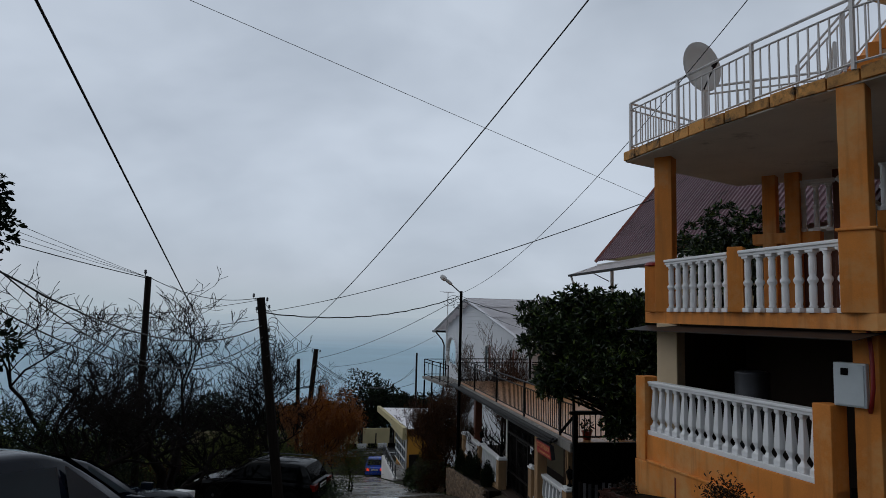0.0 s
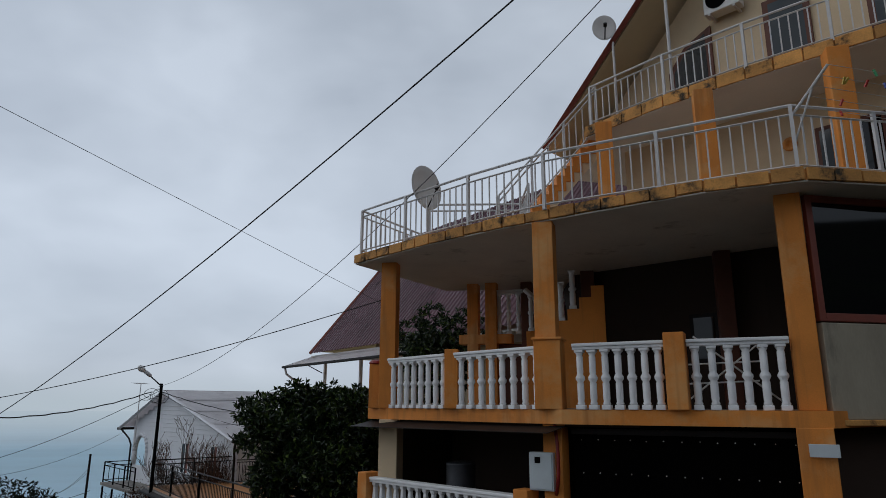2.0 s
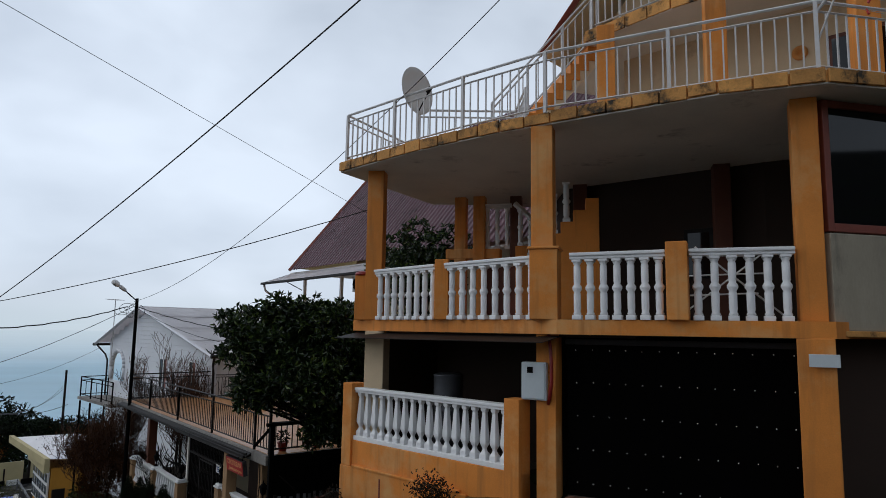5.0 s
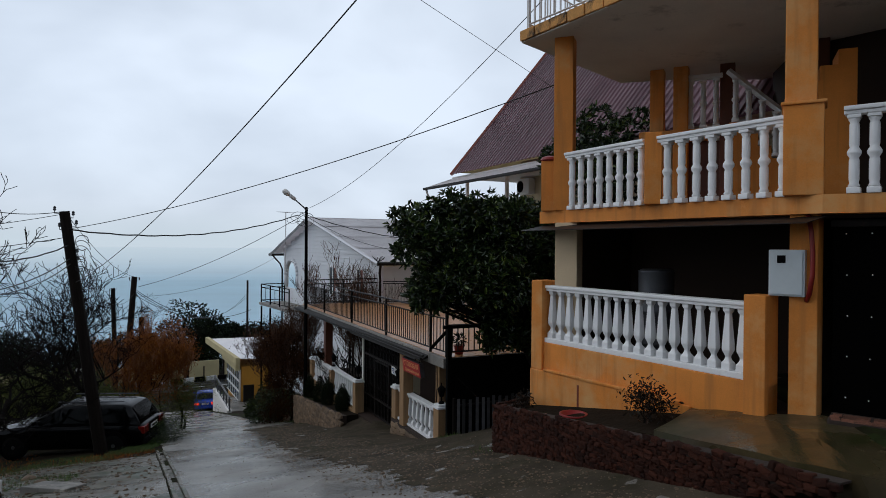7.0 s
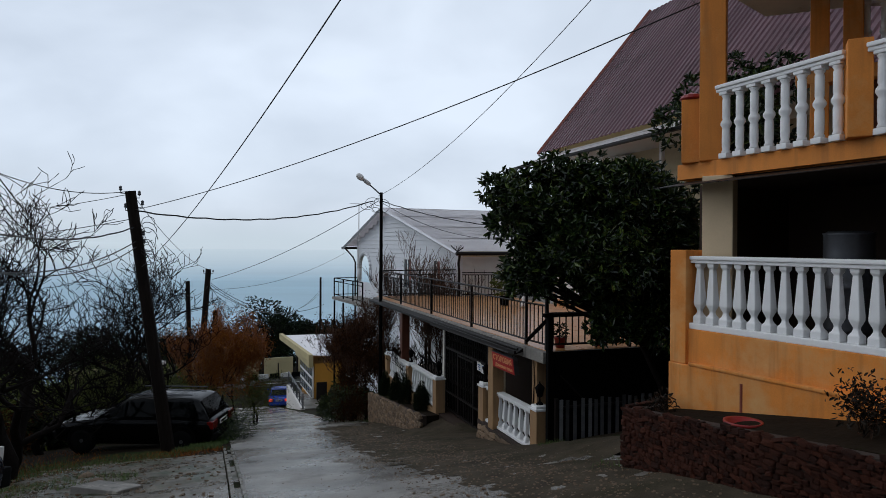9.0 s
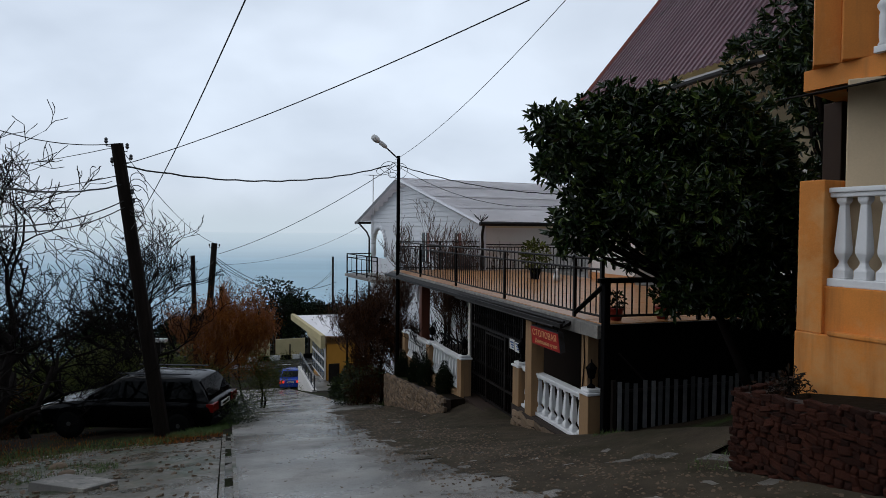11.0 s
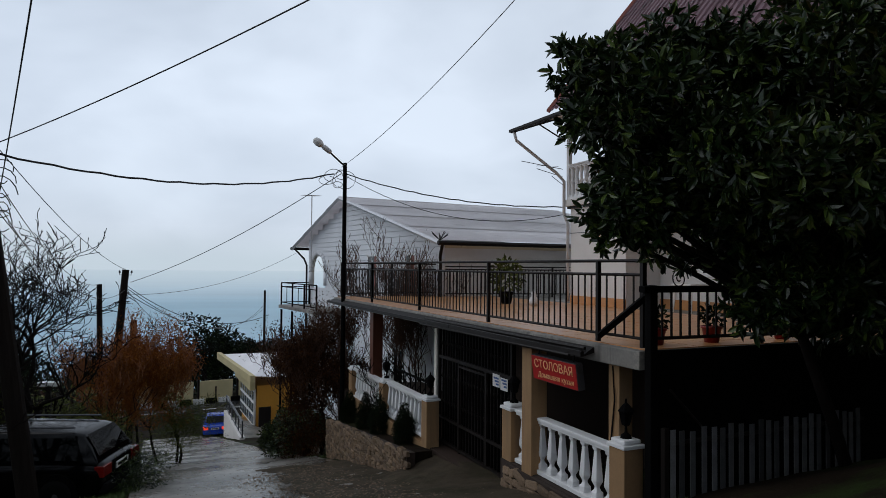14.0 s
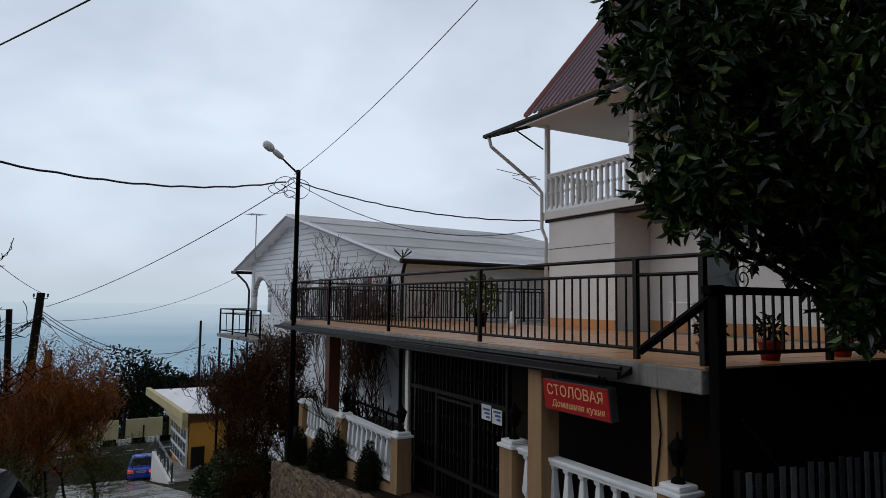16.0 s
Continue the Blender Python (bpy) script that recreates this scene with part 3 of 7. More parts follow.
# sheet awning under the beam
bm = BM()
for a, b, o in ((F[0], F[1], 0.42),):
    L, m = span(a, b), along(a, b)
    prism(bm, [(0.05, -0.42), (L + 0.05, -0.36), (L, 0.1), (0.05, 0.1)], [FLOOR - 0.32, FLOOR - 0.3, FLOOR - 0.22, FLOOR - 0.22],
          [FLOOR - 0.312, FLOOR - 0.292, FLOOR - 0.212, FLOOR - 0.212], m)
part("awning", bm, "metal_dark", house, "thin rain-wet sheet metal awning")

# garage gate
GA, GB = (4.55, 1.25), (6.62, -0.58)
bm = BM()
box(bm, 0.0, span(GA, GB), 0.1, 0.14, 0.9, FLOOR - 0.2, along(GA, GB), 0.005)
gate = part("garage_gate", bm, "gate", house, "large black sheet metal garage gate with rivets")
bm = BM()
box(bm, -0.02, span(GA, GB), 0.07, 0.1, FLOOR - 0.32, FLOOR - 0.25, along(GA, GB), 0.004)
part("track", bm, "metal_dark", gate)
bm = BM()
lathe(bm, [(0.008, 0), (0.006, 0.004), (0.002, 0.006)], 6, pose(0, 0, 0, 90, 0, 0))
RIVET = mesh_of("rivet", bm, "plastic_white", True)
for i in range(13):
    for j in range(5):
        link("rivet", RIVET, gate, m=along(GA, GB) @ pose(0.12 + i * 0.21 + 0.01 * math.sin(i * 5 + j), 0.099, 1.15 + j * 0.42 + 0.004 * math.cos(3 * i + j)))
hbox("doorstep", GA, GB, -0.28, 0.1, 0.55, 0.99, "mortar", "doorstep under the gate laid with broken red tiles")
doorstep_tile = mat("broken_red_tile", (0.19, 0.075, 0.045), 0.6, vary=0.35, scale=9, bump=0.3, per_object=0.6, stain=(0.05, 0.03, 0.02), stain_at=(0.5, 0.65), stain_scale=7)
bm = BM()
box(bm, -0.5, 0.5, -0.5, 0.5, -0.5, 0.5, bevel=0.03)
TILE = mesh_of("tile", bm, "tile")
TILE.materials.clear()
TILE.materials.append(doorstep_tile)
rng = random.Random(14)
x_ = 0.02
while x_ < span(GA, GB) - 0.1:
    w_ = rng.uniform(0.07, 0.2)
    for y_ in (-0.235, -0.145, -0.055):
        link("tile", TILE, house, m=along(GA, GB) @ pose(x_ + w_ / 2 + rng.uniform(-0.02, 0.02), y_, 0.992 + rng.uniform(0, 0.004), 0, 0, rng.uniform(-4, 4)) @ Matrix.Diagonal((w_ * 0.94, 0.084, 0.016, 1)))
    x_ += w_

# electricity meter box with its hose
meter = thing("meter_box", (4.24, 1.62, 2.1), "pale grey electricity meter cabinet on an orange pillar", "meter box")
m_ = along((4.21, 1.69), (4.46, 1.43))
bm = BM()
box(bm, -0.02, 0.33, -0.17, -0.02, 2.17, 2.66, m_, 0.012)
part("cabinet", bm, "grey_box", meter)
bm = BM()
box(bm, 0.0, 0.31, -0.185, -0.17, 2.19, 2.64, m_, 0.006)
door = part("door", bm, "grey_box", meter)
bm = BM()
box(bm, 0.07, 0.15, -0.19, -0.184, 2.52, 2.6, m_)
part("window", bm, "black", door, "small dark reading window")
bm = BM()
tube(bm, [m_ @ Vector(p) for p in ((0.33, -0.1, 2.13), (0.37, -0.16, 2.2), (0.40, -0.17, 2.4), (0.40, -0.17, 2.65), (0.38, -0.15, 2.85), (0.34, -0.1, 3.02))], 0.024, 8)
part("hose", bm, "red_pipe", meter, "red corrugated cable hose", True)
plate = BM()
box(plate, 0, 0.30, -0.02, 0.0, 2.72, 2.86, along((6.48, -0.75), (6.75, -0.98)), 0.004)
alone("wall_plate", plate, "grey_box", "blank pale blue plate on the gate pillar", "plate")

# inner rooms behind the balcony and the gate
# these rooms get the near-black brown that paints in their shade
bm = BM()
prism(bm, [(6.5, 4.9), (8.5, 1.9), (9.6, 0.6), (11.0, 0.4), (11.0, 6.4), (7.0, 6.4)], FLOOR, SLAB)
part("wall", bm, "shade_wall", house, "inner wall behind the balcony, its shade put into near-black brown")
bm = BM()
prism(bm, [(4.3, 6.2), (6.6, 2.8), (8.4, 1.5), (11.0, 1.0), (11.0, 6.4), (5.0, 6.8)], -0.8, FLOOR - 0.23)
part("cellar_wall", bm, "shade_wall", house)
hbox("side_wall", (2.95, 5.7), (4.7, 6.6), -0.1, 0.1, -1.0, FLOOR - 0.2, "shade_wall")
hbox("partition", (4.55, 1.62), (6.4, 3.4), 0.0, 0.12, 0.3, FLOOR - 0.23, "shade_wall")
ICOL = [((4.87, 6.49), 0.12), ((5.2, 6.24), 0.125), ((5.9, 5.94), 0.12), ((6.6, 4.5), 0.13), ((8.0, 2.3), 0.13)]
# the deeper orange columns are coloured brown to paint in their shade
for a, r in ICOL:
    post(a, r, FLOOR, SLAB, -30, name="inner_column", material="stucco" if a[0] < 5.5 else "brown_paint")
hbox("ledge", (4.62, 6.66), (5.6, 6.05), -0.14, 0.14, 4.55, 4.75)
hbox("landing_wall", (5.1, 6.38), (6.0, 5.9), 0.0, 0.1, FLOOR, 4.55, "brown_paint", "brown wall under the stair landing")
balustrade((5.25, 6.22), (5.8, 5.92), 4.75, 3, "turned", 0.95, house)
SM = pose(5.65, 5.42, 0, 0, 0, -32)
for i in range(7):
    bm = BM()
    box(bm, 0, 0.24, 0, 0.95, FLOOR, 4.75 - 0.21 * i, SM @ pose(0.2 * i, 0.002 * (i % 2), 0), 0.008)
    part("stair_step", bm, "stucco", house, "orange outside stair at the back of the balcony")
bm = BM()
tube(bm, [SM @ Vector((-0.02, 0.03, 5.62)), SM @ Vector((1.5, 0.03, 4.20))], 0.055, 4)
stair_rail = part("stair_balustrade", bm, "white", house, "sloping white stair balustrade")
for i in range(7):
    link("baluster", BAL_TURNED, stair_rail, m=SM @ pose(0.1 + 0.2 * i, 0.03, 4.75 - 0.2 * i) @ Matrix.Diagonal((0.9, 0.9, 0.95, 1)))
UM = along((5.45, 3.55), (6.25, 3.12))
for i in range(4):
    bm = BM()
    box(bm, 0.21 * i, 0.21 * i + 0.22, -0.08, 0.5, FLOOR, 4.72 + 0.2 * i, UM, 0.008)
    part("upper_stair_step", bm, "stucco", house, "orange stair flight rising under the terrace")
for i in range(2):
    link("baluster", BAL_TURNED, stair_rail, m=UM @ pose(0.1 + 0.21 * i, -0.02, 4.72 + 0.2 * i) @ Matrix.Diagonal((1, 1, 0.9, 1)))
for a, b, z0, z1 in ((2.3, 2.8, 4.0, 4.85),):
    m_ = along((6.5, 4.9), (8.5, 1.9))
    bm = BM()
    box(bm, a, b, -0.03, 0.01, z0, z1, m_, 0.006)
    wd = part("window" if z0 > 3.5 else "door", bm, "metal_dark", house)
    bm = BM()
    box(bm, a + 0.07, b - 0.07, -0.036, -0.03, z0 + 0.07, z1 - 0.07, m_)
    part("pane", bm, "glass", wd, "dark glass")

# storage on the lower porch
barrel = thing("metal_barrel", (3.8, 3.9, 0.9), "grey metal barrel on the dark porch", "barrel")
bm = BM()
lathe(bm, [(0.24, 0.9), (0.25, 0.92), (0.24, 0.95), (0.24, 1.3), (0.255, 1.32), (0.24, 1.34), (0.24, 1.75), (0.255, 1.77), (0.24, 1.79), (0.24, 2.32), (0.25, 2.34), (0.22, 2.34)], 20, pose(3.8, 3.9, 0))
part("body", bm, "gutter", barrel, smooth=True)
bm = BM()
lathe(bm, [(0.23, 2.34), (0.2, 2.36), (0.05, 2.365)], 20, pose(3.8, 3.9, 0))
part("lid", bm, "gutter", barrel)
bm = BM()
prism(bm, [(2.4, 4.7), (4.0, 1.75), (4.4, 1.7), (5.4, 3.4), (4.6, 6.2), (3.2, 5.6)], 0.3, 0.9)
part("porch_floor", bm, "shade_wall", house)

# glazed bay on the right
QA, QB = (6.9, -0.72), (9.6, -0.9)
hbox("parapet", QA, QB, -0.02, 0.14, FLOOR - 0.1, FLOOR + 1.02, "bare", "unpainted grey rendered parapet with damp stains")
hbox("bay_floor", QA, QB, -0.06, 0.16, FLOOR - 0.17, FLOOR - 0.1, "stucco_top")
bm = BM()
m_ = along(QA, QB)
for x0, x1, z0, z1 in ((0.0, 0.09, 4.26, 5.84), (1.86, 1.95, 4.26, 5.84), (2.6, 2.7, 4.26, 5.84), (0.09, 1.86, 4.26, 4.36), (0.09, 1.86, 5.75, 5.84), (1.95, 2.6, 4.26, 4.36)):
    box(bm, x0, x1, 0.0, 0.07, z0, z1, m_, 0.008)
bay = part("bay_window", bm, "roof_edge", house, "dark red framed balcony window")
for x0, x1 in ((0.09, 1.86), (1.95, 2.6)):
    bm = BM()
    box(bm, x0, x1, 0.03, 0.036, 4.36, 5.75, m_)
    part("pane", bm, "glass", bay, "dark reflecting glass")
hbox("cellar_front", QA, QB, 0.3, 0.4, 0.5, FLOOR - 0.17, "shade_wall")

# roof terrace railing
BARS = {}


def bar_mesh(height, r, material):
    key = (round(height, 3), r, material)
    if key not in BARS:
        bm = BM()
        box(bm, -r, r, -r, r, 0, height)
        BARS[key] = mesh_of("bar", bm, material)
    return BARS[key]


def railing(parent, a, b, z, height, material, posts, gap, z_b=None, low=0.08, name="railing", bar=0.009, mid=0.12, top_r=0.02, label=""):
    """A metal railing from a to b: top tube, upper and lower rails, posts and thin bars."""
    z_b = z if z_b is None else z_b
    L = span(a, b)
    at_ = lambda k, dz: Vector((a[0] + (b[0] - a[0]) * k, a[1] + (b[1] - a[1]) * k, z + (z_b - z) * k + dz))
    bm = BM()
    tube(bm, [at_(0, height), at_(1, height)], top_r, 6)
    frame_ = part(name, bm, material, parent, label)
    for h in (height - mid, low):
        bm = BM()
        tube(bm, [at_(0, h), at_(1, h)], top_r * 0.8, 4)
        part("rail", bm, material, frame_)
    turn = Matrix.Rotation(math.atan2(b[1] - a[1], b[0] - a[0]), 4, "Z")
    for k in posts:
        link("post", bar_mesh(height, top_r * 1.1, material), frame_, m=Matrix.Translation(at_(k, 0)) @ turn)
    n = int(L / gap)
    for i in range(1, n):
        k = i / n
        if all(abs(k - p) * L > gap * 0.45 for p in posts):
            link("bar", bar_mesh(height - mid - low, bar, material), frame_, m=Matrix.Translation(at_(k, low)) @ turn)
    return frame_


RT = [(2.16, 4.92), (3.52, 2.5), (4.3, 1.3), (6.6, -0.98), (8.5, -1.18), (11, -1.1)]
for a, b, po in ((RT[0], RT[1], (0, 0.45, 1)), (RT[1], RT[2], (1,)), (RT[2], RT[3], (0.5, 1)), (RT[3], RT[4], (0.6, 1)), (RT[4], RT[5], (1,))):
    railing(house, a, b, TOP, 0.86, "rail_white", po, 0.135, label="pale painted metal terrace railing")
railing(house, RT[0], (4.55, 7.2), TOP, 0.86, "rail_white", (0.5, 1), 0.15)
railing(house, (3.3, 4.2), (4.9, 3.7), TOP, 0.86, "rail_white", (0, 1), 0.14)
railing(house, (4.9, 3.7), (4.6, 2.6), TOP, 0.86, "rail_white", (1,), 0.14)
# stair up to the top storey
SA, SB = (4.6, 4.1), (6.55, 3.75)
bm = BM()
m_, L = along(SA, SB), span(SA, SB)
v0, v1 = [(0, 0), (0.34, 0), (L, 1.94), (L, 2.3)], []
for y in (0.02, 0.88):
    v1.append([bm.verts.new(m_ @ Vector((x, y, TOP + z))) for x, z in v0])
bm.faces.new(v1[0])
bm.faces.new(v1[1][::-1])
for i in range(4):
    bm.faces.new((v1[0][(i + 1) % 4], v1[0][i], v1[1][i], v1[1][(i + 1) % 4]))
stair = part("terrace_stair", bm, "beige", house, "orange concrete stair from the terrace to the top storey")
for i in range(12):
    bm = BM()
    box(bm, L * i / 12, L * (i + 1) / 12 + 0.02, 0.0, 0.9, TOP + max(0.0, 2.36 * i / 12 - 0.12), TOP + 2.36 * (i + 1) / 12, m_, 0.008)
    part("step", bm, "stucco", stair)
railing(house, (SA[0], SA[1] - 0.05), (SB[0], SB[1] - 0.05), TOP + 0.15, 0.95, "rail_white", (0, 0.33, 0.66, 1), 0.14, TOP + 2.5, label="sloping stair railing")
hbox("stair_block", (3.9, 4.6), (4.8, 4.35), -0.3, 0.5, TOP, TOP + 0.3)

# top storey
UP = [(6.3, 3.7), (6.98, 2.1), (7.68, 0.89), (8.37, -0.17), (9.2, -1.4), (11, -1.9)]
bm = BM()
prism(bm, UP + [(11, 6), (7, 6)], 8.34, 8.36)
part("upper_soffit", bm, "soffit_pale", house, "pale plastered underside of the upper balcony")
bm = BM()
prism(bm, UP + [(11, 6), (7, 6)], 8.36, 8.54)
part("upper_slab", bm, "stucco_top", house, "stained orange upper balcony slab")
for a, b in zip(UP, UP[1:]):
    n = max(2, int(span(a, b) / 0.4))
    for i in range(n):
        hbox("edge_block", *[(a[0] + (b[0] - a[0]) * k / n, a[1] + (b[1] - a[1]) * k / n) for k in (i + 0.02, i + 0.97)], -0.03, 0.0,
             8.36 - 0.02 * random.random(), 8.55 + 0.02 * random.random(), "stucco_top", bevel=0.008)
bm = BM()
U0, U1 = (7.4, 4.15), (10.1, -0.6)
prism(bm, [U0, U1, (11, -2.0), (12, 5), (9, 6.5)], TOP, 8.34)
part("upper_wall", bm, "beige", house, "beige plastered wall of the middle storey")
for k in ((6.32, 3.05), (7.26, 1.45), (8.3, -0.2)):
    post(k, 0.15, TOP, 8.34, -30, name="upper_column")
m_ = along(U0, U1)


def gable(bm, y0, y1, x0, x1, z, base, m):
    """A steep gable end: its left slope from (x0, base) up to the ridge at (x1, z)."""
    pts = [(x0, base), (2 * x1 - x0, base), (x1, z)]
    f = [bm.verts.new(m @ Vector((x, y0, zz))) for x, zz in pts]
    g = [bm.verts.new(m @ Vector((x, y1, zz))) for x, zz in pts]
    bm.faces.new(f)
    bm.faces.new(g[::-1])
    for i in range(3):
        j = (i + 1) % 3
        bm.faces.new((f[j], f[i], g[i], g[j]))


bm = BM()
gable(bm, 0.0, 0.25, -0.95, 4.6, 14.2, 8.54, m_)
part("gable_wall", bm, "beige", house, "cream gable wall of the top storey")
bm = BM()                                                # roof slope with its overhang and red edge
m2 = m_
for (xa, za), (xb, zb), t in (((-1.25, 8.45), (4.75, 14.5), 0.14),):
    v = [bm.verts.new(m2 @ Vector(p)) for p in ((xa, -0.95, za), (xb, -0.95, zb), (xb, 5.0, zb), (xa, 5.0, za), (xa, -0.95, za + t * 1.4), (xb, -0.95, zb + t * 1.4), (xb, 5.0, zb + t * 1.4), (xa, 5.0, za + t * 1.4))]
    for f in ((0, 3, 2, 1), (4, 5, 6, 7), (0, 1, 5, 4), (1, 2, 6, 5), (2, 3, 7, 6), (3, 0, 4, 7)):
        bm.faces.new([v[i] for i in f])
part("top_roof", bm, "cream", house, "overhanging gable roof with a beige lining")
bm = BM()
v = [m2 @ Vector(p) for p in ((-1.3, -1.0, 8.5), (4.75, -1.0, 14.6))]
tube(bm, v, 0.07, 4)
part("barge_board", bm, "roof_edge", house, "red-brown barge board")
for x0, x1, z0, z1, slanted in ((1.1, 1.98, 8.56, 10.35, True), (2.93, 3.68, 9.2, 10.38, False), (4.5, 5.3, 8.56, 10.2, False)):
    bm = BM()
    if slanted:
        fr = [(x0, z0), (x1, z0), (x1, z1), (x0 + 0.35, z1 - 0.25), (x0, z1 - 0.7)]
    else:
        fr = [(x0, z0), (x1, z0), (x1, z1), (x0, z1)]
    a_ = [bm.verts.new(m_ @ Vector((x, -0.05, z))) for x, z in fr]
    b_ = [bm.verts.new(m_ @ Vector((x, 0.02, z))) for x, z in fr]
    bm.faces.new(a_)
    for i in range(len(fr)):
        j = (i + 1) % len(fr)
        bm.faces.new((a_[j], a_[i], b_[i], b_[j]))
    wd = part("window" if z0 > 9 else "balcony_door", bm, "brown_paint", house, "brown framed opening of the top storey")
    bm = BM()
    cx, cz = (x0 + x1) / 2, (z0 + z1) / 2
    gl = [(cx + (x - cx) * 0.74, cz + (z - cz) * 0.86) for x, z in fr]
    bm.faces.new([bm.verts.new(m_ @ Vector((x, -0.055, z))) for x, z in gl])
    bmesh.ops.solidify(bm, geom=bm.faces[:], thickness=0.003)
    part("pane", bm, "glass" if slanted else "glass_sky", wd)
for x0, x1, z0, z1 in ((3.5, 3.85, TOP, 7.75), (4.1, 4.5, TOP, 7.75)):
    bm = BM()
    box(bm, x0, x1, -0.05, 0.01, z0, z1, m_, 0.006)
    wd = part("door", bm, "brown_paint", house)
    bm = BM()
    box(bm, x0 + 0.06, x1 - 0.06, -0.056, -0.05, z0 + 0.3, z1 - 0.07, m_)
    part("pane", bm, "glass", wd)
for x, z in ((3.28, 10.72), (3.1, 7.6)):
    bm = BM()
    lathe(bm, [(0.12, 0), (0.12, 0.03), (0.06, 0.05), (0.05, 0.02)], 14, m_ @ pose(x, -0.01, z, 90, 0, 0))
    part("ornament", bm, "stucco", house, "round ochre wall ornament", True)
ac = thing("air_conditioner", m_ @ Vector((2.3, -0.2, 10.4)), "white outdoor air conditioner unit on the gable wall", "air conditioner")
bm = BM()
box(bm, 2.0, 2.65, -0.32, -0.06, 10.42, 10.95, m_, 0.02)
part("casing", bm, "plastic_white", ac)
bm = BM()
lathe(bm, [(0.2, 0), (0.2, 0.012), (0.17, 0.02), (0.03, 0.02)], 20, m_ @ pose(2.25, -0.32, 10.68, 90, 0, 0))
part("fan_grille", bm, "black", ac, "dark round fan grille")
for x in (2.1, 2.55):
    bm = BM()
    box(bm, x - 0.02, x + 0.02, -0.32, 0.0, 10.38, 10.42, m_)
    part("bracket", bm, "rail_white", ac)
UR = [(6.38, 3.6), (7.05, 2.15), (7.74, 0.93), (8.42, -0.1), (9.2, -1.25)]
for a, b in zip(UR, UR[1:]):
    railing(house, a, b, 8.56, 0.82, "rail_white", (0, 1), 0.135, label="pale painted balcony railing")
bm = BM()
tube(bm, [(7.15, 2.05, 8.5), (7.15, 2.05, 11.6)], 0.03, 8)
alone("mast", bm, "rail_white", "thin pale metal mast on the upper balcony", "mast")


def dish(center, aim, r, mast_to, label):
    """A satellite dish facing aim, with its arm and mount."""
    d = thing("satellite_dish", mast_to, label, "satellite dish")
    m = look(center, aim) @ pose(0, 0, 0, 180, 0, 0)
    bm = BM()
    rings = [(0.02, 0.0), (r * 0.4, 0.012 + r * 0.03), (r * 0.75, r * 0.11), (r, r * 0.2), (r * 1.01, r * 0.19), (r * 0.75, r * 0.09), (r * 0.4, 0.0), (0.02, -0.012)]
    lathe(bm, rings, 28, m @ Matrix.Diagonal((0.82, 1, 1, 1)))
    part("reflector", bm, "white_wall", d, "weathered cream dish", True)
    bm = BM()
    tube(bm, [m @ Vector((0, r * 0.9, r * 0.15)), m @ Vector((0, r * 0.25, r * 0.85))], 0.012, 6)
    part("arm", bm, "metal_dark", d)
    bm = BM()
    tube(bm, [m @ Vector((0, r * 0.3, r * 0.75)), m @ Vector((0, r * 0.15, r * 0.95))], 0.035, 8)
    part("receiver", bm, "metal_dark", d)
    bm = BM()
    tube(bm, [m @ Vector((0, 0, -0.02)), Vector((mast_to[0], mast_to[1], center[2] - 0.1)), Vector(mast_to)], 0.025, 8)
    part("mount", bm, "rail_white", d)
    return d


dish((3.08, 3.75, 7.02), (7.6, -5.0, 8.2), 0.42, (3.2, 3.95, TOP), "large cream satellite dish on the terrace railing")
dish((6.6, 3.3, 10.52), (3.0, -5.0, 11.0), 0.28, (6.75, 3.25, 8.54), "small white satellite dish on a mast")
# clothes line
line = thing("clothes_line", (6.65, -0.95, 6.9), "fold-out clothes line with coloured pegs on the railing", "clothes line")
for i in range(2):
    a = Vector((6.62, -0.97, 6.75)) + Vector((2.6 * i, -0.12 * i, 0))
    bm = BM()
    tube(bm, [a, a + Vector((0.12, -0.5, 0.45))], 0.018, 6)
    tube(bm, [a + Vector((0, 0, -0.35)), a + Vector((0.07, -0.3, 0.27))], 0.012, 6)
    part("arm", bm, "rail_white", line)
for i in range(5):
    k = 0.2 + 0.2 * i
    a = Vector((6.62 + 0.12 * k, -0.97 - 0.5 * k, 6.75 + 0.45 * k))
    b = a + Vector((2.6, -0.12, 0))
    bm = BM()
    tube(bm, [a, (a + b) / 2 + Vector((0, 0, -0.04)), b], 0.004, 4)
    part("cord", bm, "rail_white", line)
PEGS = [mat("peg_%s" % n, c, 0.4, vary=0.05, bump=0) for n, c in (("red", (0.5, 0.03, 0.02)), ("green", (0.03, 0.3, 0.1)), ("blue", (0.02, 0.06, 0.35)), ("yellow", (0.6, 0.4, 0.05)))]
for i in range(16):
    k, q = 0.2 + 0.2 * random.randrange(5), random.uniform(0.1, 0.9)
    p = Vector((6.62 + 0.12 * k, -0.97 - 0.5 * k, 6.75 + 0.45 * k)) + Vector((2.6, -0.12, 0)) * q
    bm = BM()
    box(bm, -0.012, 0.012, -0.01, 0.01, -0.05, 0.04, pose(p.x, p.y, p.z - 0.03, random.uniform(-30, 30), random.uniform(-30, 30), 0))
    part("peg", bm, PEGS[i % 4], line, "coloured plastic peg")


# ---- terrace house with the dining room below ----
T = pose(1.17, 8.74, 0, 0, 0, 21)                        # x into the plot, y down the lane
dining = thing("terrace_house", T @ Vector((3, 5, -2.2)), "white house with a plum metal roof over a tiled terrace", "house")


def tp(v, u, z=0.0):
    return T @ Vector((v, u, z))


def t2(v, u):
    p = tp(v, u)
    return (p.x, p.y)


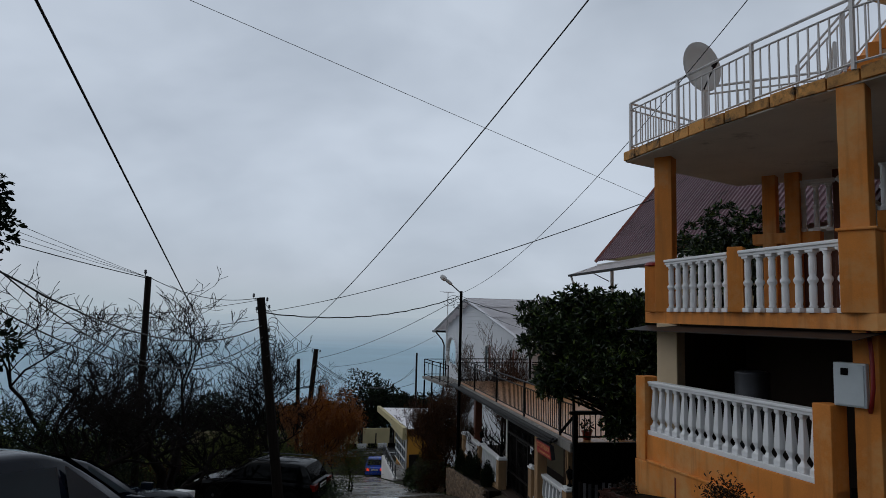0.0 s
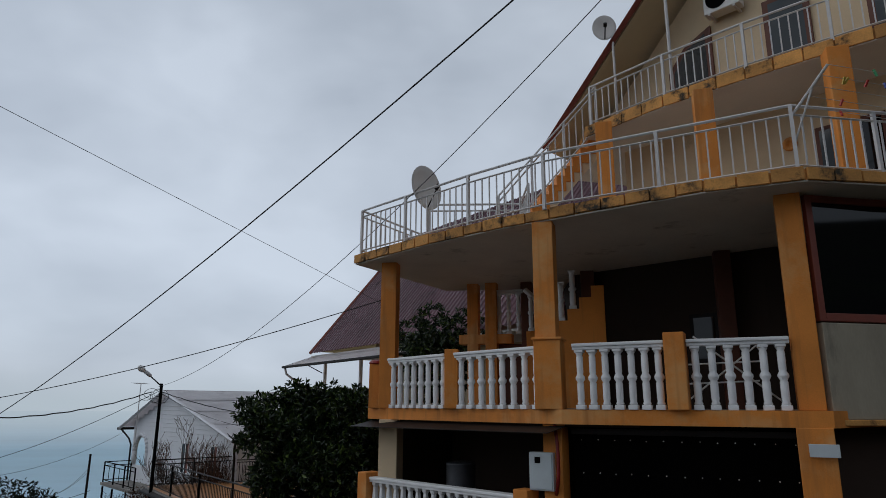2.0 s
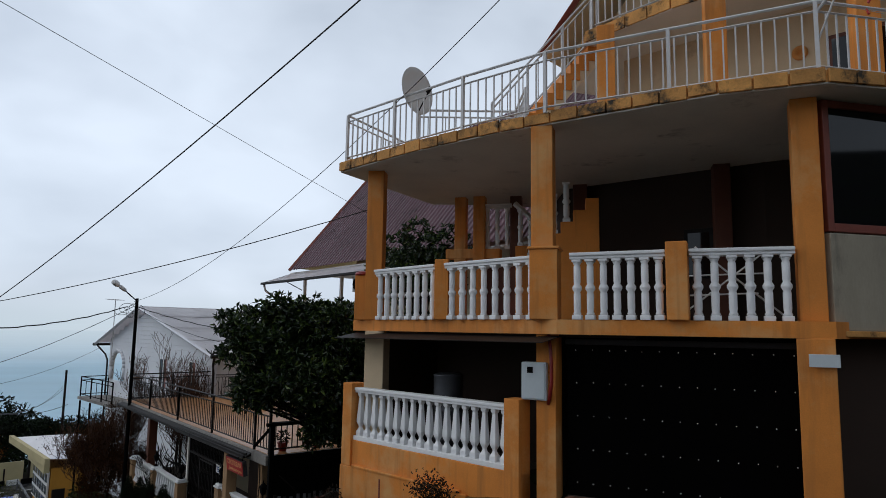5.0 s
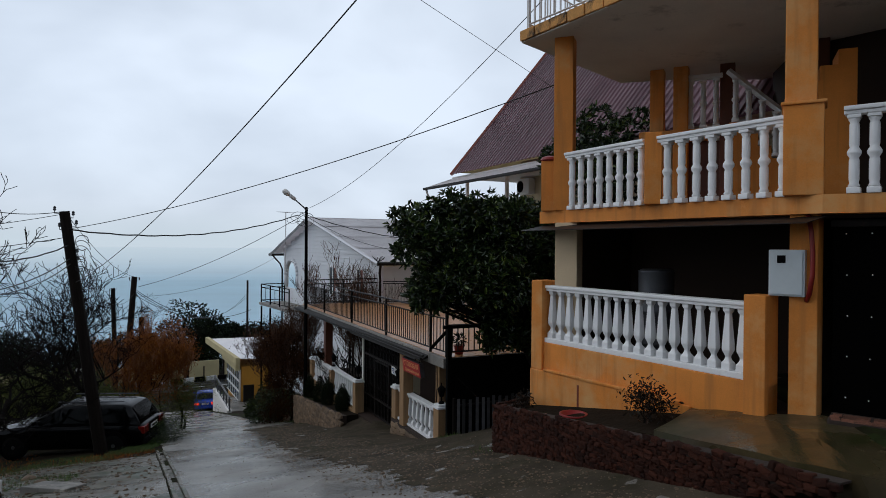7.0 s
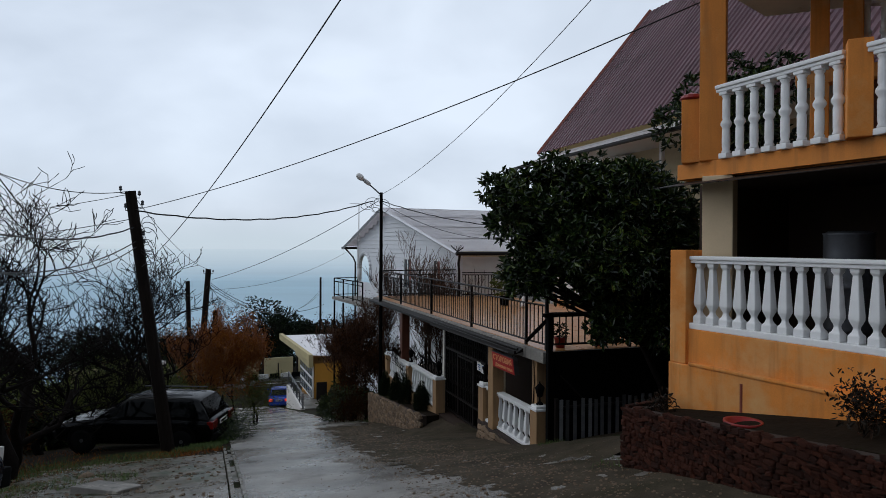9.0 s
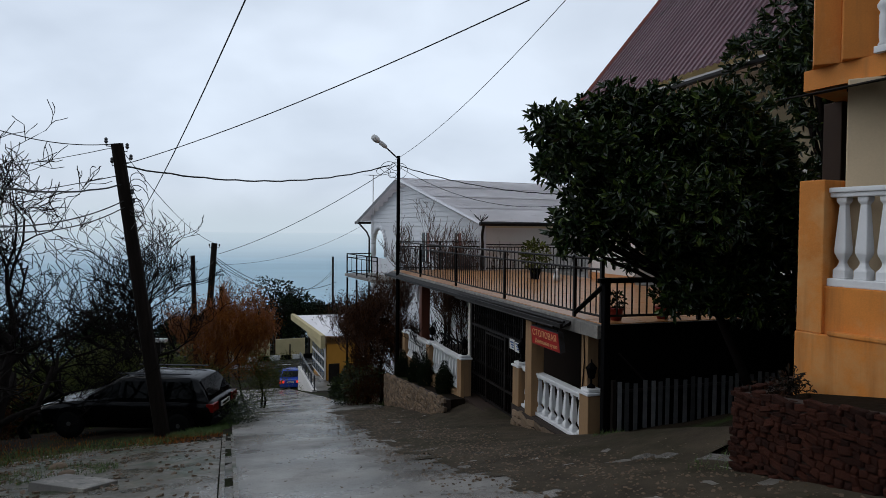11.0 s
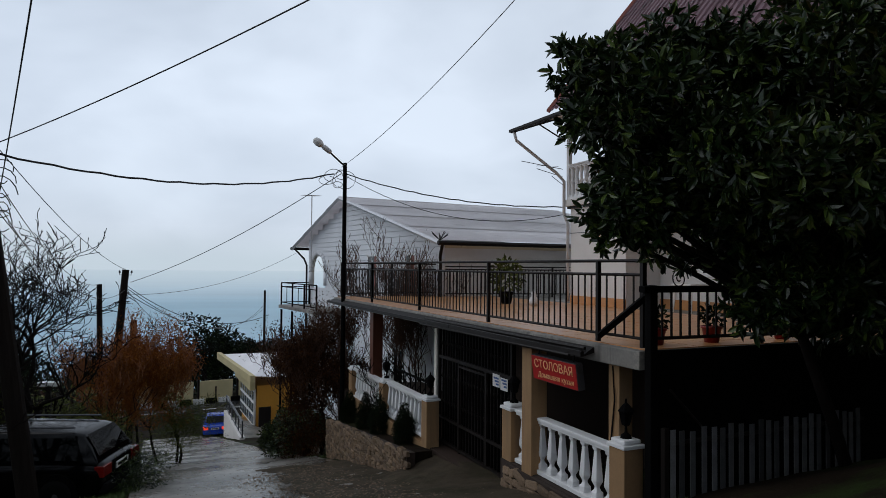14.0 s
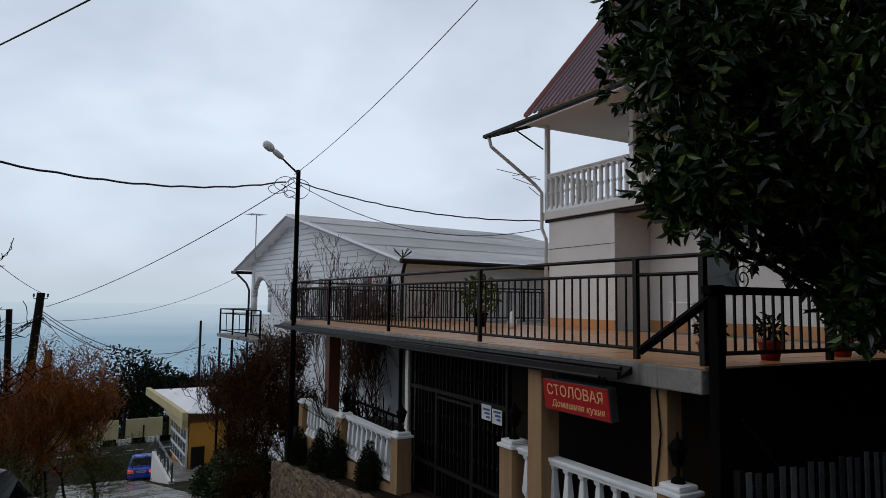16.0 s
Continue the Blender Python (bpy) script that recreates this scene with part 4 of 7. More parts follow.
def tbox(name, v0, v1, u0, u1, z0, z1, material, parent=None, label="", bevel=0.0):
    bm = BM()
    box(bm, v0, v1, u0, u1, z0, z1, T, bevel)
    return part(name, bm, material, parent or dining, label)


tbox("terrace_slab", 0.0, 9.0, 0.0, 13.2, 0.04, 0.25, "slab_edge", label="concrete terrace slab with a stained wet edge", bevel=0.015)
bm = BM()
for i in range(33):
    for j in range(12):
        z = 0.262 + 0.003 * random.random()
        box(bm, 0.12 + 0.4 * j, 0.12 + 0.4 * j + 0.392, 0.05 + 0.4 * i, 0.05 + 0.4 * i + 0.392, 0.24, z, T)
tagged(part("floor_tiles", bm, "tile", dining, "glossy wet terracotta floor tiles"), kind="stuff")
# sheet metal gutter along the edge
for u0, u1 in ((0.8, 4.6), (4.62, 8.9), (8.92, 13.25)):
    bm = BM()
    prism(bm, [(-0.16, u0), (0.0, u0), (0.0, u1), (-0.16, u1)], [0.10, 0.14, 0.14, 0.10], [0.118, 0.21, 0.21, 0.118], T)
    prism(bm, [(-0.2, u0), (-0.15, u0), (-0.15, u1), (-0.2, u1)], 0.10, 0.165, T)
    part("eave_gutter", bm, "metal_dark", dining, "dark sheet metal drip edge")
for k in range(3):
    bm = BM()
    tube(bm, [tp(-0.10 - 0.045 * k, 0.85 + 0.1 * k, 0.19 - 0.05 * k), tp(-0.08 - 0.045 * k, 6.0, 0.17 - 0.05 * k)], 0.022, 6)
    part("pipe", bm, "metal_dark", dining, "dark pipe along the terrace edge")
# terrace railing
US = [0.8, 3.64, 6.62, 9.75, 12.6]
for u0, u1 in zip(US, US[1:]):
    railing(dining, t2(0.06, u0), t2(0.06, u1), 0.28, 0.97, "metal_dark", (0, 1), 0.135, low=0.1, bar=0.008, mid=0.16, top_r=0.022, label="dark brown metal terrace railing")
railing(dining, t2(0.06, 0.8), t2(0.1, 0.05), 0.28, 0.97, "metal_dark", (1,), 0.15, low=0.1, bar=0.008, mid=0.16, top_r=0.022)
railing(dining, t2(0.1, 0.05), t2(7.0, -0.25), 0.28, 0.97, "metal_dark", (0.0, 0.25, 0.5, 0.75), 0.13, low=0.1, bar=0.01, mid=0.3, top_r=0.025)
railing(dining, t2(0.06, 12.6), t2(3.2, 12.9), 0.28, 0.97, "metal_dark", (0.5, 1), 0.135, low=0.1, bar=0.008, mid=0.16, top_r=0.022)
railing(dining, t2(3.0, 11.9), t2(7.8, 10.6), 0.28, 0.9, "metal_dark", (0.33, 0.66, 1), 0.12, low=0.1, bar=0.012, mid=0.08, top_r=0.022)
for k in (0.6, 1.3, 2.3, 3.4):                           # scrolls in the end railing
    bm = BM()
    tube(bm, [tp(k + 0.13 * math.cos(a) * (1 - a / 14), 0.02, 1.05 + 0.13 * math.sin(a) * (1 - a / 14)) for a in [0.35 * i for i in range(34)]], 0.008, 4)
    part("scroll", bm, "metal_dark", dining, "wrought scroll in the railing")
# heavy brace post at the corner
bm = BM()
box(bm, 0.03, 0.13, -0.15, -0.05, -1.9, 0.98, T, 0.01)
box(bm, -0.05, 4.6, -0.15, -0.05, 0.90, 0.97, T, 0.008)
tube(bm, [tp(0.08, -0.1, 0.9), tp(0.05, 0.75, 0.36)], 0.045, 4)
tube(bm, [tp(2.2, -0.1, 0.36), tp(4.2, -0.1, 0.95)], 0.04, 4)
part("brace_frame", bm, "black", dining, "black welded steel frame at the terrace corner")
# columns below the terrace
for v, u, r, z0, m_ in ((0.3, 10.1, 0.13, -3.5, "brown_paint"), (0.45, 6.55, 0.06, -2.8, "concrete"), (0.10, 2.31, 0.13, -2.4, "tan"), (0.25, 0.62, 0.10, -2.2, "tan")):
    bm = BM()
    box(bm, v - r, v + r, u - r, u + r, z0, 0.04, T, 0.012)
    part("column", bm, m_, dining, "dark brown column" if m_ == "brown_paint" else "tan plastered column")
# porch back and floor: shade under the terrace painted as near-black colour
tbox("back_wall", 2.6, 2.8, 0.0, 7.2, -3.2, 0.04, "shade_wall", label="back wall of the dining porch, coloured as dark as its shade")
# added black sheet in place of the shade at the porch side
tbox("porch_side", 0.5, 6.0, 0.05, 0.2, -2.6, 0.04, "black", label="black sheet standing in for the shade beside the porch")
tbox("porch_floor", 0.1, 2.7, 0.1, 13.0, -4.0, -2.35, "shade_wall")
# house walls
tbox("bay_wall", 4.9, 9.0, 6.15, 8.3, 0.25, 2.75, "white_wall", label="white plastered ground floor wall", bevel=0.01)
tbox("wall", 5.9, 9.0, -3.0, 6.15, 0.25, 2.75, "white_wall", bevel=0.01)
tbox("skirting", 4.885, 4.9, 6.15, 8.3, 0.25, 0.47, "tile", label="terracotta skirting tiles")
tbox("skirting", 5.885, 5.9, -3.0, 6.15, 0.25, 0.47, "tile")
tbox("wall_joint", 4.893, 4.9, 6.15, 8.3, 2.05, 2.065, "gutter")
tbox("balcony_slab", 4.8, 6.4, -3.0, 8.45, 2.75, 2.92, "white_wall", bevel=0.012)
tbox("balcony_band", 4.86, 5.2, -3.0, 8.4, 2.69, 2.75, "metal_dark")
tbox("upper_wall", 6.4, 9.0, -3.0, 7.2, 2.92, 5.6, "cream", label="cream boarded upper wall")
for i in range(17):
    tbox("board", 6.385, 6.4, -3.0, 7.2, 2.96 + 0.15 * i, 3.1 + 0.15 * i, "cream")
for u in (8.35, 5.6, 3.0):
    tbox("balcony_post", 4.84, 4.94, u - 0.05, u + 0.05, 2.92, 5.05 if u > 8 else 5.1, "white", bevel=0.008)
BALK = [(8.3, 5.7, 14), (5.5, 3.1, 12)]
for u0, u1, n in BALK:
    balustrade(t2(4.9, u0), t2(4.9, u1), 2.92, n, "turned", 0.9, dining, 0.06, "cream balcony balustrade")
balustrade(t2(4.95, 8.35), t2(6.4, 8.35), 2.92, 7, "turned", 0.9, dining, 0.06)
# windows and door on the terrace
for u0, u1, z0, z1 in ((3.9, 4.9, 1.0, 2.3), (1.2, 2.1, 0.28, 2.35)):
    tbox("window_frame" if z0 > 0.5 else "door_frame", 5.87, 5.905, u0, u1, z0, z1, "plastic_white")
    tbox("pane", 5.865, 5.87, u0 + 0.08, u1 - 0.08, z0 + 0.08, z1 - 0.08, "glass")


def ribbed(name, p0, along_, up_, n, pitch, height, material, parent, label):
    """Ribbed sheet: trapezoid ribs that run up the slope."""
    bm = BM()
    nrm = along_.cross(up_).normalized()
    prof = []
    for i in range(n):
        for f, h in ((0.0, 0), (0.3, 0), (0.42, 1), (0.75, 1), (0.88, 0)):
            prof.append(((i + f) * pitch, h * height))
    prof.append((n * pitch, 0))
    lo = [bm.verts.new(p0 + along_ * a + nrm * h) for a, h in prof]
    hi = [bm.verts.new(p0 + along_ * a + nrm * h + up_) for a, h in prof]
    for i in range(len(prof) - 1):
        bm.faces.new((lo[i], lo[i + 1], hi[i + 1], hi[i]))
    bmesh.ops.solidify(bm, geom=bm.faces[:], thickness=0.01)
    return part(name, bm, material, parent, label)


ux, uy = (T.to_3x3() @ Vector((1, 0, 0))), (T.to_3x3() @ Vector((0, 1, 0)))
ribbed("roof", tp(4.25, -4.4, 5.17), uy, ux * 4.25 + Vector((0, 0, 5.1)), 62, 0.205, 0.035, "roof_purple", dining, "steep plum ribbed metal roof")
ribbed("far_roof", tp(12.8, 8.31, 5.17), -uy, ux * -4.25 + Vector((0, 0, 5.1)), 62, 0.205, 0.035, "roof_purple", dining, "")
bm = BM()
tube(bm, [tp(4.23, 8.34, 5.15), tp(8.52, 8.34, 10.3)], 0.06, 4)
part("barge_board", bm, "roof_edge", dining)
bm = BM()
v = [tp(4.4, 8.1, 5.2), tp(12.7, 8.1, 5.2), tp(8.55, 8.1, 10.1)]
bm.faces.new([bm.verts.new(p) for p in v])
bmesh.ops.solidify(bm, geom=bm.faces[:], thickness=0.1)
part("gable_end", bm, "cream", dining)
tbox("soffit", 4.4, 9.0, -3.9, 8.6, 5.02, 5.08, "white_wall")
# canopy strip below the eave, with gutter, downpipe and brackets
ribbed("canopy", tp(3.39, 0.15, 4.67), uy, ux * 1.3 + Vector((0, 0, 0.46)), 42, 0.205, 0.02, "roof_grey", dining, "pale corrugated canopy below the eave")
bm = BM()
box(bm, 3.32, 3.44, 0.0, 8.76, 4.59, 4.67, T, 0.02)
tube(bm, [tp(3.39, 8.75, 4.62), tp(4.75, 8.75, 5.1)], 0.04, 4)
part("canopy_gutter", bm, "metal_dark", dining, "dark brown half-round gutter")
bm = BM()
tube(bm, [tp(3.39, 8.6, 4.6), tp(3.46, 8.6, 4.38), tp(4.55, 8.42, 3.6), tp(4.78, 8.42, 3.4), tp(4.78, 8.42, 2.55), tp(4.86, 8.36, 2.3), tp(4.86, 8.36, 0.3)], 0.042, 8)
part("downpipe", bm, "rail_white", dining, "grey downpipe at the house corner", True)
bm = BM()
tube(bm, [tp(3.9, 8.4, 4.85), tp(4.8, 8.4, 4.45)], 0.018, 6)
part("bracket", bm, "metal_dark", dining)
aerial = thing("tv_aerial", tp(4.7, 8.4, 3.5), "thin television aerial on the balcony corner", "aerial")
bm = BM()
for i in range(3):
    tube(bm, [tp(4.75, 8.45, 3.72 - 0.2 * i), tp(3.55 + 0.45 * i, 8.5, 3.85 - 0.16 * i)], 0.009, 5)
for k in (0.3, 0.6):
    tube(bm, [tp(4.75 - k, 8.2, 3.72 + 0.04 * k), tp(4.75 - k, 8.75, 3.78 + 0.04 * k)], 0.006, 4)
part("rods", bm, "gutter", aerial)
unit = thing("air_conditioner", tp(6.2, 6.55, 4.35), "white outdoor air conditioner unit on the cream boarded wall", "air conditioner")
bm = BM()
box(bm, 6.1, 6.36, 6.2, 6.95, 4.4, 4.95, T, 0.02)
part("casing", bm, "plastic_white", unit)
bm = BM()
lathe(bm, [(0.2, 0), (0.2, 0.015), (0.03, 0.02)], 20, T @ pose(6.1, 6.72, 4.68, 0, -90, 0))
part("fan_grille", bm, "black", unit)
# stool, pots and ornaments on the terrace
stool = thing("plastic_stool", tp(5.3, 4.6, 0.26), "white plastic stool on the wet terrace tiles", "stool")
bm = BM()
box(bm, 5.0, 5.55, 4.3, 4.85, 0.82, 0.86, T, 0.015)
part("seat", bm, "plastic_white", stool)
for dv, du in ((0.07, 0.07), (0.48, 0.07), (0.07, 0.48), (0.48, 0.48)):
    bm = BM()
    tube(bm, [tp(5.0 + dv + (dv - 0.27) * 0.25, 4.3 + du + (du - 0.27) * 0.25, 0.265), tp(5.0 + dv, 4.3 + du, 0.83)], [0.025, 0.035], 6)
    part("leg", bm, "plastic_white", stool)


def leaves(bm, centers, n, size, rng, width=0.42, flat=0.5, upward=0.25, rosette=1):
    """n folded leaves on the shells of the blobs (centre, radii), singly or in rosettes at the shoot tips; each leaf is its own island."""
    cs = [(Vector(c), Vector(r)) for c, r in centers]
    weight = [r.x * r.y + r.y * r.z for _, r in cs]
    for i in range(n):
        if i % rosette == 0:
            c, r = rng.choices(cs, weight)[0]
            d = Vector((rng.gauss(0, 1), rng.gauss(0, 1), rng.gauss(0, 1) + upward)).normalized()
            k = 1 - 0.5 * rng.random() ** 2
            p = c + Vector((d.x * r.x, d.y * r.y, d.z * r.z)) * k
        L = size * rng.uniform(0.6, 1.3)
        ax = (d * 0.7 + Vector((rng.gauss(0, 0.6), rng.gauss(0, 0.6), rng.gauss(0, 0.6) - 0.1))).normalized()
        sd = ax.cross(d + Vector((rng.gauss(0, flat), rng.gauss(0, flat), rng.gauss(0, flat)))).normalized() * L * width * 0.5
        up = sd.cross(ax).normalized() * L * 0.10
        a, b = bm.verts.new(p), bm.verts.new(p + ax * L - up * 0.6)
        for q in (sd, -sd):
            l1, l2 = bm.verts.new(p + ax * L * 0.3 + q * 0.85 + up), bm.verts.new(p + ax * L * 0.7 + q * 0.8 + up * 0.7)
            bm.faces.new((a, l1, l2, b) if q is sd else (b, l2, l1, a))
    return bm


def pot_plant(at, r, h, material, foliage, n, size, label, top):
    pt = thing("potted_plant", at, label, "potted plant")
    bm = BM()
    lathe(bm, [(r * 0.7, 0), (r * 0.95, h * 0.85), (r * 1.08, h * 0.86), (r * 1.08, h), (r * 0.92, h), (r * 0.88, h * 0.9)], 16, Matrix.Translation(at))
    part("pot", bm, material, pt, smooth=True)
    bm = BM()
    leaves(bm, [((at[0], at[1], at[2] + h + top * 0.5), (top * 0.5, top * 0.5, top * 0.55))], n, size, random.Random(5))
    part("foliage", bm, foliage, pt)
    return pt


pot_plant(tp(3.2, 8.6, 0.265), 0.17, 0.3, "black", "leaf_fresh", 260, 0.16, "yellow-green plant in a black pot on the terrace", 0.75)
for v, u in ((0.55, 0.35), (2.6, 0.3), (1.4, 0.32)):
    pot_plant(tp(v, u, 0.265), 0.12, 0.2, "red_pipe", "leaf_dark", 90, 0.09, "small red pot with dark leaves by the railing", 0.22)
bm = BM()
lathe(bm, [(0.07, 0), (0.11, 0.08), (0.1, 0.16), (0.05, 0.24), (0.06, 0.3), (0.02, 0.36)], 12, Matrix.Translation(tp(3.4, 7.65, 0.262)))
alone("garden_ornament", bm, "plastic_white", "small pale plaster garden ornament on the terrace", "ornament", smooth=True)
# red sign
sign = thing("restaurant_sign", tp(-0.08, 1.5, -0.2), "red box sign with gold lettering under the terrace", "sign")
sm = T @ pose(-0.10, 1.52, -0.19, 8, 0, -90)
bm = BM()
box(bm, -0.52, 0.52, 0.0, 0.10, -0.17, 0.17, sm, 0.006)
part("box", bm, "gutter", sign, "grey sheet sign box")
bm = BM()
box(bm, -0.51, 0.51, -0.006, 0.0, -0.16, 0.16, sm)
face = part("face", bm, "red_sign", sign, "red sign face")


def lettering(text, size, m, material, parent, shear=0.0):
    cu = bpy.data.curves.new("lettering", "FONT")
    cu.offset = 0.0012
    cu.body, cu.size, cu.extrude, cu.align_x, cu.align_y, cu.shear = text, size, 0.002, "CENTER", "CENTER", shear
    tmp = bpy.data.objects.new("lettering_curve", cu)
    me = bpy.data.meshes.new_from_object(tmp)
    bpy.data.objects.remove(tmp)
    me.materials.clear()
    me.materials.append(M[material])
    return link("lettering", me, parent, m=m)


lettering("СТОЛОВАЯ", 0.16, sm @ pose(0, -0.0095, 0.055, 90, 0, 0), "gold", face)
lettering("Домашняя кухня", 0.10, sm @ pose(0.03, -0.0095, -0.085, 90, 0, 0), "gold", face, 0.2)
for x in (-0.4, 0.4):
    bm = BM()
    tube(bm, [sm @ Vector((x, 0.05, 0.17)), sm @ Vector((x, 0.08, 0.27))], 0.01, 6)
    part("hanger", bm, "metal_dark", sign)

# wrought gate in the fence
gate2 = thing("iron_gate", tp(0.45, 5.0, -2.3), "dark brown wrought iron gate with hammered bosses", "gate")
bm = BM()
for u0, u1, z0, z1 in ((3.5, 3.56, -2.3, 0.02), (4.38, 4.44, -2.3, -0.62), (5.48, 5.54, -2.4, -0.62), (6.42, 6.48, -2.5, 0.02), (3.56, 6.42, -0.66, -0.6), (3.56, 6.42, -0.02, 0.03), (4.44, 5.48, -0.74, -0.7), (3.56, 6.42, -1.85, -1.8), (3.56, 6.42, -2.32, -2.27)):
    box(bm, 0.42, 0.48, u0, u1, z0, z1, T, 0.004)
part("frame", bm, "metal_dark", gate2, "welded frame")
bm = BM()
box(bm, -0.008, 0.008, -0.008, 0.008, -2.28, -0.02)
for z in (-1.5, -1.0, -0.35):
    lathe(bm, [(0.006, z - 0.06), (0.022, z - 0.02), (0.022, z + 0.02), (0.006, z + 0.06)], 6)
GBAR = mesh_of("bar", bm, "metal_dark")
for i in range(23):
    p = tp(0.45, 3.66 + 0.12 * i)
    link("bar", GBAR, gate2, m=Matrix.Translation((p.x, p.y, 0)) @ Matrix.Rotation(radians(21), 4, "Z"))
bm = BM()
box(bm, 0.5, 0.52, 3.55, 6.42, -2.4, 0.02, T)
part("sheet", bm, "gate", gate2, "dark backing sheet")
notice = thing("paper_notices", tp(0.41, 3.85, -0.8), "two weathered paper notices taped to the gate", "notice")
BLUE = mat("blue_print", (0.06, 0.12, 0.3), 0.6, vary=0.1, bump=0)
for k in range(2):
    bm = BM()
    box(bm, 0.408, 0.415, 3.62 + 0.27 * k, 3.86 + 0.27 * k, -0.86 + 0.02 * k, -0.66 + 0.03 * k, T)
    sheet_ = part("sheet", bm, "plastic_white", notice)
    bm = BM()
    for r_ in range(3):
        box(bm, 0.404, 0.408, 3.65 + 0.27 * k, 3.82 + 0.27 * k - 0.04 * r_, -0.71 - 0.05 * r_, -0.68 - 0.05 * r_, T)
    part("print", bm, BLUE, sheet_, "blue bars of print")

# fence of white balusters
fence = thing("baluster_fence", tp(0.15, 1.6, -2.0), "low white balustrade fence between tan pillars on a stone base", "fence", "street fences")
fence2 = thing("baluster_fence", tp(0.15, 8.8, -2.8), "long white balustrade fence between tan pillars above a planter", "fence", "street fences")


def pillar(v, u, z0, z1, parent, r=0.135):
    bm = BM()
    box(bm, v - r, v + r, u - r, u + r, z0, z1 - 0.1, T, 0.01)
    p = part("pillar", bm, "tan", parent, "tan rendered pillar")
    bm = BM()
    box(bm, v - r - 0.025, v + r + 0.025, u - r - 0.025, u + r + 0.025, z1 - 0.1, z1 - 0.055, T, 0.012)
    box(bm, v - r + 0.01, v + r - 0.01, u - r + 0.01, u + r - 0.01, z1 - 0.055, z1, T, 0.03)
    part("cap", bm, "white", p, "white cap")


def lantern(v, u, z):
    ln = thing("pillar_lantern", tp(v, u, z), "black cast iron lantern on a pillar cap", "lantern", "pillar lanterns")
    o = Matrix.Translation(tp(v, u, z))
    bm = BM()
    lathe(bm, [(0.07, 0), (0.06, 0.03), (0.02, 0.06), (0.015, 0.13), (0.03, 0.15)], 8, o)
    part("stem", bm, "black", ln)
    bm = BM()
    lathe(bm, [(0.05, 0.15), (0.085, 0.3), (0.1, 0.31), (0.04, 0.38), (0.015, 0.4), (0.01, 0.45)], 6, o)
    part("head", bm, "black", ln)


pillar(0.15, 2.96, -2.25, -0.88, fence)
pillar(0.15, 0.40, -1.95, -0.80, fence)
balustrade(t2(0.15, 2.8), t2(0.15, 0.56), -1.72, 9, "square", 0.78, fence, 0.06)
for u, z in ((11.45, -1.52), (8.85, -1.44), (6.22, -1.36)):
    pillar(0.15, u, -3.9, z, fence2)
balustrade(t2(0.15, 11.28), t2(0.15, 9.02), -2.32, 10, "square", 0.78, fence2, 0.06)
balustrade(t2(0.15, 8.68), t2(0.15, 6.4), -2.24, 10, "square", 0.78, fence2, 0.06)
tbox("fence_wall", 0.02, 0.27, 6.2, 11.5, -4.2, -2.3, "tan", fence2, "tan rendered base wall")
for u, z in ((2.96, -0.88), (0.4, -0.8), (6.22, -1.36), (8.85, -1.44)):
    lantern(0.15, u, z)
# inner wrought fence seen over the balusters
panel = thing("wrought_panel", tp(0.52, 8.0, -2.35), "black wrought iron panel with curls", "railing")
bm = BM()
box(bm, 0.5, 0.54, 6.7, 9.2, -1.32, -1.28, T)
part("rail", bm, "black", panel)
for i in range(8):
    bm = BM()
    tube(bm, [tp(0.52, 6.9 + 0.3 * i + 0.12 * math.cos(a), -1.75 + 0.3 * math.sin(a * 0.5)) for a in [0.5 * k for k in range(14)]], 0.012, 4)
    part("curl", bm, "black", panel)
    bm = BM()
    box(bm, 0.51, 0.53, 6.75 + 0.3 * i, 6.77 + 0.3 * i, -2.35, -1.3, T)
    part("bar", bm, "black", panel)
tbox("fence_base", 0.0, 0.3, 0.25, 3.1, -2.6, -1.73, "mortar", fence)

# picket gate by the orange house
M["picket"] = mat("dull_grey_picket", (0.11, 0.11, 0.115), 0.6, vary=0.4, scale=5, bump=0.1, per_object=0.6)
picket = thing("picket_fence", tp(1.5, -0.25, -2.0), "grey metal picket fence beside the dark passage", "fence")
bm = BM()
box(bm, 0.12, 3.4, -0.24, -0.21, -1.62, -1.58, T)
part("rail", bm, "metal_dark", picket)
bm = BM()
box(bm, 0.12, 3.4, -0.24, -0.21, -0.74, -0.70, T)
part("rail", bm, "metal_dark", picket)
bm = BM()
box(bm, 0.12, 0.18, -0.26, -0.20, -2.0, -0.55, T)
tube(bm, [tp(0.25, -0.2, -0.15), tp(0.72, -0.2, -0.6)], 0.014, 4)
part("post", bm, "metal_dark", picket)
bm = BM()
prism(bm, [(-0.035, -0.006), (0.035, -0.006), (0.035, 0.006), (-0.035, 0.006)], -1.78, -0.57)
PICK = mesh_of("picket", bm, "picket")
for i in range(22):
    p = tp(0.24 + 0.145 * i + 0.02 * math.sin(5 * i), -0.255)
    link("picket", PICK, picket, m=Matrix.Translation((p.x, p.y, -0.02 * (i % 3))) @ Matrix.Rotation(radians(21), 4, "Z"))
# added black sheet: paints the passage's shade and covers the slab end
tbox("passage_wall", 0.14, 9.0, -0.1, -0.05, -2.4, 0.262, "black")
# drooping wall ivy stem on the column
bm = BM()
tube(bm, [tp(0.15, 0.66, -2.0), tp(0.13, 0.6, -1.4), tp(0.14, 0.66, -0.9), tp(0.13, 0.58, -0.4), tp(0.14, 0.63, 0.0)], [0.015, 0.012, 0.012, 0.01, 0.008], 5)
alone("climbing_stem", bm, "bark", "bare climbing stem on a tan column", "stem")

# ---- white house ----
WR, WL = (-0.3, 21.5), (-6.0, 32.6)
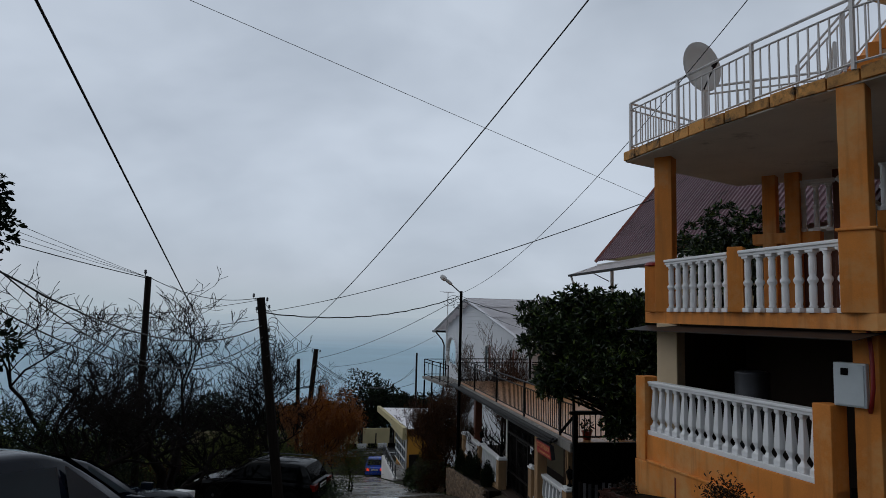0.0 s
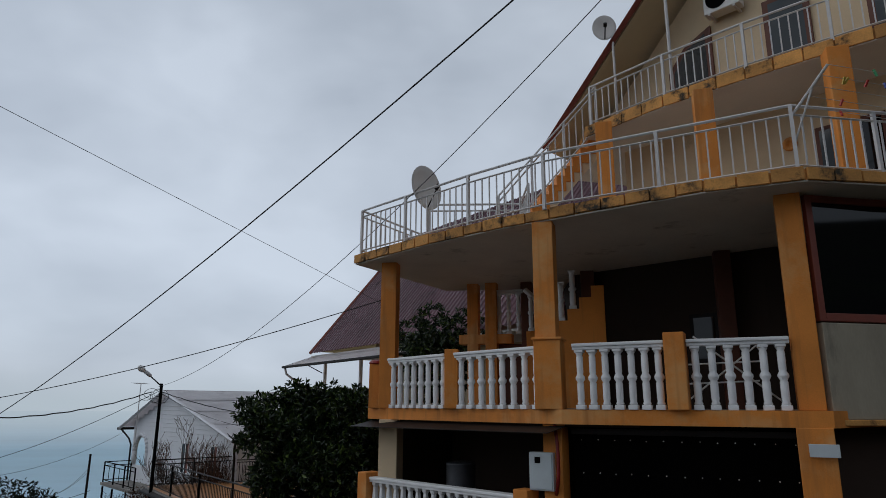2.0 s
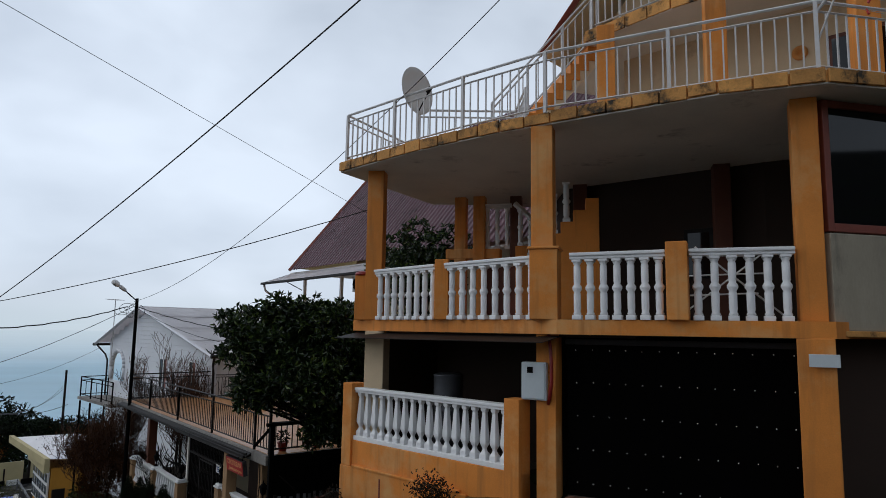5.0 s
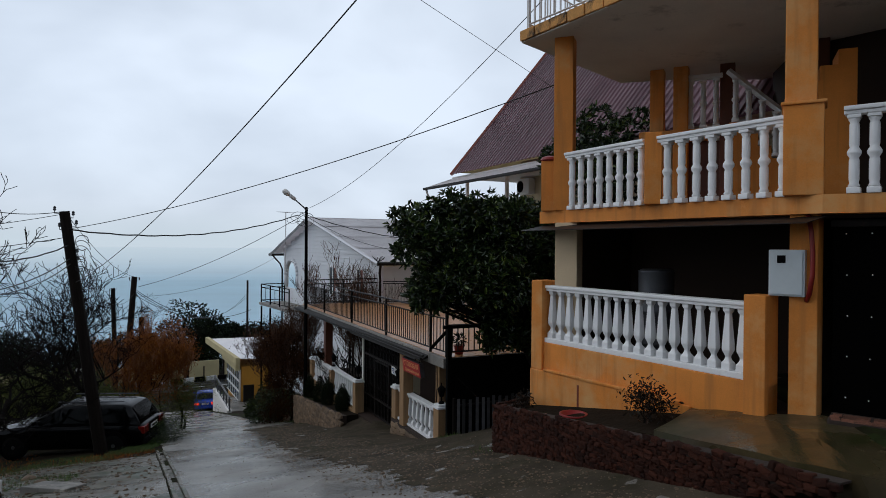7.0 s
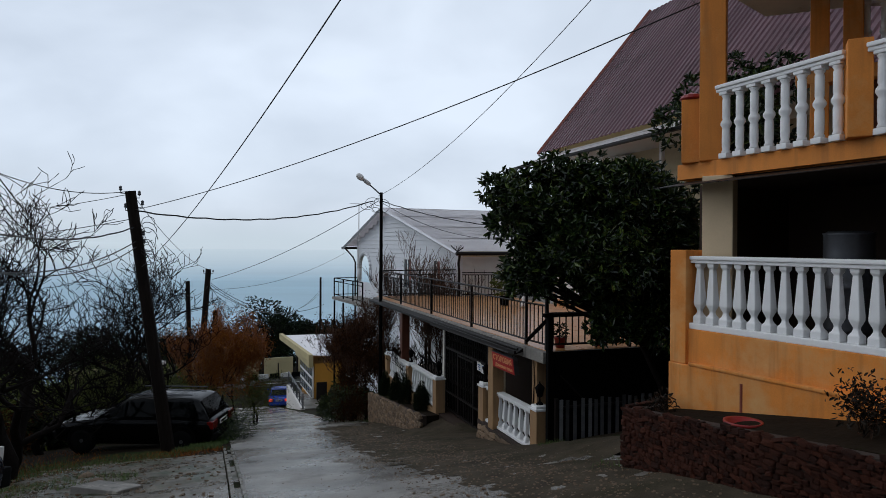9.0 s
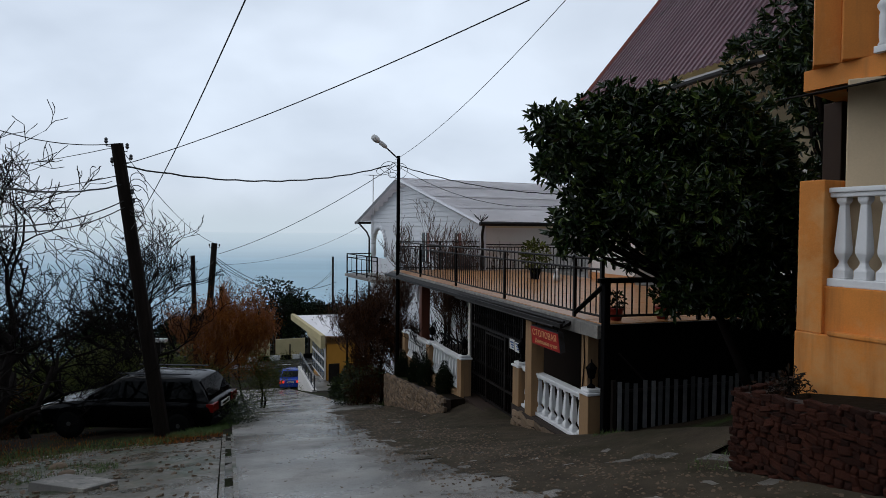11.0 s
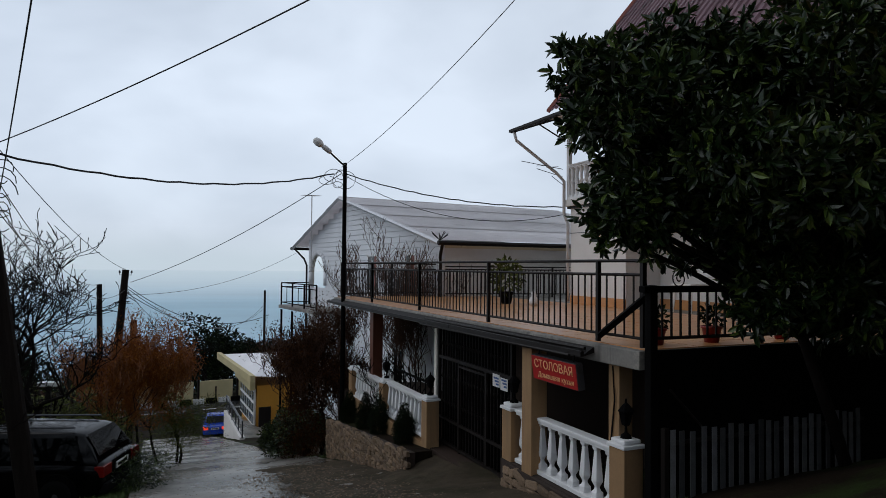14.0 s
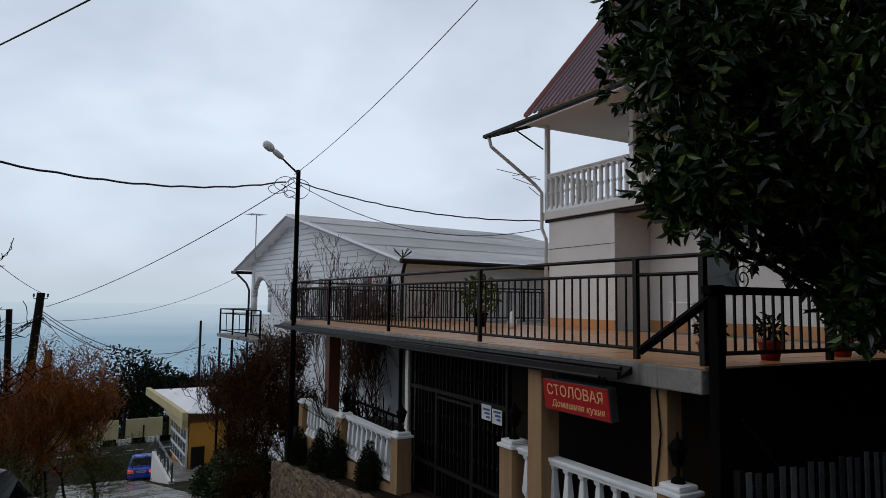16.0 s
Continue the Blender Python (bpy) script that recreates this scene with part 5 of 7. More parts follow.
white = thing("white_house", (-2.5, 27.5, -5), "white boarded house with a grey sheet roof and an arched porch", "house")
wm = along(WR, WL)                                        # x along the gable, y towards the lane


def gz(x):
    return 1.95 + (3.92 - 1.95) * (x + 0.3) / 8.05 if x < 7.75 else 2.1 + (3.92 - 2.1) * (13.7 - x) / 5.95


for i in range(46):
    z = -5.6 + 0.2 * i
    zc = z + 0.1
    x0, x1 = 0.15, 12.6
    if zc > 1.9:
        x0 = max(x0, -0.3 + 8.05 * (zc + 0.12 - 1.95) / 1.97)
        x1 = min(x1, 13.7 - 5.95 * (zc + 0.12 - 2.1) / 1.82)
    if x1 - x0 < 0.2:
        break
    runs = [(x0, x1)]
    if 0.3 < zc < 1.7:
        hw = 0.95 if zc < 0.9 else 0.95 * math.sqrt(max(0, 1 - ((zc - 0.9) / 0.8) ** 2))
        runs = [(x0, 11.25 - hw), (11.25 + hw, x1)] if hw > 0.02 else runs
    for a, b in runs:
        bm = BM()
        v = [bm.verts.new(wm @ Vector(p)) for p in ((a, 0.035, z), (b, 0.035, z), (b, 0.012, z + 0.195), (a, 0.012, z + 0.195), (a, -0.1, z), (b, -0.1, z), (b, -0.1, z + 0.195), (a, -0.1, z + 0.195))]
        for f in ((0, 1, 2, 3), (5, 4, 7, 6), (4, 5, 1, 0), (3, 2, 6, 7), (4, 0, 3, 7), (1, 5, 6, 2)):
            bm.faces.new([v[k] for k in f])
        part("board", bm, "siding", white)
bm = BM()
box(bm, 0.15, 10.2, -9.0, -0.12, -6.0, 1.9, wm)
part("wall", bm, "cream", white)
bm = BM()
box(bm, 0.14, 0.16, -9.0, -0.1, -1.0, 1.75, wm)
part("side_wall", bm, "white_wall", white, "pale side wall under the eave")
for (xa, za), (xb, zb) in (((-0.45, 1.93), (7.8, 3.98)), ((13.85, 2.05), (7.7, 3.98))):
    for j in range(4):                                    # overlapping sheets
        bm = BM()
        ka, kb = j / 4, (j + 1) / 4 + 0.02
        p0, p1 = (xa + (xb - xa) * ka, za + (zb - za) * ka), (xa + (xb - xa) * min(kb, 1), za + (zb - za) * min(kb, 1))
        dz = 0.014 * (4 - j) / 4
        v = [bm.verts.new(wm @ Vector(p)) for p in ((p0[0], 0.45, p0[1] + 0.04), (p1[0], 0.45, p1[1] + dz), (p1[0], -11, p1[1] + dz), (p0[0], -11, p0[1] + 0.04))]
        bm.faces.new(v)
        bmesh.ops.solidify(bm, geom=bm.faces[:], thickness=0.03)
        part("roof_sheet", bm, "roof_grey", white, "weathered grey roof sheet")
bm = BM()
for (xa, za), (xb, zb) in (((-0.5, 1.86), (7.75, 3.92)), ((13.9, 1.98), (7.75, 3.92))):
    tube(bm, [wm @ Vector((xa, 0.42, za)), wm @ Vector((xb, 0.42, zb))], 0.08, 4)
part("fascia", bm, "siding", white, "white fascia board")
bm = BM()
tube(bm, [wm @ Vector((-0.5, 0.5, 1.88)), wm @ Vector((-0.5, -10.9, 1.9))], 0.07, 8)
part("gutter", bm, "metal_dark", white, "dark gutter")
bm = BM()
tube(bm, [wm @ Vector((13.9, 0.5, 2.0)), wm @ Vector((13.9, -5, 2.0))], 0.07, 8)
part("gutter", bm, "metal_dark", white, "dark gutter")
bm = BM()
tube(bm, [wm @ Vector((-0.5, 0.35, 1.85)), wm @ Vector((-0.1, 0.2, 1.5)), wm @ Vector((0.05, 0.1, 1.2)), wm @ Vector((0.05, 0.1, -3))], 0.05, 8)
part("downpipe", bm, "metal_dark", white, "dark downpipe")
bm = BM()
tube(bm, [wm @ Vector((13.8, 0.3, 1.95)), wm @ Vector((13.0, 0.12, 1.5)), wm @ Vector((12.65, 0.1, 1.2)), wm @ Vector((12.65, 0.1, -2.5))], 0.045, 8)
part("downpipe", bm, "metal_dark", white, "dark downpipe")
bm = BM()
for i in range(10):
    a = i * 0.63
    tube(bm, [wm @ Vector((-0.6, 0.5, 1.95)), wm @ Vector((-0.6 + 0.25 * math.cos(a), 0.5 + 0.25 * math.sin(a), 2.1 + 0.05 * (i % 3)))], 0.012, 4)
part("gutter_tuft", bm, "metal_dark", white, "dark spiky tuft at the gutter corner")
for x0, x1, z0, z1 in ((1.75, 2.5, 0.2, 1.62), (4.75, 5.7, 0.2, 1.62), (2.6, 3.4, -4.6, -1.6)):
    bm = BM()
    for a, b, c, d in ((x0, x0 + 0.08, z0, z1), (x1 - 0.08, x1, z0, z1), (x0, x1, z1 - 0.08, z1), (x0, x1, z0, z0 + 0.08), ((x0 + x1) / 2 - 0.03, (x0 + x1) / 2 + 0.03, z0, z1)):
        box(bm, a, b, 0.02, 0.06, c, d, wm)
    wf = part("window", bm, "white", white)
    bm = BM()
    box(bm, x0 + 0.06, x1 - 0.06, 0.03, 0.045, z0 + 0.06, z1 - 0.06, wm)
    part("pane", bm, "glass", wf)
    if z0 > 0:
        bm = BM()
        box(bm, x0 + 0.05, x0 + 0.3, 0.046, 0.05, z0 + 0.08, z1 - 0.08, wm)
        part("curtain", bm, "roof_edge", wf, "red-brown curtain")
bm = BM()
arch = [(11.25 - 0.97, 0.3), (11.25 - 0.97, 0.9)] + [(11.25 - 0.97 * math.cos(a), 0.9 + 0.86 * math.sin(a)) for a in [math.pi * i / 14 for i in range(1, 14)]] + [(11.25 + 0.97, 0.9), (11.25 + 0.97, 0.3)]
for (xa, za), (xb, zb) in zip(arch, arch[1:]):
    tube(bm, [wm @ Vector((xa, 0.0, za)), wm @ Vector((xb, 0.0, zb))], 0.13, 6)
part("arch_trim", bm, "siding", white, "white trim round the porch arch", True)
# deck with a railing at the far corner
bm = BM()
box(bm, 7.4, 12.35, 0.05, 1.5, -0.74, -0.6, wm, 0.02)
part("deck", bm, "slab_edge", white, "weathered deck slab")
DK = [tuple((wm @ Vector(p)).xy) for p in ((12.25, 0.1, 0), (12.25, 1.4, 0), (10.6, 1.4, 0), (9.0, 1.4, 0), (7.5, 1.4, 0))]
for a, b in zip(DK, DK[1:]):
    railing(white, a, b, -0.6, 1.0, "black", (0, 1), 0.7, low=0.12, bar=0.012, mid=0.18, top_r=0.025)
for x in (10.6, 12.2):
    bm = BM()
    tube(bm, [wm @ Vector((x, 1.4, -9)), wm @ Vector((x, 1.4, -0.8))], 0.05, 6)
    part("stilt", bm, "black", white)
mast2 = thing("tv_aerial", wm @ Vector((11.5, 0.3, 1.5)), "thin roof aerial on a pole by the gable", "aerial")
bm = BM()
tube(bm, [wm @ Vector((11.6, 0.25, 1.0)), wm @ Vector((11.6, 0.25, 4.4))], 0.025, 6)
part("pole", bm, "rail_white", mast2)
bm = BM()
tube(bm, [wm @ Vector((11.2, 0.25, 4.35)), wm @ Vector((12.3, 0.25, 4.42))], 0.015, 4)
for k in range(4):
    tube(bm, [wm @ Vector((11.3 + 0.28 * k, -0.1, 4.36 + 0.02 * k)), wm @ Vector((11.3 + 0.28 * k, 0.6, 4.36 + 0.02 * k))], 0.01, 4)
part("rods", bm, "rail_white", mast2)


# ---- trees ----
def branching(rng, at, height, spread, levels, r0, up=0.35, gnarl=0.25, lean=(0, 0), thin=0.009, keep=(0.55, 0.75)):
    """Limbs of a bare tree as (points, radii) runs, from the trunk to the twigs."""
    runs, tips = [], []

    def grow(p, d, L, r, level):
        n = 4 if level < 2 else 3
        pts, rad = [p.copy()], [r]
        for i in range(n):
            d = (d + Vector((rng.gauss(0, gnarl), rng.gauss(0, gnarl), rng.gauss(0, gnarl * 0.6) + up * 0.15))).normalized()
            p = p + d * (L / n)
            pts.append(p.copy())
            rad.append(max(thin, r * (1 - 0.45 * (i + 1) / n)))
        runs.append((pts, rad, level))
        if level >= levels:
            tips.append(p)
            return
        for k in range(rng.choice((2, 3, 3, 4)) if level < 3 else rng.choice((2, 3))):
            i = rng.randint(max(1, n - 2), n)
            side = Vector((rng.gauss(0, 1), rng.gauss(0, 1), rng.gauss(0, 0.5))).normalized()
            grow(pts[i], (d * (1 - spread) + side * spread + Vector((0, 0, up * 0.5))).normalized(), L * rng.uniform(0.62, 0.86), rad[i] * rng.uniform(*keep), level + 1)

    grow(Vector(at), Vector((lean[0], lean[1], 1)).normalized(), height * 0.3, r0, 0)
    return runs, tips


def bare_tree(at, height, seed, label, spread=0.55, levels=6, r0=0.16, twig="twig", buds=None, lean=(0, 0), name="bare_tree", up=0.35, group="", gnarl=0.25, thin=0.009, keep=(0.55, 0.75)):
    rng = random.Random(seed)
    runs, tips = branching(rng, at, height, spread, levels, r0, up, lean=lean, gnarl=gnarl, thin=thin, keep=keep)
    tr = thing(name, at, label, "tree", group)
    bm = BM()
    for pts, rad, lv in runs:
        if lv < 2:
            tube(bm, pts, rad, 7, False)
    part("trunk", bm, "bark", tr, smooth=True)
    vs, fs = [], []
    for pts, rad, lv in runs:
        if lv < 2:
            continue
        k = 4 if lv < 4 else 3
        base = len(vs)
        for i, p in enumerate(pts):
            d = (pts[min(i + 1, len(pts) - 1)] - pts[max(i - 1, 0)]).normalized()
            a = d.orthogonal().normalized()
            c = d.cross(a)
            vs.extend(tuple(p + (a * math.cos(t) + c * math.sin(t)) * rad[i]) for t in [2 * math.pi * q / k for q in range(k)])
        for i in range(len(pts) - 1):
            for q in range(k):
                fs.append((base + i * k + q, base + i * k + (q + 1) % k, base + (i + 1) * k + (q + 1) % k, base + (i + 1) * k + q))
    me = bpy.data.meshes.new("crown")
    me.from_pydata(vs, [], fs)
    me.materials.append(M[twig])
    link("crown", me, tr, "bare twigs")
    if buds:
        bm = BM()
        q = min(0.3, height * 0.16)
        leaves(bm, [(p, (q, q, q)) for p in tips], buds[1], buds[2], rng)
        part("foliage", bm, buds[0], tr)
    return tr


def leafy_tree(at, blobs, n, size, leaf, label, seed, trunk_r=0.09, name="evergreen_tree", limbs=True, width=0.42, core=0.78, group="", cat="tree", rosette=1):
    rng = random.Random(seed)
    tr = thing(name, at, label, cat, group)
    bm = BM()
    at_ = Vector(at)
    mid = sum((Vector(c) for c, _ in blobs), Vector()) / len(blobs)
    fork = at_.lerp(mid, 0.55)
    tube(bm, [at_, at_.lerp(fork, 0.5) + Vector((0.05, 0.04, 0)), fork], [trunk_r, trunk_r * 0.85, trunk_r * 0.7], 8)
    if limbs:
        for c, r in blobs:
            c = Vector(c)
            tube(bm, [fork, fork.lerp(c, 0.5) + Vector((rng.gauss(0, 0.1), rng.gauss(0, 0.1), 0.1)), c], [trunk_r * 0.6, trunk_r * 0.4, trunk_r * 0.15], 5)
    part("trunk", bm, "bark", tr, smooth=True)
    bm = BM()
    leaves(bm, blobs, n, size, rng, width, rosette=rosette)
    part("crown", bm, leaf, tr, "dense leaves")
    return tr


def clumps(center, radii, n, r, seed):
    """Blobs spread over an ellipsoid, for an uneven crown."""
    rng = random.Random(seed)
    out = []
    for _ in range(n):
        d = Vector((rng.gauss(0, 1), rng.gauss(0, 1), rng.gauss(0, 1))).normalized()
        k = rng.uniform(0.25, 1.0)
        q = r * rng.uniform(0.7, 1.25)
        out.append(((center[0] + d.x * radii[0] * k, center[1] + d.y * radii[1] * k, center[2] + d.z * radii[2] * k), (q, q, q * 0.85)))
    return out


leafy_tree((3.9, 9.1, -1.6), clumps((1.75, 8.0, 2.35), (1.8, 1.2, 1.1), 56, 0.46, 11) + clumps((3.1, 8.2, 2.0), (1.2, 0.9, 1.15), 22, 0.5, 15) + clumps((3.6, 8.3, 0.9), (1.0, 0.5, 0.6), 10, 0.42, 16) + clumps((2.0, 8.3, 3.35), (0.9, 0.7, 0.35), 11, 0.36, 17) + clumps((0.5, 7.9, 2.9), (0.35, 0.6, 0.7), 9, 0.28, 18) + clumps((2.5, 8.1, 1.0), (0.7, 0.4, 0.5), 11, 0.33, 19) + clumps((0.85, 7.9, 1.65), (0.4, 0.4, 0.55), 9, 0.26, 20),
           60000, 0.135, "leaf", "dense glossy dark evergreen tree by the terrace corner", 3, 0.08, width=0.38, rosette=6)
leafy_tree((5.2, 9.6, -1.0), clumps((4.9, 9.4, 4.4), (1.2, 1.2, 1.3), 20, 0.5, 12), 11000, 0.14, "leaf", "glossy dark evergreen tree behind the balcony", 4, 0.11, width=0.38, rosette=7)
leafy_tree((-8.05, 1.5, -1.0), clumps((-8.05, 1.5, 4.2), (1.0, 1.0, 2.1), 24, 0.42, 13), 5500, 0.13, "leaf_dark", "tall dark evergreen beside the lane", 5, 0.12)

for i, (x, y, h, sp, lv, r) in enumerate(((-9.4, 9.6, 7.6, 0.62, 6, 0.19), (-11.5, 12.5, 8.0, 0.6, 6, 0.17), (-12.5, 9.0, 8.0, 0.6, 6, 0.17), (-10.6, 11.4, 7.2, 0.62, 6, 0.14), (-12.6, 15.6, 6.5, 0.6, 6, 0.13), (-10.6, 17.2, 8.0, 0.6, 6, 0.15), (-11.9, 18.6, 8.4, 0.6, 6, 0.15), (-10.3, 18.8, 7.2, 0.6, 6, 0.13), (-14.5, 12.0, 8.0, 0.6, 6, 0.17), (-15.5, 17.0, 7.0, 0.5, 6, 0.15), (-11.8, 19.5, 6.0, 0.5, 5, 0.12), (-19, 14, 8, 0.55, 6, 0.15), (-9.2, 4.6, 6.2, 0.62, 6, 0.13))):
    bare_tree((x, y, ground_z(x, y) - 0.1), h, 20 + i, "bare leafless tree with crooked dark branches", sp, lv, r, group="bare trees on the slope", gnarl=0.32, thin=0.0098, keep=(0.64, 0.84), up=0.45)
rng = random.Random(77)
for i in range(16):
    s, w = rng.uniform(22, 62), rng.uniform(-30, -4)
    x, y = to_xy(s, w)
    bare_tree((x, y, ground_z(x, y) - 0.1), rng.uniform(4.5, 7), 60 + i, "leafless tree on the slope below", 0.5, 5, 0.11, group="bare trees on the slope", buds=("leaf_fresh", 350, 0.12) if i % 3 == 0 else None)
# rust-coloured shrubs
for at_, h, seed, n in (((-9.9, 23.3), 6.0, 5, 800), ((-9.0, 24.0), 5.2, 6, 600), ((-10.8, 23.2), 5.2, 9, 600), ((-9.6, 24.0), 5.6, 12, 500)):
    bare_tree((*at_, ground_z(*at_) - 0.1), h, seed, "rust-brown shrub with fine upright twigs", 0.5, 6, 0.05, "twig_red", ("leaf_rust", n * 6, 0.07), name="rusty_shrub", up=0.9, group="rusty shrubs")
for at_, h, seed, n in (((-4.4, 21.4), 5.2, 7, 900), ((-4.2, 20.7), 4.8, 8, 700), ((-4.5, 22.4), 5.4, 10, 800), ((-4.0, 21.6), 5.2, 14, 700), ((-3.3, 20.9), 3.7, 15, 900), ((-3.0, 21.7), 3.7, 16, 900)):
    bare_tree((*at_, ground_z(*at_) - 0.1), h, seed, "dark red-brown twiggy shrub beside the white house", 0.42, 6, 0.05, "twig_brown", ("leaf_brown", n * 5, 0.065), name="brown_shrub", up=0.9, group="brown shrubs")
rng = random.Random(21)
for i in range(9):
    p = tp(rng.uniform(2.1, 3.9), rng.uniform(13.5, 14.7))
    bare_tree((p.x, p.y, -4.2), rng.uniform(6.6, 7.6), 90 + i, "slender bare brown shrub behind the terrace", 0.42, 6, 0.05, "twig_brown", None, name="bare_shrub", up=0.9, group="bare shrubs", thin=0.007)
p = tp(0.9, 9.6)
bare_tree((p.x, p.y, -3.6), 3.6, 95, "bare shrub under the terrace", 0.5, 5, 0.04, "twig", None, name="bare_shrub", up=0.6, group="bare shrubs")
# low evergreen shrubs along the lane and on the slope
for i, (x, y, r, h) in enumerate(((-4.9, 23.2, 0.7, 0.8), (-5.2, 24.6, 0.8, 0.9), (-5.9, 26.4, 0.8, 0.7), (-4.3, 24.2, 0.8, 1.2), (-5.4, 27.8, 0.8, 0.9), (-4.9, 21.5, 0.6, 1.3), (-4.6, 20.5, 0.5, 1.1), (-5.3, 22.4, 0.6, 1.2))):
    z = ground_z(x, y)
    leafy_tree((x, y, z), clumps((x, y, z + h * 0.6), (r, r, h * 0.5), 9, 0.35, 30 + i), 2000, 0.11, ("leaf", "leaf_green")[i % 2], "dark green shrub at the edge of the lane", 40 + i, 0.03, "evergreen_shrub", group="verge shrubs", cat="shrub")
rng = random.Random(5)
for i in range(70):
    s, w = rng.uniform(14, 66), rng.uniform(-34, -4.6)
    if i < 10:
        s, w = rng.uniform(15, 26), rng.uniform(-18, -5.5)
    x, y = to_xy(s, w)
    if y < 18.5 and x > -15:
        continue
    z, r = ground_z(x, y), rng.uniform(0.9, 1.8) * (1 + s / 70)
    leafy_tree((x, y, z - 0.1), clumps((x, y, z + r * 0.5), (r * 1.25, r * 1.25, r * 0.75), 14, r * 0.5, 130 + i), 1500, 0.17 + 0.003 * s, ("leaf_fresh", "leaf_dark", "leaf_fresh", "leaf_rose")[i % 4], "unkempt shrub on the slope", 140 + i, 0.04, "slope_shrub", group="slope shrubs", cat="shrub")
for i, (x, y, h, r) in enumerate(((-21.5, 70, 10, 2.7), (-27, 73, 5.5, 3.2), (-18.5, 76, 6, 2.4), (-33, 70, 5, 3.6), (-40, 66, 6, 4), (-49, 62, 6, 4.5), (-15, 78, 6, 3.5))):
    z = ground_z(x, y)
    leafy_tree((x, y, z), clumps((x, y, z + h * 0.42), (r * 1.2, r * 1.2, h * 0.45), 34, 1.3, 230 + i), 5200, 0.42, "leaf_dark", "dark spreading evergreen below the coast road", 240 + i, 0.2, "coast_tree", group="coast trees")
for i, (x, y) in enumerate(((-20.5, 66), (-12.5, 68), (-26, 66))):
    bare_tree((x, y, ground_z(x, y)), 9.5, 300 + i, "bare tree beside the coast road", 0.5, 6, 0.14, group="coast trees")
# dense lower growth of the rusty shrubs
for i, (c, r, n, lf) in enumerate((((-10.1, 23.4, -2.7), (1.9, 1.2, 1.9), 7000, "leaf_rust"), ((-8.8, 23.6, -4.1), (1.3, 1.0, 1.2), 3000, "leaf_fresh"), ((-11.9, 23.0, -4.2), (1.2, 1.0, 1.1), 2500, "leaf_fresh"), ((-6.9, 15.3, -3.1), (0.55, 0.6, 0.25), 2200, "leaf"), ((-12.0, 18.0, -3.0), (2.2, 1.2, 1.2), 5000, "leaf_fresh"), ((-9.6, 18.6, -3.3), (1.2, 0.8, 0.8), 3000, "leaf_fresh"), ((-4.3, 20.6, -3.5), (0.6, 0.8, 0.7), 3500, "leaf_brown"), ((-4.4, 21.4, -2.4), (0.55, 1.0, 1.7), 5000, "leaf_brown"))):
    leafy_tree((c[0], c[1], ground_z(c[0], c[1]) - 0.1), clumps(c, r, 26, 0.5, 500 + i), n * 2, 0.075, lf, "thicket of rust-brown and green twigs beside the lane", 510 + i, 0.05, "thicket", False, 0.22, group="rusty shrubs", cat="shrub")
rng = random.Random(63)
for i in range(22):
    x, y = rng.uniform(-21, -12.6), rng.uniform(8.5, 21)
    z, q = ground_z(x, y), rng.uniform(0.7, 1.25)
    leafy_tree((x, y, z - 0.1), clumps((x, y, z + q * 0.8), (q * 1.2, q * 1.2, q), 16, 0.42, 600 + i), 2600, 0.11, ("leaf_fresh", "leaf_green", "leaf_green", "leaf_brown")[i % 4], "tangled undergrowth between bare trees", 640 + i, 0.04, "undergrowth", group="slope shrubs", cat="shrub", width=0.3)
for i, (x, y) in enumerate(((-11.5, 6.5), (-13.0, 8.0), (-12.2, 4.6), (-14.5, 6.2), (-11.0, 8.3))):
    z = ground_z(x, y)
    leafy_tree((x, y, z - 0.1), clumps((x, y, z + 1.5), (1.5, 1.5, 1.5), 26, 0.45, 700 + i), 5000, 0.11, ("leaf_dark", "leaf_green")[i % 2], "tall dark undergrowth behind the parked cars", 720 + i, 0.05, "undergrowth", group="slope shrubs", cat="shrub", width=0.3)
# clipped conifers in the stone planter
for i, (u, z, h) in enumerate(((11.0, -2.95, 0.7), (9.6, -2.8, 0.75), (8.55, -2.65, 0.75), (6.95, -2.45, 0.65))):
    p = tp(-0.12, u, z)
    leafy_tree(tuple(p), [((p.x, p.y, p.z + h * k), (0.24 * q, 0.24 * q, 0.2)) for k, q in ((0.15, 0.9), (0.35, 1.0), (0.55, 0.9), (0.75, 0.65), (0.95, 0.35))], 5000, 0.05, "leaf_dark",
               "small clipped dark conifer in the stone planter", 320 + i, 0.02, "dwarf_conifer", False, 0.3, group="planter conifers", cat="shrub")

# ---- poles and wires ----
def pole(name, base, top, r0, r1, label, material="wood_pole", sides=10):
    po = thing(name, base, label, "utility pole")
    bm = BM()
    tube(bm, [base, Vector(base).lerp(Vector(top), 0.5), top], [r0, (r0 + r1) / 2, r1], sides)
    part("shaft", bm, material, po)
    return po


def insulator(po, p, side):
    bm = BM()
    q = Vector(p) + Vector(side)
    tube(bm, [p, q, q + Vector((0, 0, 0.09))], 0.012, 5)
    lathe(bm, [(0.02, 0), (0.045, 0.03), (0.03, 0.06), (0.04, 0.09), (0.015, 0.12)], 8, Matrix.Translation(q + Vector((0, 0, 0.06))))
    part("insulator", bm, "gutter", po, "insulator on its hook")


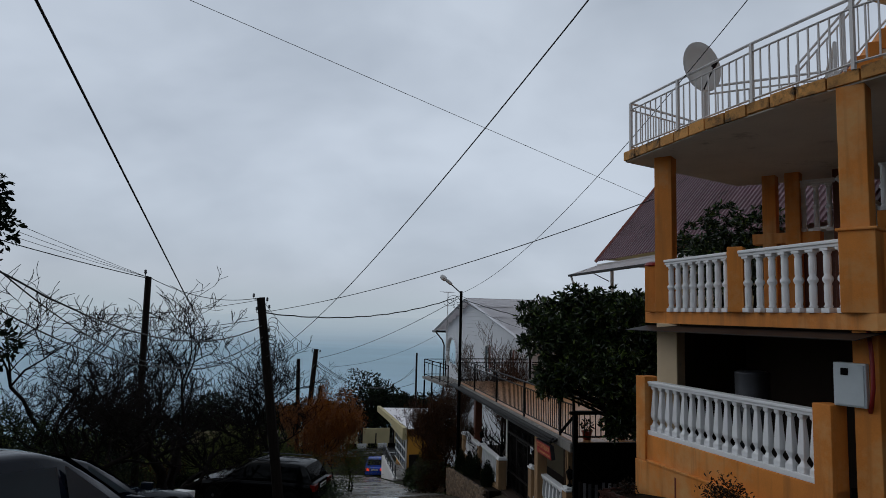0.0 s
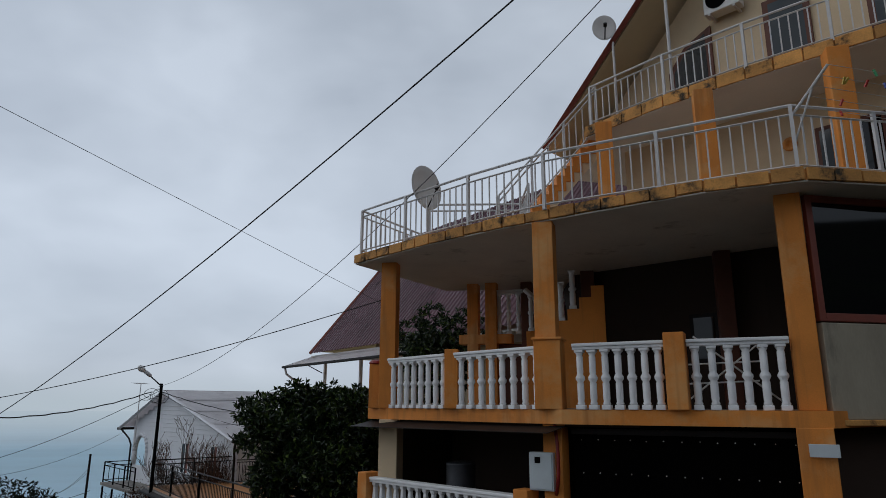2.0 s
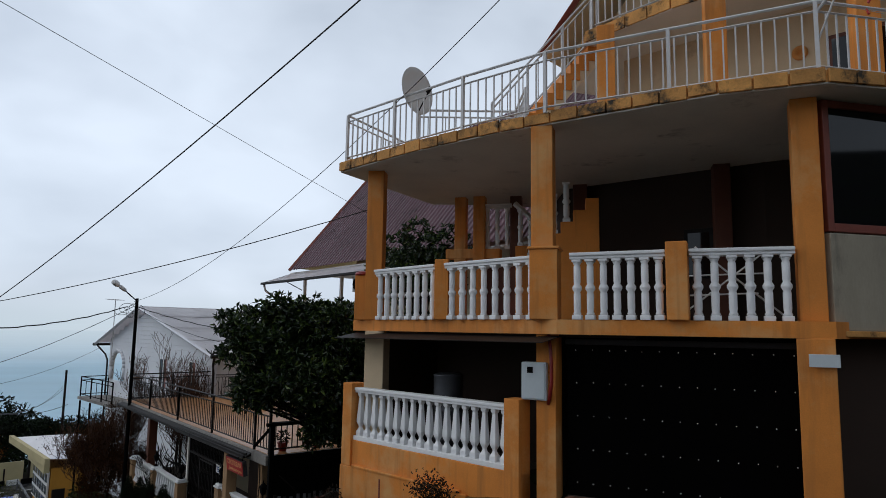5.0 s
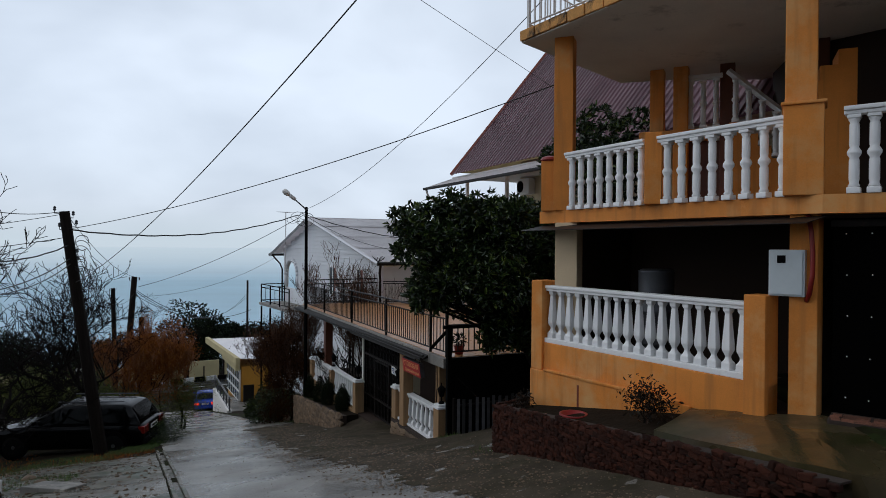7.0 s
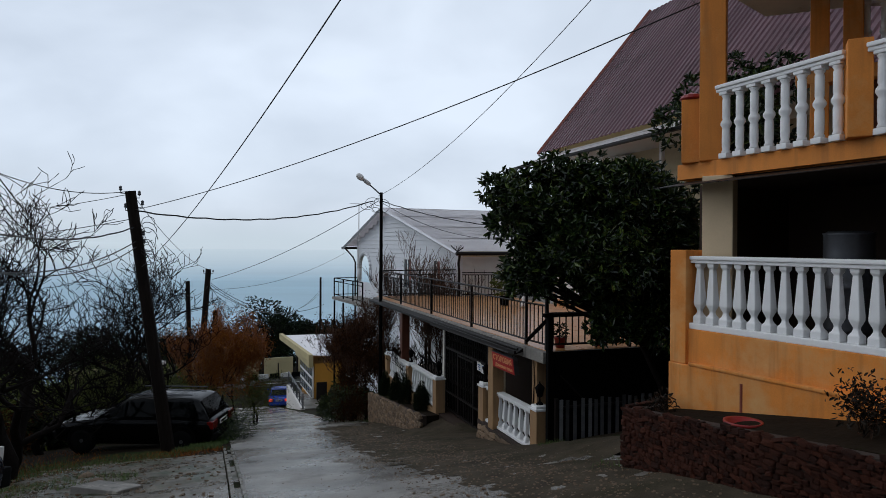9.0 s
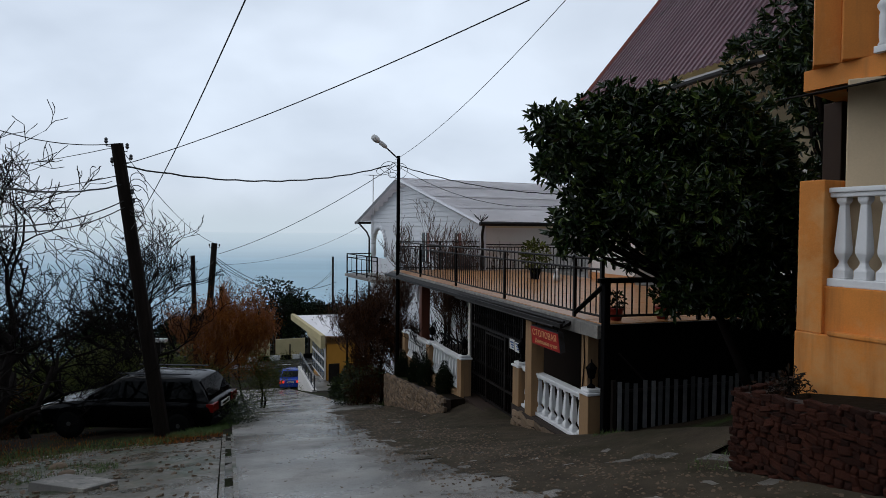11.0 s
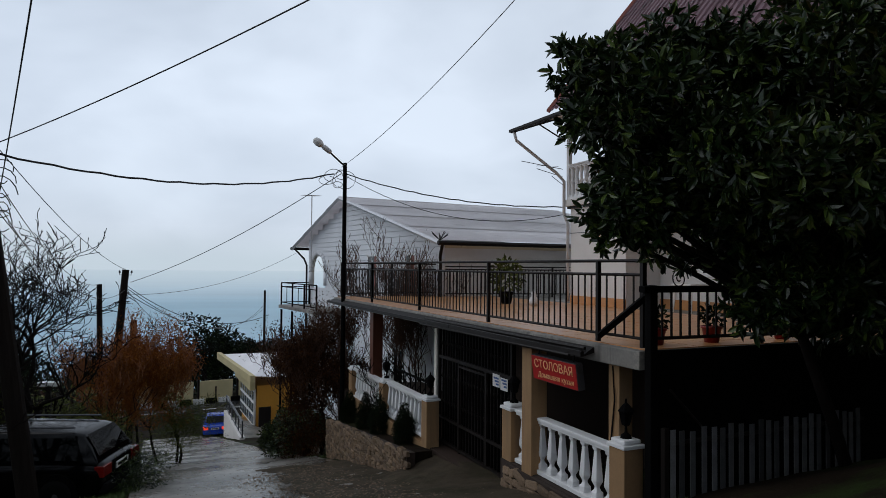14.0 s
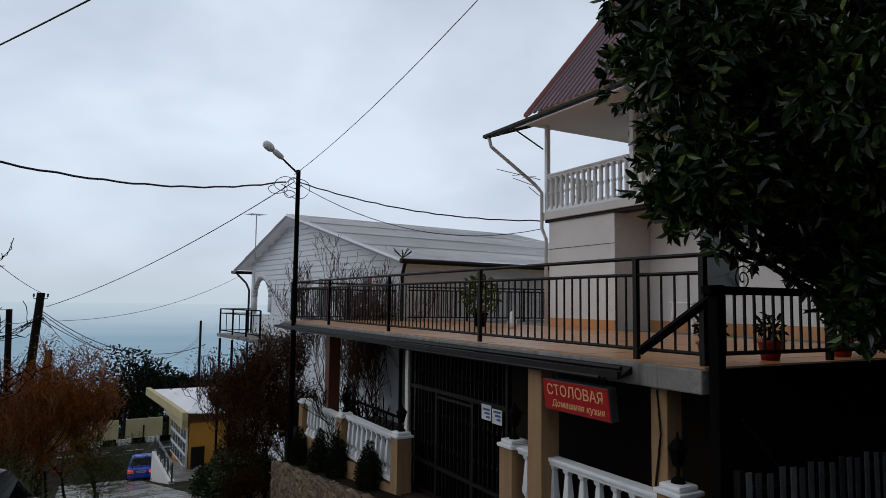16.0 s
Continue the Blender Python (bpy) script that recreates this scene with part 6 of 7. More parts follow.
PT, PB = Vector((-8.41, 12.57, 3.47)), Vector((-7.72, 13.2, -3.2))
near_pole = pole("wooden_pole", PB, PT, 0.17, 0.125, "leaning dark wooden utility pole in front of the parked car")
for k, sd in ((0.99, (-0.25, 0, 0.02)), (0.975, (0.2, 0, 0.0)), (0.94, (0.22, 0.05, 0)), (0.93, (-0.2, 0.03, 0)), (0.83, (0.16, 0, 0)), (0.8, (0.14, 0.02, 0))):
    insulator(near_pole, PB.lerp(PT, k), sd)
P2 = Vector((-12.72, 28.55, 0.95))
pole2 = pole("wooden_pole", Vector((-13.25, 28.4, ground_z(-13.2, 28.4))), P2, 0.17, 0.13, "leaning dark wooden pole above the shrubs")
for k, sd in ((0.97, (0.25, 0, 0)), (0.97, (-0.22, 0, 0)), (0.85, (0.2, 0, 0))):
    insulator(pole2, Vector((-13.25, 28.4, -6)).lerp(P2, k), sd)
P2S = Vector((-13.9, 28.9, 0.35))
pole("concrete_pole", Vector((-13.7, 28.9, ground_z(-13.9, 28.9))), P2S, 0.13, 0.10, "slim weathered pole standing beside another")
pole("pole_stub", Vector((-12.6, 28.9, -6.5)), Vector((-12.5, 28.9, -1.1)), 0.13, 0.12, "short cut-off wooden pole")
P3 = Vector((-14.0, 60.0, -1.0))
pole("far_pole", Vector((-14.0, 60.0, -11.5)), P3, 0.12, 0.09, "thin dark pole beside the coast road")
PC = Vector((-10.4, 9.7, 3.93))
grey_pole = pole("concrete_pole", Vector((-10.4, 9.7, ground_z(-10.4, 9.7) - 0.1)), PC, 0.095, 0.085, "grey upright pole among bare trees", sides=6)
insulator(grey_pole, PC, (-0.1, 0, 0.02))
LT = Vector((-3.18, 20.0, 4.05))
lamp = pole("street_lamp", Vector((-3.18, 20.0, ground_z(-3.2, 20.0))), LT, 0.07, 0.055, "black street lamp post with a pale lamp head", "black")
bm = BM()
tube(bm, [LT + Vector((0, 0, -0.1)), LT + Vector((-0.42, -0.12, 0.28))], 0.025, 6)
part("arm", bm, "black", lamp)
m_ = look(LT + Vector((-0.38, -0.11, 0.26)), LT + Vector((-1.2, -0.35, 0.9)))
bm = BM()
lathe(bm, [(0.045, 0.0), (0.07, 0.06), (0.075, 0.24), (0.05, 0.30)], 10, m_ @ pose(0, 0, 0, 180, 0, 0))
part("housing", bm, "rail_white", lamp, "grey lamp housing", True)
bm = BM()
lathe(bm, [(0.05, 0.28), (0.1, 0.36), (0.115, 0.46), (0.09, 0.56), (0.03, 0.6)], 12, m_ @ pose(0, 0, 0, 180, 0, 0))
part("globe", bm, "plastic_white", lamp, "pale glass lamp globe", True)
for k in range(5):
    bm = BM()
    c = LT + Vector((-0.3, -0.05, -0.42 - 0.04 * k))
    r = (0.24, 0.15, 0.2, 0.12, 0.27)[k]
    c += Vector(((0.0, 0.22, -0.2, 0.1, 0.3)[k], 0, (0.05, 0.12, 0.0, -0.08, 0.1)[k]))
    tube(bm, [c + Vector((r * math.cos(a + k) * (1 + 0.05 * a), 0.05 * math.sin(3 * a + k), r * (0.75 + 0.2 * math.sin(k * 2)) * math.sin(a + k))) for a in [0.42 * i for i in range(12 + k)]], 0.009, 4)
    part("cable_loop", bm, "wire", lamp, "tangled loop of cable")


def wire(a, b, sag, r=0.011, n=16, twist=0.0, label="thin black overhead power cable"):
    a, b = Vector(a), Vector(b)
    bm = BM()
    pts = []
    for i in range(n + 1):
        k = i / n
        p = a.lerp(b, k) + Vector((0, 0, -4 * sag * k * (1 - k)))
        if twist:
            p += Vector((0, 0, twist * math.sin(k * 61)))
        pts.append(p)
    tube(bm, pts, r, 5)
    return alone("overhead_wire", bm, "wire", label, "cable", "overhead wires", smooth=True)


PW = PB.lerp(PT, 0.93)
wire(PW, (2.62, 4.95, 5.2), 0.25, 0.009)
wire(PB.lerp(PT, 0.721), (7.93, -12.0, 10.37), 1.17, 0.007, 40)
wire(LT + Vector((-0.1, 0, -0.12)), (6.73, -6.7, 11.0), 1.46, 0.007, 40)
wire(PW, LT + Vector((-0.3, 0, -0.3)), 0.42, 0.02, 30, 0.012, "thick twisted black overhead cable")
wire(LT + Vector((0, 0, -0.3)), tp(4.8, 8.5, 2.75), 0.25, 0.016, 24, 0.01, "thick twisted black overhead cable")
wire(LT + Vector((0, 0, -0.35)), tp(4.8, 8.45, 2.55), 0.6, 0.009)
wire(LT + Vector((-0.1, 0, -0.3)), P2 + Vector((0.2, 0, -0.5)), 0.3, 0.012)
wire(wm @ Vector((13.5, 0.3, 1.8)), P2 + Vector((0.2, 0, -1.0)), 0.5, 0.008)
wire((-15.1, -12, 9.4), (2.62, 4.95, 5.1), 0.0, 0.0035)
wire((-15.61, 25.92, -2.05), (2.29, -11.3, 5.54), 0.05, 0.006, 40)
wire(PT, P2, 0.35, 0.009)
wire(PW, P2S, 0.7, 0.009)
wire(PB.lerp(PT, 0.86), P2S + Vector((0, 0, -0.5)), 0.8, 0.009)
wire(PB.lerp(PT, 0.82), P2 + Vector((0, 0, -0.8)), 0.9, 0.009)
wire(PC, PT, 0.3, 0.01)
wire(PC + Vector((0, 0, -0.05)), (-13.5, -4.0, 6.8), 0.3, 0.012)
for k in range(3):
    wire(PC + Vector((0, 0, -0.02)), (-12 - k, -3 + 0.4 * k, 7.4 - 0.25 * k), 0.2, 0.006)
WL_ = Vector((-7.4, 1.78, 3.58))                          # the cables run on up the slope past here
wire(PB.lerp(PT, 0.87), WL_, 0.75, 0.017, 30, 0.008, "thick twisted black overhead cable")
wire(PB.lerp(PT, 0.80), WL_ + Vector((0.05, 0, -0.03)), 1.15, 0.012, 30)
wire(PB.lerp(PT, 0.82), WL_ + Vector((-0.1, -0.2, -0.42)), 1.0, 0.013, 30)
for k in range(3):
    wire(WL_ + Vector((0, 0, -0.4 * (k == 2))), (-6.3 - 0.2 * k, -10.0, 6.4 - 0.3 * k), 0.25, (0.017, 0.012, 0.013)[k])
wire(PB.lerp(PT, 0.9), (-22, 16, 2.6), 0.5, 0.01)
wire(PB.lerp(PT, 0.99), (-20, 14.5, 3.0), 0.4, 0.008)
wire(P2 + Vector((0, 0, -0.6)), wm @ Vector((14.3, 1.4, -1.2)), 0.9, 0.014)
wire(P2 + Vector((0, 0, -0.9)), P3 + Vector((0, 0, -1.5)), 1.6, 0.014)
wire(P2 + Vector((0, 0, -0.7)), P3 + Vector((0, 0, -1.2)), 1.9, 0.014)
wire(P2 + Vector((0, 0, -0.7)), (-22, 62, -3.0), 1.2, 0.012)
for k in range(6):
    bm = BM()
    c = PB.lerp(PT, 0.9 - 0.02 * k) + Vector((0.35 - 0.03 * k, 0, -0.15))
    r = 0.16 + 0.04 * (k % 3)
    tube(bm, [c + Vector((r * math.cos(a), 0.05 * math.sin(2 * a + k), r * 1.25 * math.sin(a) - 0.05 * k)) for a in [0.45 * i for i in range(13)]], 0.009, 4)
    part("cable_loop", bm, "wire", near_pole, "hanging loop of cable")

# ---- cars ----
def glide(rows, n):
    """Rows of numbers, smoothed to n rows a step."""
    out = []
    for i in range(len(rows) - 1):
        p0, p1, p2, p3 = rows[max(0, i - 1)], rows[i], rows[i + 1], rows[min(len(rows) - 1, i + 2)]
        for k in range(n):
            t = k / n
            out.append([b + 0.5 * t * (c - a + t * (2 * a - 5 * b + 4 * c - d + t * (3 * (b - c) + d - a))) for a, b, c, d in zip(p0, p1, p2, p3)])
    return out + [list(rows[-1])]


BODY_RING = [(0.0, 0.0), (0.84, 0.0), (0.95, 0.10), (0.995, 0.30), (1.0, 0.52), (0.985, 0.74), (0.955, 0.90), (0.90, 0.975), (0.70, 1.0), (0.35, 1.015)]
CABIN_RING = [(0.0, 0.0, 0.0), (1.0, 0.0, 0.0), (1.0, 0.0, 0.04), (0.0, 1.0, 0.90), (-0.05, 1.0, 0.955), (-0.16, 1.0, 0.985), (-0.45, 1.0, 1.01)]


def car(at, turn, paint, label, length=4.4, width=1.68, height=1.42, hatch=True, lit=False, rack=False, pitch=0.0):
    """A parked car, nose along its own x, built round the middle of its wheels."""
    c = thing("parked_car", at, label, "car")
    m = pose(*at, 0, pitch, turn)
    hl, hw = length / 2, width / 2
    beltz, hood = height * 0.635, height * 0.62
    def skin(rings, mat_, name, lab):
        bm = BM()
        vs = [[bm.verts.new(p) for p in r] for r in rings]
        n = len(vs[0])
        for a, b in zip(vs, vs[1:]):
            for i in range(n):
                bm.faces.new((a[i], a[(i + 1) % n], b[(i + 1) % n], b[i]))
        bm.faces.new(vs[0][::-1])
        bm.faces.new(vs[-1])
        bmesh.ops.recalc_face_normals(bm, faces=bm.faces[:])
        bmesh.ops.transform(bm, matrix=m, verts=bm.verts[:])
        ob = part(name, bm, mat_, c, lab, True)
        ob.data.set_sharp_from_angle(angle=radians(38))
        return ob
    def mirrored(half):
        return half + [(x, -y, z) for x, y, z in half[:0:-1]]
    rows = glide([(-hl, 0.40, beltz * 0.86, hw * 0.88), (-hl + 0.05, 0.32, beltz * 0.93, hw * 0.93), (-hl + 0.25, 0.24, beltz * 0.985, hw * 0.97), (-hl + 0.9, 0.2, beltz, hw), (0.0, 0.2, beltz * 0.985, hw), (hl * 0.36, 0.2, hood * 1.0, hw),
                  (hl * 0.62, 0.2, hood * 0.95, hw * 0.985), (hl - 0.32, 0.22, hood * 0.86, hw * 0.95), (hl - 0.08, 0.26, hood * 0.78, hw * 0.90), (hl, 0.34, hood * 0.68, hw * 0.85)], 5)
    body = skin([mirrored([(x, w * ky, z0 + (z1 - z0) * kz) for ky, kz in BODY_RING]) for x, z0, z1, w in rows], paint, "body", "painted body shell")
    rear = -hl + (0.12 if hatch else length * 0.19)
    roof_r = -hl + (0.50 if hatch else length * 0.30)
    base = beltz - 0.06
    back = 0.0 if hatch else -0.22
    sect = [(rear, beltz + 0.0, 0.86), (rear * 0.55 + roof_r * 0.45, beltz + (height - beltz) * 0.50, 0.79), (rear * 0.12 + roof_r * 0.88, height - 0.07, 0.725), (roof_r + 0.16, height - 0.02, 0.715), (-0.15, height, 0.72), (hl * 0.02, height - 0.012, 0.71),
            (hl * 0.12, height - 0.06, 0.715), (hl * 0.30, beltz + (height - beltz) * 0.46, 0.78), (hl * 0.47, beltz - 0.02, 0.85)]
    cabin = skin([mirrored([(x, hw * (0.93 * q + (w - 0.0) * t if q >= 0 else w * (1 + q)), base + (z - base) * kz) for q, t, kz in CABIN_RING]) for x, z, w in [(x + back, z, w) for x, z, w in sect]], paint, "cabin", "roof and pillars")
    def quad(name, pts, mat_, parent, lab=""):
        bm = BM()
        bm.faces.new([bm.verts.new(m @ Vector(p)) for p in pts])
        bmesh.ops.solidify(bm, geom=bm.faces[:], thickness=0.008)
        return part(name, bm, mat_, parent, lab)
    for s in (-1, 1):
        y0, y1 = s * hw * 0.912, s * hw * 0.752
        zt, zb = height - 0.12, beltz + 0.03
        for xa, xb, xc, xd in ((roof_r - 0.12, -0.62, -0.62, roof_r + 0.08), (-0.54, 0.12, 0.12, -0.54), (0.2, hl * 0.36, hl * 0.1, 0.2)):
            # navy cars take the glass with the sky reflection in its colour
            quad("side_window", [(xa + back, y0, zb), (xb + back, y0, zb), (xc + back, y1, zt), (xd + back, y1, zt)][::s], "glass_sky" if paint == "car_navy" else "car_glass", cabin, "dark side window")
    quad("windscreen", [(back + hl * 0.46 + 0.03, -hw * 0.78, beltz + 0.03), (back + hl * 0.46 + 0.03, hw * 0.78, beltz + 0.03), (back + hl * 0.13 + 0.03, hw * 0.66, height - 0.06), (back + hl * 0.13 + 0.03, -hw * 0.66, height - 0.06)], "glass", cabin, "windscreen")
    quad("rear_window", [(back + rear + 0.02, hw * 0.76, beltz + 0.08), (back + rear + 0.02, -hw * 0.76, beltz + 0.08), (back + roof_r - 0.09, -hw * 0.64, height - 0.08), (back + roof_r - 0.09, hw * 0.64, height - 0.08)], "glass", cabin, "sloping rear window")
    for s in (-1, 1):
        for x in (-hl + 0.82, hl - 0.82):
            bm = BM()
            lathe(bm, [(0.39, -0.02), (0.39, 0.02), (0.37, 0.024), (0.1, 0.02)] if s < 0 else [(0.1, -0.02), (0.37, -0.024), (0.39, -0.02), (0.39, 0.02)], 24, m @ pose(x, s * (hw - 0.01), 0.34, 90, 0, 0))
            part("wheel_arch", bm, "black", c, "dark wheel arch")
            wheel = BM()
            lathe(wheel, [(0.20, -0.1), (0.29, -0.1), (0.315, -0.07), (0.315, 0.07), (0.29, 0.1), (0.20, 0.1)], 22, m @ pose(x, s * (hw - 0.08), 0.315, 90, 0, 0))
            wheel = part("wheel", wheel, "rubber", c, "black tyre", True)
            rim = BM()
            lathe(rim, [(0.205, -0.085), (0.19, -0.1), (0.06, -0.085), (0.05, -0.11)] if s < 0 else [(0.05, 0.11), (0.06, 0.085), (0.19, 0.1), (0.205, 0.085)], 10, m @ pose(x, s * (hw - 0.08), 0.315, 90, 0, 0) @ Matrix.Diagonal((1, 1, -1, 1)))
            part("rim", rim, "chrome", wheel, "dull alloy rim")
        bm = BM()
        box(bm, -hl - 0.015, -hl + 0.16, s * hw * 0.52, s * hw * 0.93, 0.64, 0.84, m, 0.01)
        part("tail_light", bm, "tail_on" if lit else "tail", c, "red tail light")
        bm = BM()
        box(bm, hl - 0.2, hl - 0.02, s * hw * 0.5, s * hw * 0.84, 0.55, 0.7, m, 0.01)
        part("headlight", bm, "plastic_white", c, "headlight")
        bm = BM()
        box(bm, hl * 0.34, hl * 0.34 + 0.07, s * (hw - 0.04), s * (hw + 0.12), beltz + 0.03, beltz + 0.13, m, 0.025)
        part("mirror", bm, paint, c, "door mirror")
    for x0, x1 in ((-hl - 0.06, -hl + 0.1), (hl - 0.1, hl + 0.04)):
        bm = BM()
        box(bm, x0, x1, -hw * 0.9, hw * 0.9, 0.34, 0.52, m, 0.03)
        part("bumper", bm, "rubber" if paint != "car_blue" else paint, c, "bumper")
    bm = BM()
    box(bm, -hl - 0.02, -hl + 0.02, -0.26, 0.26, 0.66, 0.78, m)
    pl_ = part("number_plate", bm, "plastic_white", c, "white plate")
    bm = BM()
    box(bm, -hl - 0.024, -hl - 0.02, -0.2, 0.2, 0.695, 0.745, m)
    part("print", bm, "black", pl_)
    if rack:
        for s in (-1, 1):
            bm = BM()
            tube(bm, [m @ Vector((roof_r + 0.15, s * hw * 0.62, height + 0.05)), m @ Vector((0.3, s * hw * 0.62, height + 0.05))], 0.018, 6)
            part("roof_rail", bm, "gutter", c, "roof rail")
    return c


car((-9.15, 14.95, ground_z(-8.6, 14.9) + 0.02), 180, "car_dark", "black hatchback parked on the verge behind the pole", 4.35, 1.7, 1.45, True, rack=True)
car((-5.2, 0.28, ground_z(-5.2, 0.28) + 0.02), 88, "car_navy", "dark blue saloon parked beside the lane", 4.5, 1.72, 1.36, False, pitch=7.0)
car((-3.45, -2.45, ground_z(-3.45, -2.45) + 0.02), 88, "car_navy", "dark wet car parked beside the lane", 4.3, 1.72, 1.42, True, pitch=7.0)
car((-15.25, 50.2, ground_z(-15.2, 50.2) + 0.02), 105, "car_blue", "bright blue saloon with lit tail lights on the lane", 4.4, 1.72, 1.44, False, True)


# ---- junction with the coast road ----
CR = [(-70, 30.0), (-20.5, 61.0), (-12, 64.5), (20, 77)]
bm = BM()
lo, hi = [], []
for x, y in CR:
    z = ground_z(x, y) if x > -30 else ground_z(-20.5, 61.0) - 0.6
    lo.append((x - 3.2 * 0.45, y - 5.6, z + 0.12))
    hi.append((x + 1.4, y + 2.2, z + 0.10))
vl, vh = [bm.verts.new(p) for p in lo], [bm.verts.new(p) for p in hi]
for i in range(len(CR) - 1):
    bm.faces.new((vl[i], vl[i + 1], vh[i + 1], vh[i]))
bmesh.ops.solidify(bm, geom=bm.faces[:], thickness=-0.6)
alone("coast_road", bm, "asphalt", "wet dark asphalt coast road with a dashed line", "road", kind="structure")
PAINT = mat("road_paint", (0.6, 0.6, 0.58), 0.6, vary=0.2, scale=3, bump=0.05)
for i in range(16):
    x = -34 + 2.2 * i
    y = 61.0 + (x + 20.5) * 0.50 - 1.9 if x < -20.5 else 61.0 + (x + 20.5) * 0.41 - 1.9
    z = ground_z(max(x, -20), y)
    bm = BM()
    box(bm, -0.6, 0.6, -0.07, 0.07, 0, 0.02, pose(x, y, ground_z(-18.5, 60.0) + 0.14 + 0.012 * (x + 18.5) * 0, 0, 0, 24))
    alone("lane_mark", bm, PAINT, "worn white dash on the coast road", "road marking", "road dashes", kind="structure")
for i in range(40):
    x = -36 + 1.0 * i
    y = 62.3 + (x + 22.5) * (0.47 if x < -22.5 else 0.5)
    bm2 = BM()
    box(bm2, 0.02, 0.98, -0.12, 0.12, -0.4, 0.22, pose(x, y, -11.38, 0, 0, 26))
    alone("kerb_stone", bm2, PAINT if i % 2 else "black", "white painted kerb stone" if i % 2 else "black painted kerb stone", "kerb", "striped kerb", kind="structure")
yw = thing("roadside_wall", (-20, 65, -11.3), "pale yellow roadside wall in panels with dark posts", "wall")
for i in range(9):
    x = -37 + 3.2 * i
    y = 63.8 + (x + 22.5) * 0.48
    tall = 2.5 if i == 6 else 1.75
    bm = BM()
    box(bm, 0.0, 3.1, -0.1, 0.1, -0.8, tall, pose(x, y, -11.5, 0, 0, 25.6), 0.02)
    part("panel", bm, "yellow_wall", yw)
    bm = BM()
    box(bm, -0.09, 0.09, -0.16, 0.12, -0.8, tall + 0.5, pose(x, y, -11.5, 0, 0, 25.6))
    part("post", bm, "metal_dark", yw)
    bm = BM()
    box(bm, 1.5, 1.62, -0.16, -0.1, 0.0, 1.2, pose(x, y, -11.5, 0, 0, 25.6))
    part("bollard", bm, "metal_dark", yw)

# kiosk with its ramp
kz = -9.5
km = pose(-11.75, 46.5, kz, 0, 0, 23)                       # x away from the lane, y down the lane
kiosk = thing("kiosk", (-10.5, 49, kz), "ochre roadside shop with a pale sloping roof", "kiosk")


def kbox(name, x0, x1, y0, y1, z0, z1, material, label="", parent=None, bevel=0.0):
    bm = BM()
    box(bm, x0, x1, y0, y1, z0, z1, km, bevel)
    return part(name, bm, material, parent or kiosk, label)


kbox("wall", 0.25, 4.2, 0.0, 6.0, -2.5, 2.55, "kiosk", "ochre plastered wall")
kbox("parapet", -0.25, 0.1, -0.2, 6.3, 2.3, 3.1, "yellow_wall", "pale yellow fascia")
front = kbox("shop_front", 0.08, 0.2, 0.1, 5.8, -0.2, 2.3, "plastic_white", "white framed shop window")
for i in range(6):
    for j in range(3):
        kbox("pane", 0.05, 0.08, 0.25 + 0.94 * i, 0.92 + 0.94 * i, -0.05 + 0.8 * j, 0.52 + 0.8 * j, "glass_sky", "", front)
bm = BM()
v = [km @ Vector(p) for p in ((-0.1, -0.55, 3.3), (4.8, -0.5, 2.9), (4.8, 6.4, 2.9), (-1.2, 6.9, 3.9), (2.4, 2.8, 4.4))]
vv = [bm.verts.new(p) for p in v]
for f in ((0, 1, 4), (1, 2, 4), (2, 3, 4), (3, 0, 4)):
    bm.faces.new([vv[i] for i in f])
bm.faces.new([vv[i] for i in (3, 2, 1, 0)])
part("roof", bm, "roof_grey", kiosk, "pale wet hipped sheet roof")
bm = BM()
prism(bm, [(-0.3, -0.6), (0.0, -0.6), (-1.2, 7.0), (-1.5, 7.0)], [2.85, 2.85, 3.55, 3.55], [3.35, 3.35, 4.05, 4.05], km)
part("fascia", bm, "yellow_wall", kiosk, "upswept pale yellow fascia board")
kbox("side_screen", 0.3, 1.1, -0.5, -0.42, -0.8, 1.2, "metal_dark", "dark side screen")
kbox("wall_unit", 2.6, 3.2, -0.35, 0.0, 1.2, 1.8, "plastic_white", "pale unit on the wall")
ramp = thing("ramp", (-13.2, 45.5, -10.5), "pale ramp wall with a metal handrail beside the shop", "ramp")
bm = BM()
box(bm, 0, 7.6, -0.15, 0.15, -12.0, -8.55, along((-10.7, 39.5), (-13.5, 46.5)), 0.02)
part("wall", bm, "white_wall", ramp, "off-white ramp wall")
bm = BM()
prism(bm, [(-10.55, 39.4), (-8.9, 40.4), (-10.8, 46.6), (-13.5, 52.2), (-15.2, 51.4), (-13.4, 46.5)], -12.0, [-9.05, -9.0, -9.4, -10.2, -10.2, -9.4])
part("deck", bm, "road", ramp, "wet ramp deck")
railing(ramp, (-10.7, 39.5), (-13.5, 46.5), -8.6, 0.95, "gutter", (0, 0.2, 0.4, 0.6, 0.8, 1), 0.6, -8.5, top_r=0.035, bar=0.012)

# ---- verge, gutter and planter ----
bm = BM()
ss = steps(5.0, 13.6, 20)
for s0, s1 in zip(ss, ss[1:]):
    for w0, w1, z0, z1 in ((-1.20, -1.14, 0.0, 0.075), (-1.14, -1.04, 0.0, 0.01), (-1.04, -0.985, 0.0, 0.06)):
        pts = [to_xy(s0, w0), to_xy(s0, w1), to_xy(s1, w1), to_xy(s1, w0)]
        zz = [ground_z(*p) for p in pts]
        prism(bm, pts[::1], [z - 0.1 for z in zz], [z + z1 for z in zz])
bmesh.ops.recalc_face_normals(bm, faces=bm.faces[:])
alone("kerb_gutter", bm, "pad", "worn concrete drain channel along the lane", "gutter", kind="structure")
